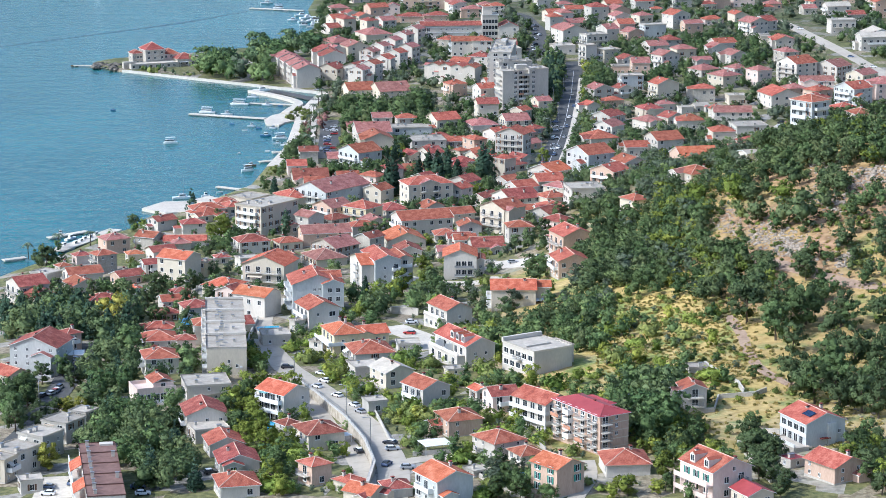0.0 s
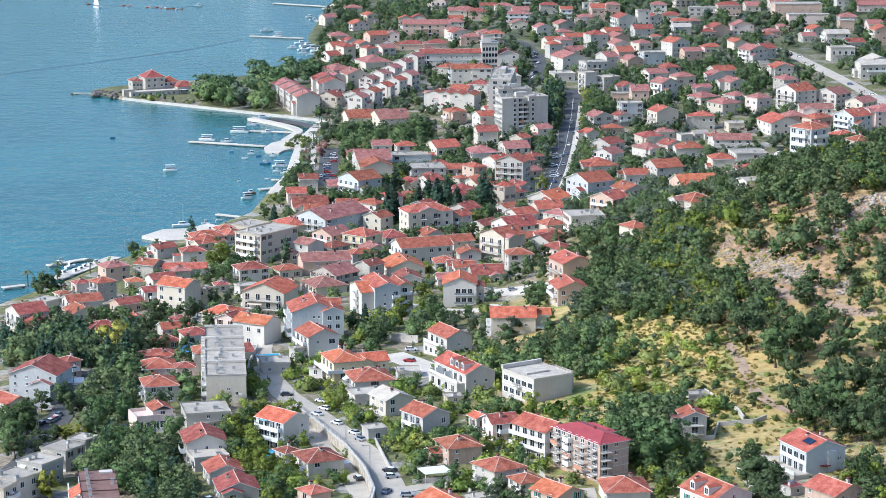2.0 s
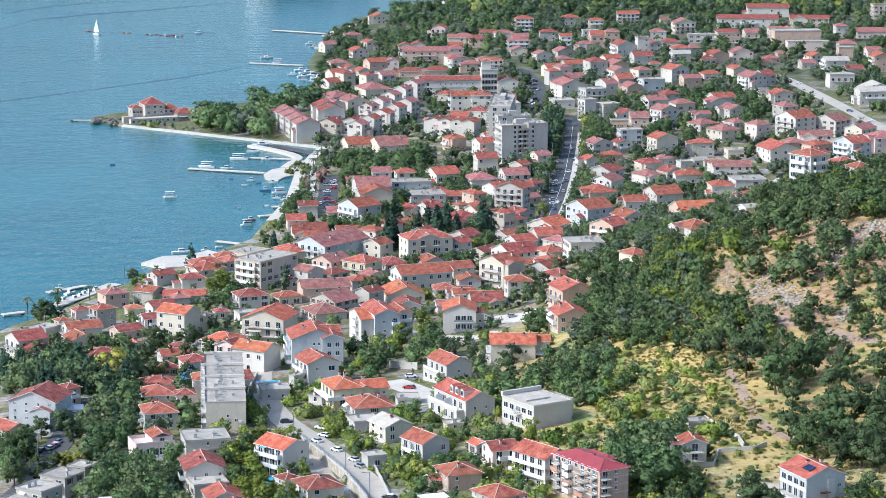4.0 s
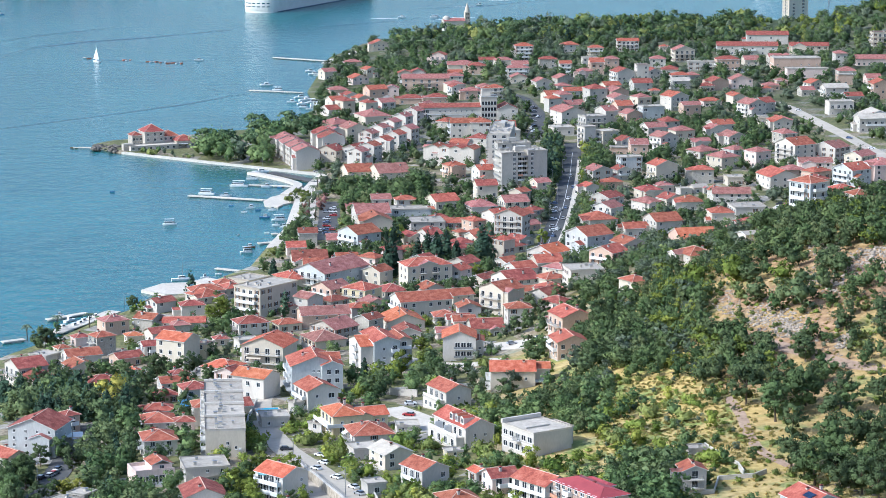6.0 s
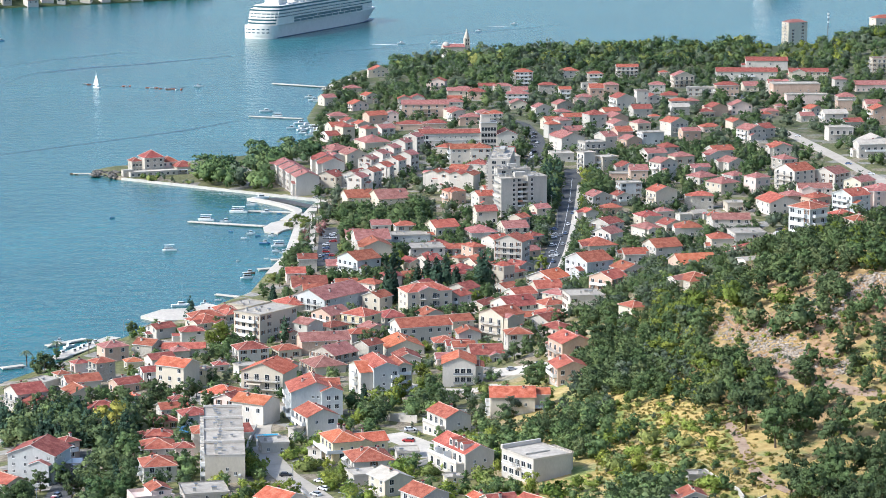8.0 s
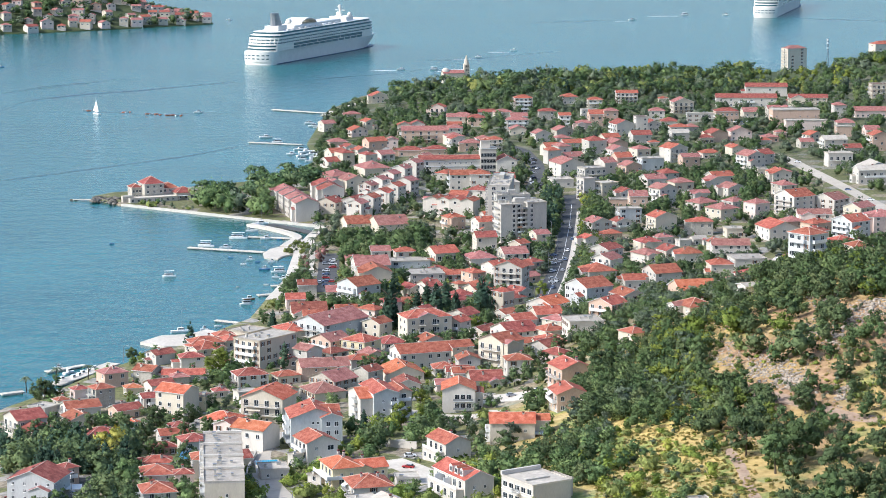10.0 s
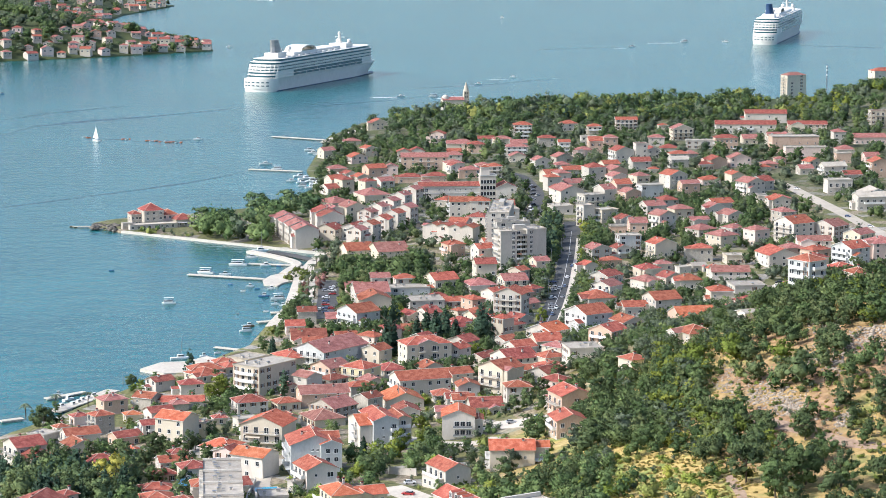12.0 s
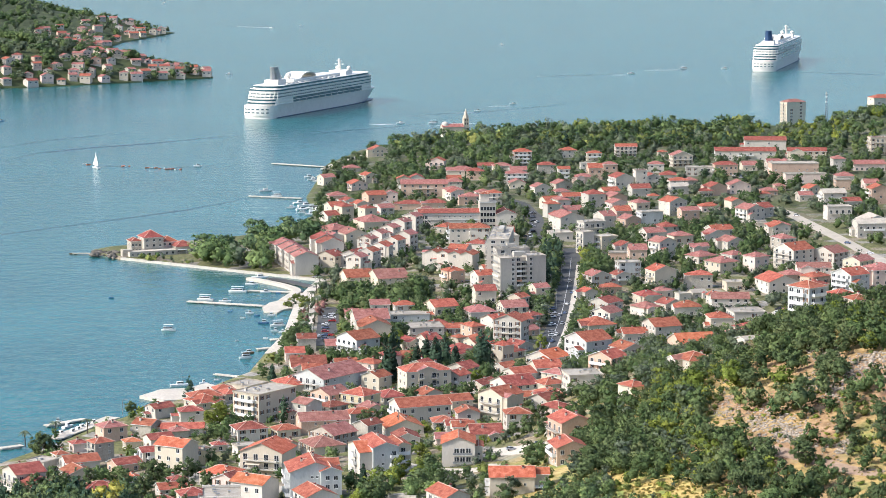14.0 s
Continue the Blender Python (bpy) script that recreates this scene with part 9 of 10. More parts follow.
def crown_arrays(kind, seed, n, every=1):
    """A crown for a tree one unit high: dark inner lumps covered in leaf sprays."""
    rng = np.random.default_rng(seed)
    lumps = []
    if kind in ("conifer", "cypress"):
        wide = 0.20 if kind == "conifer" else 0.085
        tiers = 9
        for i in range(tiers):
            t = i / (tiers - 1)
            z = 0.10 + 0.84 * t
            r = wide * (1.02 - t) ** 0.8 + 0.02 if kind == "conifer" else wide * math.sin(math.pi * (0.12 + 0.86 * t) ** 0.8) + 0.015
            count = 5 if kind == "conifer" and t < 0.8 else 1
            for k in range(count):
                ang = 2 * math.pi * (k / count) + rng.uniform(0, 1)
                off = r * 0.6 if count > 1 else 0
                lumps.append((off * math.cos(ang), off * math.sin(ang), z + rng.normal(0, 0.012), r * (0.55 if count > 1 else 1.0), 0.075))
        size = 0.030 if kind == "conifer" else 0.022
    elif kind == "pine":
        for i in range(11):
            ang, rad = rng.uniform(0, 6.28), 0.27 * math.sqrt(rng.uniform(0, 1))
            lumps.append((rad * math.cos(ang), rad * math.sin(ang), rng.uniform(0.62, 0.9) - rad * 0.25, rng.uniform(0.10, 0.16), rng.uniform(0.07, 0.10)))
        size = 0.028
    elif kind == "tuft":
        lumps.append((0, 0, 0.3, 0.8, 0.4))
        size = 0.28
    elif kind == "bush":
        for i in range(7):
            ang, rad = rng.uniform(0, 6.28), 0.45 * math.sqrt(rng.uniform(0, 1))
            lumps.append((rad * math.cos(ang), rad * math.sin(ang), rng.uniform(0.25, 0.6) - rad * 0.2, rng.uniform(0.22, 0.38), rng.uniform(0.2, 0.36)))
        size = 0.05
    else:
        for i in range(30):
            ang, rad, zz = rng.uniform(0, 6.28), 0.36 * math.sqrt(rng.uniform(0, 1)), rng.uniform(0.15, 0.88)
            rad *= math.sqrt(max(0.12, 1 - ((zz - 0.52) / 0.46) ** 2))
            r = rng.uniform(0.075, 0.14)
            lumps.append((rad * math.cos(ang), rad * math.sin(ang), zz, r, r * rng.uniform(0.75, 1.0)))
        size = 0.025
    lumps = np.array(lumps)
    vs, fs, ns, at = [], [], [], 0
    heart = np.array([0, 0, {"conifer": 0.3, "cypress": 0.4, "pine": 0.6, "bush": 0.15}.get(kind, 0.42)])
    squash = np.array([1, 1, 0.45]) if kind in ("conifer", "cypress") else np.ones(3)
    for x, y, z, r, rz in lumps[::every]:
        body_v, body_f = (ICO_V, ICO_F) if n > 600 else (OCT_V, OCT_F)
        jag = body_v * rng.uniform(0.45, 0.86, (len(body_v), 1)) * [r, r, rz] * (1.0, 0.95, 1.05, 1.5)[every] + [x, y, z]
        vs.append(jag)
        fs.append(body_f + at)
        ns.append(unit(0.25 * body_v + 0.75 * unit((jag - heart) * squash) + rng.normal(0, 0.15, body_v.shape)))
        at += len(jag)
    if kind in ("broad", "bush") and n < 900:      # the leafy mass inside, which no light passes
        mid, wide, high = (0.48, 0.21, 0.25) if kind == "broad" else (0.30, 0.34, 0.25)
        if every == 3:
            wide, high = wide * 1.3, high * 1.3
        body_v, body_f = (ICO_V, ICO_F) if every < 3 else (OCT_V, OCT_F)
        inner = body_v * rng.uniform(0.78, 1.08, (len(body_v), 1)) * [wide, wide, high] + [0, 0, mid]
        vs.append(inner)
        fs.append(body_f + at)
        ns.append(unit(unit(inner - heart) + rng.normal(0, 0.3, inner.shape)))
        at += len(inner)
        lumps = np.concatenate([lumps, [(0, 0, mid, wide, high)] * 2])
    weight = lumps[:, 3] ** 2
    pick = rng.choice(len(lumps), n, p=weight / weight.sum())
    way_out = rng.normal(0, 1, (n, 3))
    way_out[:, 2] = np.abs(way_out[:, 2]) * 1.0 - 0.35
    way_out = unit(way_out)
    reach = np.stack([lumps[pick, 3], lumps[pick, 3], lumps[pick, 4]], 1)
    spots = lumps[pick, :3] + way_out * reach * rng.uniform(0.65, 1.12, (n, 1)) * (1.0 if every < 3 else 1.15)
    v, f = cards(rng, spots, way_out, size * (1.18 if n > 900 else 1.45 if n > 400 else 1.7 if n > 180 else 1.85 if n > 60 else 2.5))
    vs.append(v)
    fs.append(f + at)
    ns.append(np.repeat(unit(0.3 * way_out + 0.7 * unit((spots - heart) * squash) + rng.normal(0, 0.26, (n, 3))), 3, axis=0))
    return np.concatenate(vs), np.concatenate(fs), np.concatenate(ns)


def set_normals(me, normals):
    """Gives a crown the rounded shading of its leaf clumps."""
    me.attributes.new("custom_normal", "FLOAT_VECTOR", "POINT").data.foreach_set("vector", np.asarray(normals, np.float32).ravel())
    me.update()
    return me


def trunk_mesh(kind, seed):
    rng, bm = random.Random(seed), bmesh.new()
    top = {"pine": 0.72, "conifer": 0.9, "cypress": 0.8, "bush": 0.3}.get(kind, 0.55)
    sides, rows, drift = 6, [], Vector((0, 0, 0))
    for i in range(5):
        t = i / 4
        r = 0.026 * (1 - 0.7 * t) * (1.3 if i == 0 else 1)
        drift += Vector((rng.uniform(-1, 1), rng.uniform(-1, 1), 0)) * 0.012 * (i > 0)
        rows.append([bm.verts.new((drift.x + r * math.cos(6.2832 * k / sides), drift.y + r * math.sin(6.2832 * k / sides), top * t - (0.06 if i == 0 else 0))) for k in range(sides)])
    for a, b in zip(rows, rows[1:]):
        for k in range(sides):
            bm.faces.new((a[k], a[(k + 1) % sides], b[(k + 1) % sides], b[k]))
    bm.faces.new(rows[-1])
    if kind not in ("cypress", "bush"):
        for i in range(5):
            ang, z = rng.uniform(0, 6.28), rng.uniform(0.3, top * 0.9)
            beam(bm, (0, 0, z), (0.22 * math.cos(ang), 0.22 * math.sin(ang), z + rng.uniform(0.08, 0.22)), 0.008, 0, 4)
    me = bpy.data.meshes.new("trunk")
    bm.to_mesh(me)
    bm.free()
    me.materials.append(BARK)
    return me


SHAPES = {"broad": "broad", "oak": "broad", "bright": "broad", "blossom": "broad", "olive": "broad", "rose": "broad", "conifer": "conifer", "cypress": "cypress", "pine": "pine", "bush": "bush", "vine": "bush", "tuft": "tuft"}
CROWNS, TRUNKS, FULL, THIN, SPARSE, DISTANT = {}, {}, {}, {}, {}, {}
for form, count in (("broad", 5), ("conifer", 3), ("cypress", 2), ("pine", 3), ("bush", 3), ("tuft", 3)):
    TRUNKS[form] = trunk_mesh(form, 40 + count)
    for seed in range(count):
        CROWNS[form, seed] = crown_arrays(form, 100 + seed, {"broad": 1000, "bush": 360, "tuft": 16}.get(form, 850))
        FULL[form, seed] = crown_arrays(form, 400 + seed, {"broad": 560, "bush": 200, "tuft": 14}.get(form, 450), 2)
        THIN[form, seed] = crown_arrays(form, 200 + seed, {"broad": 300, "bush": 120, "tuft": 12}.get(form, 260), 2)
        DISTANT[form, seed] = crown_arrays(form, 500 + seed, {"broad": 50, "bush": 24, "tuft": 8}.get(form, 50), 3)
        SPARSE[form, seed] = crown_arrays(form, 300 + seed, {"broad": 120, "bush": 50, "tuft": 10}.get(form, 100), 3)
CROWN_MESHES = {}
TREE_WORDS = {"broad": "leafy green garden tree", "oak": "dark green spreading oak on dry ground", "bright": "light green leafy garden tree", "blossom": "yellow-green flowering garden tree", "olive": "grey-green bushy olive tree", "rose": "pink-brown leafy tree on the promenade",
              "conifer": "dark green conifer between the houses", "cypress": "slim dark green cypress tree", "pine": "tall umbrella pine by the water", "bush": "low green garden shrub", "vine": "bright green climbing vine"}
HOUSE_GRID = []


def clear_of_houses(x, y, z, h):
    """Whether a tree may stand here: off the roads and the houses, and not so as to wall a house in."""
    if not HOUSE_GRID:
        HOUSE_GRID.append(np.array(HOUSES))
        HOUSE_GRID.append(np.array(ROADS) if ROADS else np.zeros((0, 3)))
    hs, rd = HOUSE_GRID
    if len(rd) and np.any((rd[:, 0] - x) ** 2 + (rd[:, 1] - y) ** 2 < (rd[:, 2] + 0.1 * h) ** 2):
        return False
    near = hs[(np.abs(hs[:, 0] - x * (hs[:, 1] / y)) < 45) & (hs[:, 1] - y > -25) & (hs[:, 1] - y < 80)]
    slope = (EYE - z) / y
    c, s = np.cos(near[:, 2]), np.sin(near[:, 2])
    for k in (0, 5, 10, 16, 24, 34, 46):
        px, py = x * (1 + k / y) - near[:, 0], y + k - near[:, 1]
        lx, ly = px * c + py * s, -px * s + py * c
        inside = (np.abs(lx) < near[:, 3] / 2 + (0.18 if y < 1150 else 0.06) * h + 0.4) & (np.abs(ly) < near[:, 4] / 2 + ((0.15 if y < 1150 else 0.06) * h + 0.4 if k == 0 else 0))
        if k == 0:
            if np.any(inside):
                return False
        elif np.any(inside & (h - k * slope > (0.55 if y < 1050 else 0.62) * near[:, 5])):
            return False
    return True


def tree(kind, x, y, h, turn=0.0, label="", group="", z=None):
    form = SHAPES[kind]
    seeds = [k[1] for k in CROWNS if k[0] == form]
    seed = seeds[int(abs(x * 7.3 + y * 3.1)) % len(seeds)]
    if (kind, seed) not in CROWN_MESHES:
        v, f, out = CROWNS[form, seed]
        CROWN_MESHES[kind, seed] = set_normals(tri_mesh("crown", v, f, [LEAVES[kind]]), out)
    z = float(land(x, y)) if z is None else z
    base = thing("tree" if kind != "bush" else "shrub", Matrix.LocRotScale((x, y, z), Euler((0, 0, turn)), (h, h, h)), label or TREE_WORDS[kind], "tree" if kind != "bush" else "shrub", group)
    if kind != "bush":
        part("trunk", TRUNKS[form], None, base)
    part("crown", CROWN_MESHES[kind, seed], None, base)
    return base


def woods(name, spots, label, category="trees"):
    """Many trees as one mass: spots of (kind, x, y, z, h, turn, width)."""
    vs, fs, ns, ids, at, kinds, tones = [], [], [], [], 0, [], []
    own = np.random.default_rng(len(spots))
    for kind, x, y, z, h, turn, wide in spots:
        form = SHAPES[kind]
        seeds = [k[1] for k in THIN if k[0] == form]
        v, f, out = (FULL if y < 700 else THIN if y < 960 else SPARSE if y < 2250 else DISTANT)[form, seeds[int(abs(x * 5.1 + y * 1.7)) % len(seeds)]]
        c, s = math.cos(turn) * h * wide, math.sin(turn) * h * wide
        vs.append(np.stack([v[:, 0] * c - v[:, 1] * s + x, v[:, 0] * s + v[:, 1] * c + y, v[:, 2] * h + z], 1))
        fs.append(f + at)
        cc, ss = math.cos(turn), math.sin(turn)
        ns.append(np.stack([out[:, 0] * cc - out[:, 1] * ss, out[:, 0] * ss + out[:, 1] * cc, out[:, 2]], 1))
        at += len(v)
        if kind not in kinds:
            kinds.append(kind)
        ids.append(np.full(len(f), kinds.index(kind)))
        tones.append(np.full(len(f), np.clip(own.normal(0, 0.17), -0.35, 0.4)))
    if not vs:
        return None
    me = tri_mesh(name, np.concatenate(vs), np.concatenate(fs), [LEAVES[k] for k in kinds], np.concatenate(ids))
    me.attributes.new("tone", "FLOAT", "FACE").data.foreach_set("value", np.concatenate(tones).astype(np.float32))
    return tagged(new(name, set_normals(me, np.concatenate(ns))), label, category, kind="stuff")


SPOTS = {}
CLEARINGS = [(65, 703, 17, 22), (83, 676, 10, 18), (74, 628, 12, 14), (92, 664, 12, 10)]   # open dry meadow: middle and half widths


def grove(corners, count, mix, low, high, single=False, heap="garden_trees", over=False, ground=land, gap=0.28):
    """Scatters trees over a four-cornered patch of ground; single: each of the nearer ones a thing of its own."""
    a, b, c, d = [np.array(p) for p in corners]
    rng = random.Random(int(a[0] * 3 + a[1] * 7 + count))
    placed = []
    for _ in range(count * 6):
        if len(placed) >= count:
            break
        u, v = rng.random(), rng.random()
        x, y = (a * (1 - u) + b * u) * (1 - v) + (d * (1 - u) + c * u) * v
        h = rng.uniform(low, high)
        kind = rng.choice(mix)
        if kind == "cypress":
            h *= 1.1
        if any((x - px) ** 2 + (y - py) ** 2 < (gap * (h + ph)) ** 2 * 0.6 for px, py, ph in placed[-400:]):
            continue
        z = float(ground(x, y))
        if ground is land and x < float(shoreline(y)) + 3:
            continue
        if not heap.startswith('meadow') and any(((x - p) / u2) ** 2 + ((y - q) / v2) ** 2 < 1 for p, q, u2, v2 in CLEARINGS) and rng.random() < 0.9:
            continue
        if not over and not clear_of_houses(x, y, z, h):
            continue
        placed.append((x, y, h))
        if single and y < 780:
            tree(kind, x, y, h, rng.uniform(0, 6.28))
        else:
            SPOTS.setdefault(heap, []).append((kind, x, y, z - 0.03 * h, h, rng.uniform(0, 6.28), rng.uniform(0.9, 1.25)))


# ---- boats, ships, vehicles, lamps ----
boat(-106.1, 1325.5, 175, 9.5, "tour", "white")
boat(-94.9, 1709.7, 20, 9, 'motor')
boat(-90.1, 1696.1, 25, 11, 'motor')
boat(-84.6, 1681.6, 15, 10, 'yacht')
boat(-80.5, 1665.1, 20, 12, 'motor')
boat(-91.7, 1676.1, 30, 8, 'motor')
boat(-84.3, 1649.0, 10, 8, 'motor')
boat(-96.9, 1869.7, 15, 7, 'motor')
boat(-93.0, 1850.8, 15, 8, 'motor')
boat(-120.3, 1299.0, 170, 8.6, "tour", "white")
boat(-109.9, 1293.5, 5, 6.2, "motor", "white")
boat(-129.3, 1207.0, 190, 6.7, "yacht", "white")
boat(-91.4, 1323.5, 10, 5.8, "motor", "white")
boat(-84.6, 1321.5, 0, 2.6, "row", "blue")
boat(-104.9, 1263.5, 160, 2.6, "row", "blue")
boat(-94.6, 1256.5, 10, 4.2, "motor", "white")
boat(-96.9, 1243.0, 5, 3.0, "row", "white")
boat(-85.8, 1228.0, 5, 5.4, "motor", "blue")
boat(-78.5, 1220.0, 15, 7.1, "yacht", "white")
boat(-78.9, 1205.5, 10, 3.7, "motor", "white")
boat(-87.4, 1134.0, 20, 5.8, "yacht", "white")
boat(-87.0, 1146.5, 15, 5.2, "motor", "wood")
boat(-150.1, 994.0, 10, 3.5, "motor", "white")
boat(-168.7, 1306.5, 10, 2.6, "row", "blue")
boat(-112.7, 1751.5, 5, 7.6, "tour", "white")
boat(-99.3, 1685.0, 10, 6.7, "motor", "white")
boat(-90.4, 1658.0, 10, 5.9, "yacht", "white")
boat(-83.7, 1675.5, 20, 6.2, "motor", "white")
boat(-97.8, 1871.0, 5, 4.9, "motor", "white")
boat(-90.2, 1841.5, 0, 5.6, "motor", "white")
boat(-210.8, 1468.5, 5, 4.5, "row", "wood")
boat(-144.8, 984.5, 60, 6.0, "motor", "white")
boat(-139.8, 977.0, 60, 5.9, "motor", "white")
boat(-137.2, 984.5, 60, 6.0, "motor", "white")
boat(-141.4, 973.0, 60, 5.9, "motor", "white")
boat(-142.5, 965.5, 60, 5.9, "row", "white")
boat(-139.0, 981.5, 60, 6.0, "motor", "white")
boat(-135.7, 990.0, 60, 6.0, "motor", "white")
boat(-133.4, 994.0, 60, 5.2, "row", "white")
boat(-100.6, 1074.0, 20, 3.5, "motor", "white")
boat(-95.4, 1081.5, 20, 3.0, "row", "white")
boat(-75.2, 1201.0, 5, 3.7, "motor", "white")
boat(-82.0, 1185.0, 0, 2.6, "row", "white")
boat(-83.7, 1250.0, 8, 3.8, "motor", "white")
boat(-90.6, 1250.0, 0, 2.7, "row", "blue")
boat(-145.3, 970.0, 60, 5.9, "motor", "white")
boat(-94.6, 1179.0, 20, 1.6, "row", "white")
boat(-100.7, 1350.5, 5, 6.5, "motor", "white")
boat(-398.7, 2333.0, 0, 8.1, "motor", "blue")
boat(-37.8, 2310.0, 12, 7.2, "motor", "white")
boat(-8.6, 2310.0, 10, 8.2, "yacht", "white")
boat(9.5, 2304.0, 0, 5.0, "motor", "white")
boat(33.0, 2442.0, 10, 6.5, "motor", "white")
boat(68.1, 2520.5, 10, 6.7, "motor", "white")
boat(79.4, 3517.5, 170, 5.4, "motor", "white")
boat(213.4, 2947.0, 10, 8.5, "motor", "white")
boat(280.8, 3032.0, 8, 8.7, "yacht", "white")
boat(328.9, 3032.0, 5, 7.9, "motor", "white")
boat(-516.3, 4825.0, 0, 8.4, "motor", "white")
boat(-260.0, 3942.5, -25, 6.6, "motor", "white")
boat(-218.3, 4009.5, 5, 5.2, "row", "white")
boat(-242.1, 2937.5, 0, 6.4, "motor", "white")
wake(-41.2, 2304.0, 12, 26, 8.0)
wake(7.0, 2293.0, 5, 15, 5.0)
wake(28.5, 2423.0, 10, 21, 4.2)
wake(63.2, 2500.5, 10, 22, 5.4)
wake(206.3, 2928.5, 10, 16, 6.4)
wake(272.4, 3012.5, 8, 40, 7.9)
wake(-264.5, 3959.0, -25, 57, 10.3)
wake(-4.5, 2315.5, 170, 34, 4.0)
boat(-259.3, 1933.0, 130, 9, "sail")
for k, (x, y) in enumerate(((-271.5, 1960.6), (-268.0, 1956.0), (-240.5, 1946.0), (-238.0, 1943.0), (-236.0, 1947.0), (-221.0, 1934.0), (-218.0, 1931.0), (-214.5, 1933.0), (-211.0, 1928.0), (-208.0, 1930.0), (-205.0, 1924.0), (-201.5, 1926.0), (-198.0, 1921.0), (-195.0, 1924.0))):
    boat(x, y, 20 + 17 * (k % 5), 3.6, "row", "orange" if k % 3 else "white")
boat(-184.4, 1944.2, 10, 6.5, "motor", "white")
moored(-122.4, 1781.5, 15, 9)
moored(-110.1, 1069.0, 15, 8)
moored(-97.9, 1375.0, 15, 9)
moored(-66.9, 2016.5, 15, 10)
slick([(-266.9, 1552.5), (-237.9, 1587.0), (-198.4, 1634.5), (-166.6, 1675.5), (-130.9, 1738.5)], 5)
slick([(-336.6, 1965.5), (-322.9, 2043.0), (-284.5, 2088.5), (-242.6, 2121.5), (-174.4, 2196.0)], 9)
slick([(-357.4, 2088.5), (-329.6, 2146.0), (-301.6, 2181.0), (-260.6, 2238.0)], 6)
slick([(-108.3, 2217.0), (-41.7, 2276.5), (8.2, 2350.5)], 3)
slick([(-271.7, 1961.5), (-220.4, 1925.0), (-172.4, 1953.0)], 4)
slick([(-43.7, 2386.5), (34.9, 2429.5), (118.6, 2520.5)], 4)
slick([(104.7, 2901.5), (202.5, 2947.0)], 3)
slick([(398.3, 2974.5), (499.2, 2928.5)], 7)
cruise_ship(-120.7, 2478.1, 67.8, 250, 31, METAL, "large white cruise ship with a grey funnel under way")
cruise_ship(402.9, 3115.5, 75.0, 260, 29, NAVY, "white cruise ship with a dark blue funnel at anchor")
car(-44.7, 715.0, 5)
car(-94.7, 594.5, 170)
car(-93.8, 589.0, 172)
car(-89.2, 597.5, 80)
car(-112.8, 689.5, 70)
car(-111.6, 698.0, 68)
car(-109.4, 700.0, 66)
car(-108.5, 707.0, 250)
car(-116.4, 673.5, 70)
car(48.0, 639.0, 20)
car(46.8, 643.5, 20)
car(-34.4, 704.5, 140)
car(-33.0, 694.0, 140)
car(-34.8, 687.0, 130)
car(-28.8, 674.5, 130)
car(-23.7, 661.5, 125)
car(-21.9, 653.5, 125)
car(-13.4, 617.5, 150)
car(-12.7, 611.5, 10)
car(-13.8, 598.5, 70)
car(-8.7, 594.5, 5)
car(-21.0, 612.0, 110)
car(-10.5, 759.0, 160)
car(-10.2, 778.0, 10)
car(27.6, 622.0, 20)
car(46.5, 628.0, 10)
car(47.3, 623.5, 150)
car(-82.8, 681.0, 20)
car(-87.3, 677.0, 20)
car(-80.0, 685.5, 20)
car(-108.6, 702.5, 70)
car(-72.7, 591.5, 10)
car(-70.8, 585.0, 10)
car(-20.5, 723.0, 20)
car(-113.2, 733.0, 60)
car(23.5, 876.0, 15)
car(33.1, 872.0, 10)
car(49.9, 1185.5, 75)
car(51.2, 1155.5, 75)
car(58.0, 1220.0, 75)
car(64.1, 1277.5, 75)
car(60.3, 1245.0, 75)
car(55.1, 1214.0, 75)
car(55.3, 1188.5, 75)
car(48.6, 1136.5, 75)
car(65.0, 1319.5, 75)
car(52.9, 1546.0, 80)
car(51.0, 1511.0, 80)
car(56.7, 1557.5, 60)
car(56.4, 1600.5, 60)
car(225.2, 1433.5, -20)
car(213.6, 1557.5, -20)
car(230.9, 1391.5, -20)
car(-56.9, 1177.5, 90)
car(3.8, 1076.5, 10)
car(20.4, 1072.0, 10)
car(17.9, 1332.0, 0)
car(-56.3, 601.5, 20)
car(-71.7, 727.5, 90)
car(-73.4, 741.5, 90)
parking([(-54.5, 1154.0), (-48.3, 1152.0), (-52.1, 1245.0), (-58.8, 1247.0)], 9, 2, 0)
parking([(153.6, 1182.0), (159.2, 1181.0), (164.0, 1217.0), (158.1, 1217.5)], 3, 3, 0)
parking([(39.5, 1487.0), (54.1, 1486.5), (58.8, 1616.5), (42.9, 1619.0)], 6, 3, 30)
parking([(54.3, 1446.5), (66.8, 1443.5), (69.3, 1497.0), (56.2, 1499.0)], 2, 5, 0)
parking([(47.0, 1147.0), (50.8, 1145.5), (54.8, 1238.0), (50.7, 1238.5)], 8, 1, 10)
parking([(-112.3, 732.5), (-105.4, 730.5), (-107.7, 746.5), (-114.7, 749.0)], 3, 3, 0)
parking([(-71.6, 1362.5), (-60.9, 1359.0), (-61.6, 1375.0), (-72.4, 1379.0)], 1, 4, 0)
parking([(-1.3, 1486.0), (15.0, 1482.5), (15.2, 1506.5), (-1.3, 1510.5)], 2, 5, 0)
parking([(197.4, 1767.0), (210.3, 1762.0), (213.7, 1791.0), (200.6, 1796.0)], 2, 3, 0)
street_lamp(-98.8, 860.5, 7, 50)
street_lamp(-109.4, 677.5, 8, 100)
street_lamp(-107.5, 731.0, 9, 100)
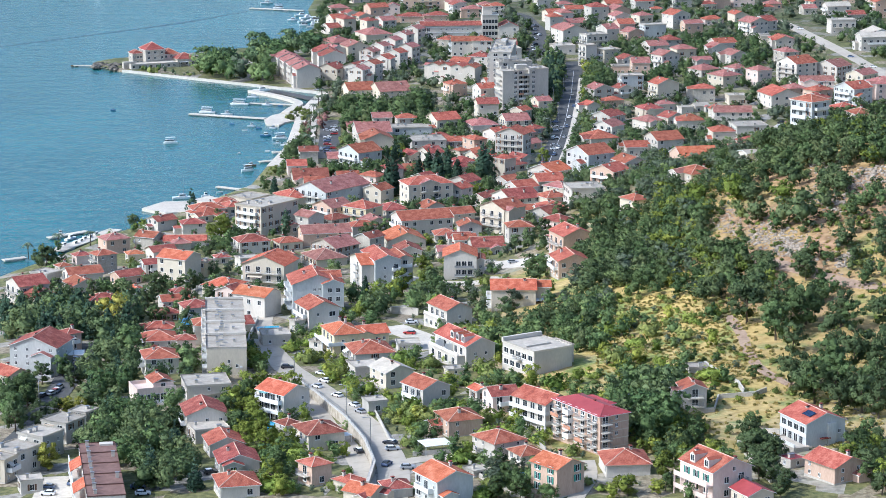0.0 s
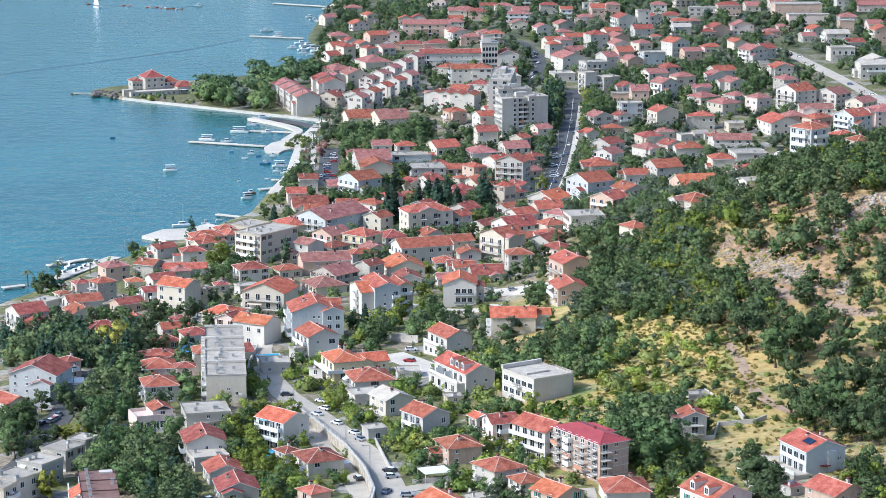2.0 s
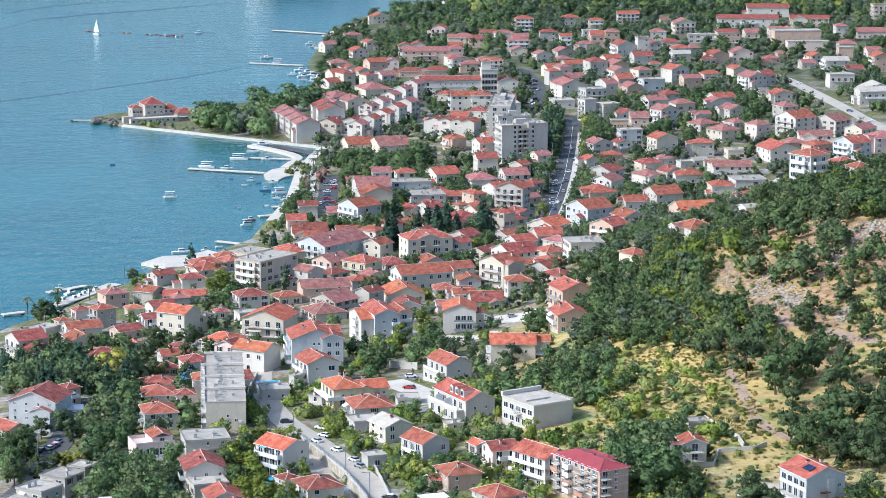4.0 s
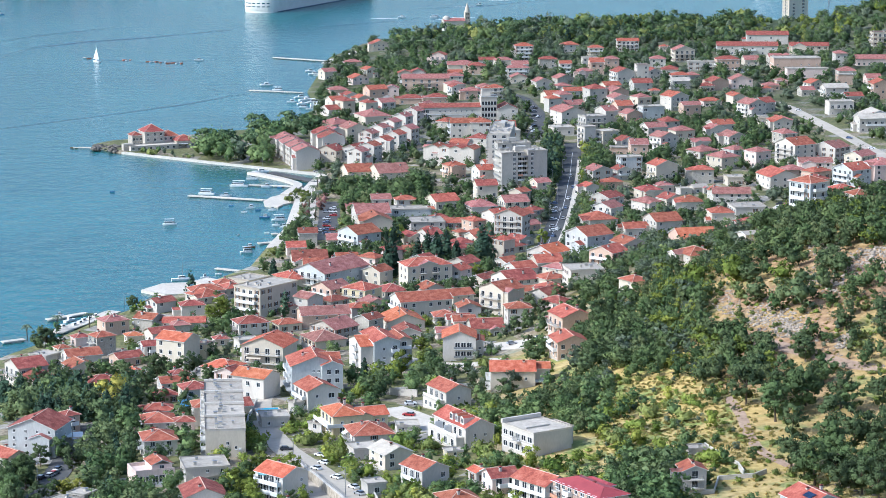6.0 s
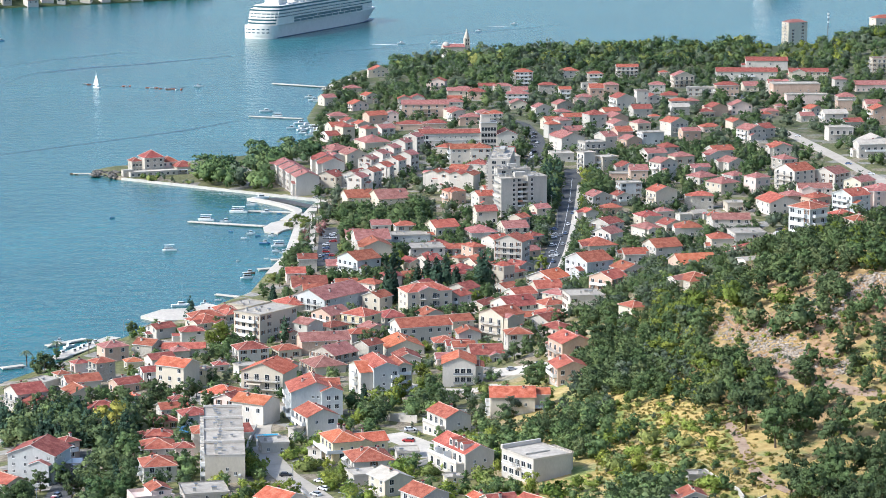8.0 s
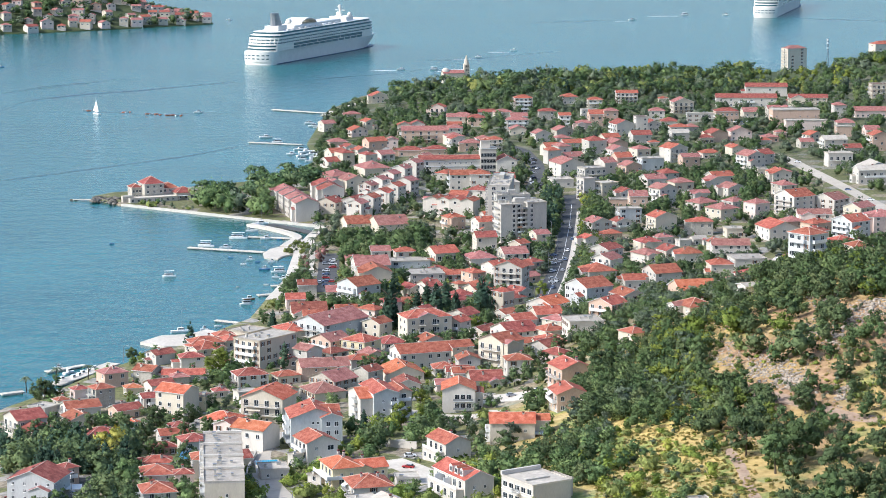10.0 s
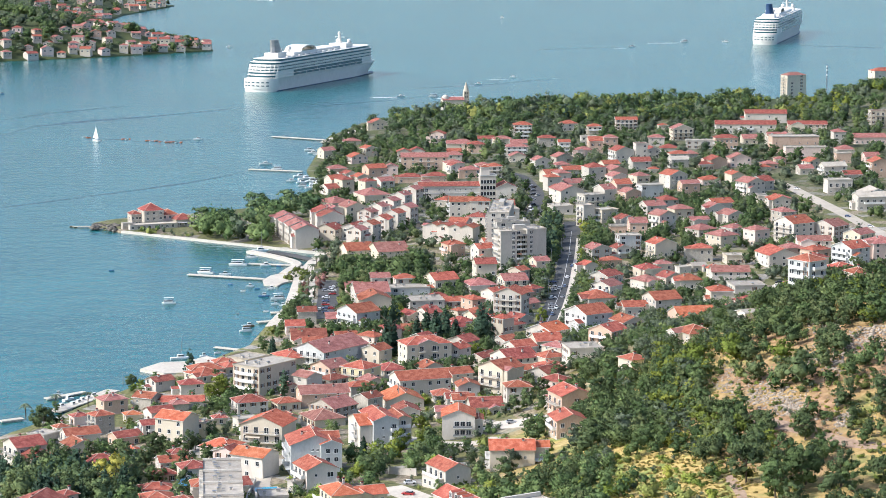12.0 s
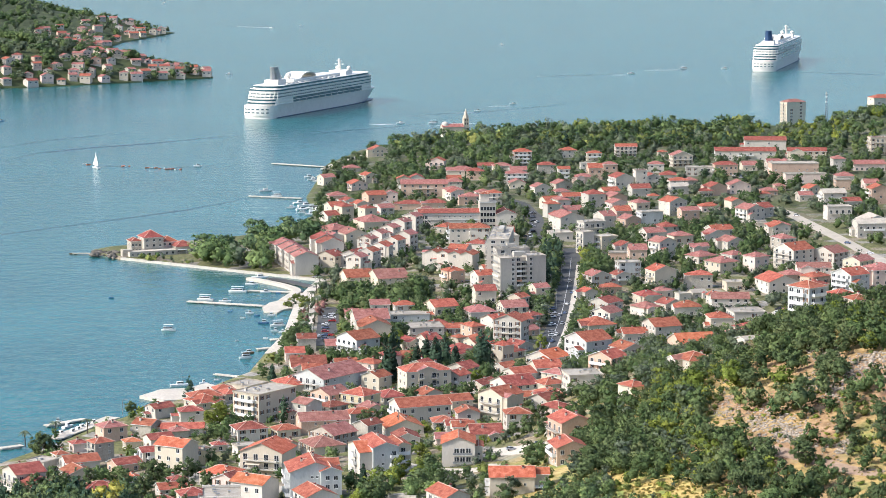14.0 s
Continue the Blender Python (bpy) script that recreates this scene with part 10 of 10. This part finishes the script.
street_lamp(-106.5, 781.5, 8, 0)
street_lamp(54.8, 1238.0, 9, 250)
street_lamp(48.7, 1189.0, 9, 200)
street_lamp(42.7, 1132.5, 9, 150)
street_lamp(38.7, 1089.0, 9, 0)
street_lamp(34.7, 1075.0, 9, 300)
street_lamp(53.8, 1280.0, 9, 100)
street_lamp(60.7, 1320.5, 9, 300)
street_lamp(-25.5, 651.5, 8, 150)
street_lamp(-18.2, 614.5, 8, 200)
street_lamp(-41.1, 688.5, 8, 100)
street_lamp(-50.4, 952.0, 9, 300)
street_lamp(158.1, 1247.5, 8, 100)
street_lamp(213.9, 1354.5, 8, 250)
street_lamp(190.9, 1294.0, 8, 300)
street_lamp(-126.0, 1004.0, 6, 0)
street_lamp(-16.3, 931.5, 9, 250)
street_lamp(47.0, 634.5, 6, 250)
church(7.6, 2181.5)
radio_mast(345.7, 2339.5, 25)
boulders("boulders", [(89.9, 786.0), (105.9, 769.5), (108.9, 792.5), (92.7, 811.5)], 1300, 0.1, 0.75, "pale limestone boulders and rubble on the slope", 5)
boulders("boulders", [(77.6, 766.0), (127.2, 731.0), (137.6, 794.0), (87.0, 863.5)], 900, 0.1, 0.5, "pale limestone rubble on bare earth", 16)
boulders("boulders", [(114.8, 844.0), (125.5, 829.0), (128.8, 851.5), (118.4, 871.5)], 420, 0.12, 0.9, "pale limestone outcrop between trees", 3)
boulders("boulders", [(124.8, 811.5), (138.6, 800.0), (141.5, 818.0), (127.8, 832.0)], 600, 0.12, 0.9, "pale limestone outcrop between trees", 4)
boulders("boulders", [(113.6, 801.0), (122.0, 792.5), (124.8, 811.5), (116.3, 821.0)], 400, 0.12, 0.9, "pale limestone ledge under the oak", 2)
boulders("boulders", [(85.2, 817.5), (92.2, 807.5), (94.6, 829.0), (87.6, 841.0)], 260, 0.12, 0.7, "pale limestone rubble beside the scrub", 2)
boulders("boulders", [(110.5, 753.5), (118.9, 748.5), (120.1, 756.5), (111.7, 762.5)], 220, 0.15, 0.9, "tumbled dry stone wall on the slope", 2)
boulders("boulders", [(87.2, 605.5), (105.2, 601.5), (116.3, 668.0), (96.6, 673.5)], 160, 0.2, 0.9, "scattered limestone under the oaks", 5)
boulders("boulders", [(-199.6, 1457.0), (-183.8, 1445.5), (-186.0, 1471.0), (-200.5, 1475.5)], 90, 0.5, 2.4, "dark shore rocks at the tip of the cape", 0, DARK_ROCK)
grove([(-79.0, 1272.5), (-69.9, 1276.0), (-69.2, 1304.5), (-77.1, 1303.0)], 16, ["bush", "olive", "bush"], 1.2, 3.0, False, "town_trees", True, lambda x, y: 0.7)
far_trees(1150, 2700, 3300, 200, 5)
far_trees(750, 3300, 4600, 260, 6)


# ---- trees and woods ----
grove([(-133, 1383), (-82, 1383), (-86, 1458), (-140, 1458)], 30, ["broad", "broad", "pine", "broad", "olive"], 11, 17, single=True)
grove([(-150, 1408), (-136, 1408), (-138, 1435), (-153, 1435)], 6, ["bush", "olive"], 2, 4, single=True)
grove([(-181, 1426), (-152, 1426), (-154, 1448), (-184, 1448)], 8, ["olive", "bush", "broad"], 3, 5, single=True)
grove([(-111, 1472), (-59, 1466), (-61, 1516), (-115, 1522)], 18, ["pine", "broad", "pine"], 13, 17, single=True)
grove([(-50, 1222), (-11, 1215), (-11, 1322), (-53, 1330)], 46, ["broad", "oak", "broad"], 9, 14, heap="town_trees")
grove([(-16, 1080), (11, 1073), (11, 1111), (-17, 1116)], 14, ["conifer"], 13, 18, single=True)
grove([(17, 1078), (19, 1076), (20, 1083), (17, 1084)], 1, ["conifer"], 17, 19, single=True, over=True)
grove([(-105, 1028), (-101, 1027), (-102, 1038), (-106, 1040)], 1, ["conifer"], 10, 11, single=True, over=True)
grove([(-64, 950), (-59, 949), (-59, 958), (-65, 960)], 3, ["cypress"], 11, 13, single=True, over=True)
grove([(-24, 1077), (-19, 1076), (-20, 1088), (-25, 1089)], 4, ["cypress"], 8, 11, single=True, over=True)
grove([(-85, 923), (-73, 921), (-77, 968), (-89, 972)], 6, ["broad"], 6, 9, single=True)
grove([(-123, 996), (-117, 994), (-119, 1003), (-124, 1004)], 2, ["bright"], 3, 5, single=True, over=True)
grove([(-137, 784), (-93, 766), (-99, 820), (-147, 840)], 50, ["conifer", "oak", "conifer"], 9, 13, single=True)
grove([(-150, 840), (-128, 832), (-129, 842), (-152, 850)], 9, ["conifer", "oak"], 7, 9, single=True, over=True)
grove([(-104, 786), (-102, 786), (-102, 790), (-105, 790)], 1, ["blossom"], 13, 14, single=True, over=True)
grove([(-122, 752), (-90, 742), (-101, 838), (-135, 850)], 50, ["oak", "conifer", "broad", "oak"], 7, 11, heap="garden_trees")
grove([(-117, 818), (-98, 810), (-101, 832), (-120, 838)], 5, ["broad", "oak"], 6, 9, heap="garden_trees", over=True)
grove([(-86, 589), (-58, 583), (-75, 764), (-111, 774)], 100, ["oak", "conifer", "oak", "broad", "oak"], 6, 10, heap="garden_trees")
grove([(-117, 662), (-103, 658), (-112, 718), (-127, 724)], 18, ["broad", "oak"], 6, 9, single=True)
grove([(-100, 611), (-93, 610), (-93, 616), (-101, 616)], 2, ["blossom"], 6, 7, single=True, over=True)
grove([(-104, 670), (-97, 668), (-97, 673), (-105, 676)], 2, ["blossom"], 5, 6, single=True, over=True)
grove([(-51, 581), (-35, 578), (-41, 682), (-59, 684)], 34, ["broad", "bright"], 5, 8, single=True)
grove([(-29, 788), (-1, 779), (-1, 858), (-32, 862)], 26, ["broad", "bright", "oak"], 6, 9, single=True)
grove([(-28, 578), (0, 574), (1, 750), (-37, 763)], 34, ["broad", "bright", "bush"], 2.5, 5, heap="garden_trees")
grove([(9, 727), (46, 705), (50, 762), (9, 802)], 34, ["oak", "broad", "broad"], 6, 9, heap="garden_trees")
grove([(9, 568), (27, 564), (28, 589), (10, 592)], 12, ["olive", "broad"], 5, 8, single=True)
grove([(41, 609), (55, 607), (60, 654), (44, 658)], 26, ["broad", "oak"], 8, 12, heap="garden_trees")
grove([(38, 562), (59, 558), (67, 630), (43, 636)], 26, ["broad", "bright"], 4, 7, single=True)
grove([(68, 556), (77, 556), (83, 602), (73, 604)], 10, ["oak"], 5, 8, single=True)
grove([(95, 594), (104, 592), (112, 643), (103, 646)], 5, ["oak", "broad"], 4, 7, single=True)
grove([(26, 800), (76, 748), (86, 854), (33, 1016)], 125, ["oak", "broad", "oak", "broad", "olive", "oak"], 5, 9, heap="hillside_trees")
grove([(74, 744), (94, 728), (99, 768), (78, 790)], 46, ["oak", "broad", "oak", "bright"], 5, 9, heap="hillside_trees")
grove([(117, 762), (121, 758), (122, 762), (117, 766)], 2, ["oak"], 6, 7, single=True, over=True)
grove([(103, 744), (106, 742), (107, 746), (104, 748)], 2, ["oak"], 8, 10, single=True, over=True)
grove([(127, 791), (135, 786), (136, 792), (128, 798)], 4, ["oak", "broad"], 5, 7, single=True, over=True)
grove([(127, 748), (130, 747), (133, 768), (130, 769)], 3, ["oak"], 6, 8, single=True, over=True)
grove([(99, 726), (111, 720), (113, 730), (101, 738)], 8, ["oak", "broad"], 5, 7, heap="hillside_trees", over=True)
grove([(105, 870), (141, 816), (151, 874), (145, 1208)], 105, ["oak", "broad", "oak", "oak", "bright"], 6, 10, heap="hillside_trees")
grove([(72, 910), (101, 827), (139, 1144), (91, 1154)], 60, ["broad", "bright", "oak", "olive"], 5, 8, heap="hillside_trees")
grove([(116, 886), (145, 836), (216, 1253), (166, 1264)], 90, ["oak", "broad"], 5, 8, heap="hillside_trees")
grove([(78, 654), (112, 643), (124, 714), (87, 733)], 17, ["oak", "oak", "broad"], 9, 14, single=True, over=True)
grove([(104, 788), (110, 782), (111, 790), (105, 797)], 4, ["oak"], 10.5, 13.5, single=True, over=True)
grove([(98, 806), (98, 806), (99, 808), (98, 809)], 1, ["oak"], 10, 11, single=True, over=True)
grove([(108, 815), (109, 814), (109, 815), (108, 816)], 1, ["bright"], 9, 10, single=True, over=True)
grove([(94, 834), (95, 834), (95, 836), (94, 838)], 1, ["bright"], 11, 12, single=True, over=True)
grove([(83, 848), (84, 844), (85, 848), (83, 851)], 1, ["bright"], 9, 10, single=True, over=True)
grove([(101, 792), (103, 790), (104, 794), (102, 796)], 1, ["broad"], 6, 7, single=True, over=True)
for x, y, kind, h in PARK_TREES + [(-106, 657, 'oak', 8), (-112, 654, 'oak', 8.5), (-104, 670, 'broad', 6), (-104, 706, 'oak', 7.5), (-110, 724, 'broad', 7), (-101, 671, 'blossom', 5.5), (-114, 686, 'broad', 7), (-118, 674, 'oak', 8), (-104, 724, 'oak', 6), (81, 661, 'broad', 4), (92, 648, 'oak', 4.5), (111, 643, 'oak', 6), (97, 619, 'broad', 4), (73, 576, 'oak', 6.5), (55, 659, 'oak', 7), (94, 682, 'oak', 9), (76, 617, 'broad', 5), (62, 610, 'broad', 5), (54, 600, 'oak', 5), (-84, 956, 'bright', 12), (-87, 954, 'bright', 9), (-85, 922, 'oak', 8), (-86, 858, 'oak', 8), (-84, 862, 'oak', 6), (-96, 850, 'oak', 10), (-98, 834, 'oak', 8), (-89, 822, 'oak', 7), (-82, 814, 'oak', 9), (-85, 810, 'broad', 6), (-110, 864, 'broad', 6), (-112, 866, 'broad', 5), (-112, 908, 'bright', 5), (-108, 900, 'broad', 4), (-78, 840, 'broad', 6), (-73, 838, 'broad', 5.5), (-92, 802, 'broad', 6.5), (-89, 804, 'broad', 5), (-76, 890, 'olive', 5), (-72, 886, 'broad', 4), (-81, 888, 'oak', 6), (-122, 1002, 'oak', 6), (-118, 998, 'bright', 4.5), (-102, 994, 'broad', 5), (-105, 998, 'bright', 4), (-90, 1010, 'broad', 5), (-145, 925, 'oak', 9.5), (-149, 932, 'oak', 7), (-146, 959, 'broad', 4.5), (-69, 938, 'broad', 3.5), (-119, 859, 'oak', 7), (-116, 870, 'broad', 4), (-92, 923, 'broad', 4), (-106, 926, 'broad', 3.5), (-98, 892, 'bush', 3), (-75, 868, 'broad', 4), (-71, 891, 'bright', 4), (-80, 788, 'oak', 8), (-76, 780, 'oak', 7), (-134, 872, 'broad', 6)]:
    tree(kind, x, y, h, x * 1.7)
tree('olive', 21, 787, 7.5)
grove([(36, 710), (43, 706), (46, 749), (23, 768)], 40, ["oak", "broad", "oak"], 4, 7, heap="hillside_trees", over=True)
grove([(42, 796), (64, 773), (68, 834), (43, 857)], 70, ["oak", "broad", "oak", "oak"], 5, 9, heap="hillside_trees", over=False)
grove([(24, 763), (50, 745), (51, 784), (35, 801)], 34, ["broad", "oak", "olive"], 3, 5.5, heap="hillside_trees", over=False)
grove([(61, 776), (74, 762), (76, 793), (56, 802)], 26, ["broad", "oak", "bright"], 3.5, 6, heap="hillside_trees", over=True)
grove([(8, 773), (14, 790), (16, 836), (-5, 846)], 16, ["oak", "broad", "olive"], 4, 6, heap="hillside_trees", over=False)
grove([(42, 684), (81, 668), (90, 742), (48, 784)], 70, ["bush", "vine", "olive"], 0.8, 2.6, heap="meadow_shrubs", over=True)
grove([(59, 642), (110, 628), (135, 780), (78, 852)], 220, ["bush", "vine", "bush"], 0.8, 2.4, heap="meadow_shrubs", over=True)
# Far mixes lean on pale olive and pine; distance haze put into leaf colour.
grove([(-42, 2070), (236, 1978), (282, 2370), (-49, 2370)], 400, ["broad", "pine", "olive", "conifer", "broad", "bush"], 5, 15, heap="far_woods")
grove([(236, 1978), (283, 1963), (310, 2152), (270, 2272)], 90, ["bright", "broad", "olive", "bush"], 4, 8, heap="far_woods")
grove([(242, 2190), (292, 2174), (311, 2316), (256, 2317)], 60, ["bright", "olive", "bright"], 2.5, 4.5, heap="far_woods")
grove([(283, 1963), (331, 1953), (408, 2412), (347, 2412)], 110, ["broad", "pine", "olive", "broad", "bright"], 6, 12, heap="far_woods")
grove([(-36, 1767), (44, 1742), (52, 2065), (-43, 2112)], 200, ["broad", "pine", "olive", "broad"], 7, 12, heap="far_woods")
# Far town likewise: grey-green olive stands in for haze between the houses.
grove([(32, 1500), (248, 1458), (335, 1979), (43, 2066)], 850, ["broad", "broad", "olive", "pine", "olive"], 6, 11, heap="far_town_trees")
grove([(-61, 1240), (148, 868), (255, 1502), (-78, 1588)], 900, ["broad", "oak", "broad", "oak", "olive", "olive"], 4.5, 8.5, heap="town_trees")
grove([(17, 1026), (100, 828), (144, 1194), (20, 1216)], 300, ["broad", "oak", "olive"], 5, 9, heap="town_trees")
grove([(-82, 1536), (25, 1500), (31, 1872), (-102, 1916)], 220, ["broad", "oak", "pine"], 5, 8, heap="far_town_trees")
grove([(-63, 1004), (19, 986), (23, 1234), (-79, 1262)], 240, ["broad", "oak", "broad"], 5, 9, heap="town_trees")
grove([(-136, 846), (-15, 806), (-19, 1022), (-167, 1044)], 130, ["broad", "oak", "broad"], 3, 6, heap="garden_trees")
grove([(-53, 578), (64, 557), (83, 724), (-73, 810)], 420, ["broad", "bright", "broad", "vine", "bush"], 2.5, 6.5, heap="garden_trees")
grove([(-1, 711), (12, 707), (12, 722), (-1, 726)], 10, ["vine"], 2, 3.5, heap="garden_trees", over=True)
grove([(-21, 632), (-1, 626), (-1, 673), (-22, 678)], 24, ["vine", "bush"], 1.5, 3, heap="garden_trees")
grove([(-46, 720), (-30, 717), (-32, 761), (-49, 767)], 14, ["vine", "bright"], 2, 4, heap="garden_trees")
grove([(54, 770), (124, 719), (140, 815), (75, 1068)], 60, ["bush", "vine", "bush"], 0.8, 2.2, heap="hillside_trees", over=True)
grove([(-65, 1176), (-58, 1173), (-65, 1314), (-66, 1316)], 8, ["broad", "olive"], 3, 4.5, heap="town_trees", over=True)
grove([(-81, 1122), (-65, 1116), (-69, 1192), (-87, 1196)], 10, ["broad", "bush"], 4, 6, heap="town_trees")
grove([(41, 678), (82, 662), (91, 738), (47, 780)], 1100, ["tuft"], 0.25, 0.55, heap="meadow_grass", over=True)
grove([(56, 602), (104, 592), (118, 678), (64, 698)], 800, ["tuft"], 0.25, 0.55, heap="meadow_grass", over=True)
grove([(74, 750), (125, 719), (137, 790), (85, 858)], 300, ["tuft"], 0.25, 0.5, heap="meadow_grass", over=True)
grove([(76, 754), (126, 723), (137, 790), (86, 854)], 60, ["bush", "olive", "bush"], 1, 3, heap="meadow_shrubs", over=True)
grove([(26, 792), (75, 743), (86, 854), (33, 1016)], 90, ["vine", "bush"], 2, 3.5, heap="hillside_trees", over=True)
grove([(103, 844), (117, 822), (120, 845), (106, 874)], 12, ["oak", "broad"], 7, 10, heap="hillside_trees", over=True)
grove([(-86, 1618), (-68, 1613), (-61, 1925), (-75, 1946)], 60, ["broad", "olive", "pine"], 4, 8, heap="far_town_trees")
grove([(78, 832), (129, 772), (141, 824), (96, 914)], 16, ["oak", "broad", "oak"], 5, 8, heap="hillside_trees", over=True)
grove([(78, 832), (129, 772), (141, 824), (96, 914)], 90, ["bush", "bush", "olive"], 1.0, 2.4, heap="meadow_shrubs", over=True)
grove([(42, 2261), (111, 2261), (115, 2328), (44, 2328)], 26, ["cypress", "conifer", "cypress"], 8, 12, heap="far_woods", over=True)
grove([(60, 1142), (66, 1140), (79, 1370), (72, 1370)], 30, ["broad", "oak", "bright"], 5, 8, heap="town_trees")
grove([(38, 1150), (48, 1146), (56, 1363), (45, 1364)], 30, ["broad", "oak", "conifer"], 5, 9, heap="town_trees")
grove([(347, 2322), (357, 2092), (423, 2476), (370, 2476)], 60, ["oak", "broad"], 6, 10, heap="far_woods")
grove([(-20, 1076), (11, 1067), (12, 1158), (-22, 1164)], 30, ["conifer", "oak"], 10, 15, heap="town_trees")
grove([(-61, 1232), (-59, 1232), (-59, 1239), (-62, 1240)], 1, ["rose"], 7, 7.5, single=True, over=True)
grove([(-60, 1252), (-57, 1252), (-58, 1259), (-60, 1260)], 1, ["rose"], 6, 6.5, single=True, over=True)
grove([(-77, 1268), (-67, 1266), (-68, 1300), (-79, 1301)], 12, ["bush", "olive", "bush"], 1.5, 3.5, heap="town_trees", over=True)
grove([(-66, 1176), (-62, 1174), (-66, 1255), (-71, 1256)], 26, ["bush", "olive", "rose"], 1.5, 3.5, heap="town_trees", over=True)
grove([(120, 845), (142, 820), (148, 856), (128, 900)], 46, ["oak", "broad", "oak"], 6, 9, heap="hillside_trees", over=True)
grove([(105, 864), (121, 835), (128, 889), (142, 1169)], 34, ["oak", "oak", "broad"], 7, 10, heap="hillside_trees", over=True)
grove([(65, 807), (81, 787), (88, 850), (73, 904)], 40, ["broad", "oak", "bright"], 6, 9, heap="hillside_trees")
grove([(-81, 1362), (-78, 1362), (-78, 1368), (-81, 1368)], 2, ["broad"], 5, 7, single=True, over=True)
grove([(-88, 1805), (-33, 1783), (-38, 2065), (-102, 2080)], 60, ["pine", "broad", "olive", "oak"], 5, 9, heap="far_town_trees")
grove([(-12, 856), (20, 840), (23, 960), (-14, 978)], 60, ["broad", "bush", "olive", "bright"], 2.5, 5.5, heap="garden_trees")
grove([(-53, 578), (64, 557), (84, 735), (-75, 830)], 330, ["bush", "vine", "olive", "bush"], 1.2, 2.8, heap="garden_trees")
grove([(-60, 954), (42, 888), (58, 1214), (-78, 1244)], 160, ["bush", "broad", "olive"], 2, 4, heap="garden_trees")
grove([(78, 766), (127, 731), (138, 794), (87, 864)], 34, ["bush", "olive", "bush", "broad"], 1.5, 4, heap="hillside_trees", over=True)
grove([(91, 844), (100, 828), (104, 865), (96, 896)], 10, ["oak", "broad"], 6, 9, heap="hillside_trees", over=True)
grove([(118, 812), (127, 802), (130, 824), (121, 835)], 8, ["oak"], 5, 8, heap="hillside_trees", over=True)
grove([(116, 732), (127, 727), (130, 747), (119, 752)], 8, ["oak", "broad"], 4, 6, heap="hillside_trees", over=True)
grove([(95, 600), (105, 598), (100, 556), (91, 556)], 12, ["oak", "broad", "bright"], 6, 9, single=True)
grove([(88, 648), (113, 640), (108, 612), (98, 622)], 12, ["oak", "oak", "broad"], 8, 12, single=True)
grove([(73, 606), (77, 604), (79, 566), (74, 566)], 6, ["oak", "broad"], 6, 9, single=True)
grove([(84, 770), (127, 735), (136, 790), (90, 855)], 18, ["broad", "broad", "oak"], 4.5, 8, heap="hillside_trees", over=True)
grove([(53, 1294), (59, 1292), (68, 1420), (56, 1424)], 26, ["conifer", "broad", "conifer"], 9, 15, heap="town_trees")
grove([(62, 1130), (70, 1128), (86, 1400), (76, 1404)], 40, ["broad", "oak", "bright", "broad"], 6, 10, heap="town_trees")
grove([(70, 1330), (150, 1310), (190, 1480), (84, 1500)], 120, ["broad", "oak", "broad"], 7, 11, heap="town_trees")
WOOD_WORDS = {"garden_trees": "small trees and shrubs of the gardens", "hillside_trees": "dense dark green scrub oak on the hillside", "meadow_shrubs": "low shrubs on dry grass", "meadow_grass": "tufts of dry yellow meadow grass",
              "far_woods": "dense wood on the far headland", "far_town_trees": "trees between the far houses", "town_trees": "trees and shrubs between the town houses", "shore_trees": "trees on the opposite shore"}
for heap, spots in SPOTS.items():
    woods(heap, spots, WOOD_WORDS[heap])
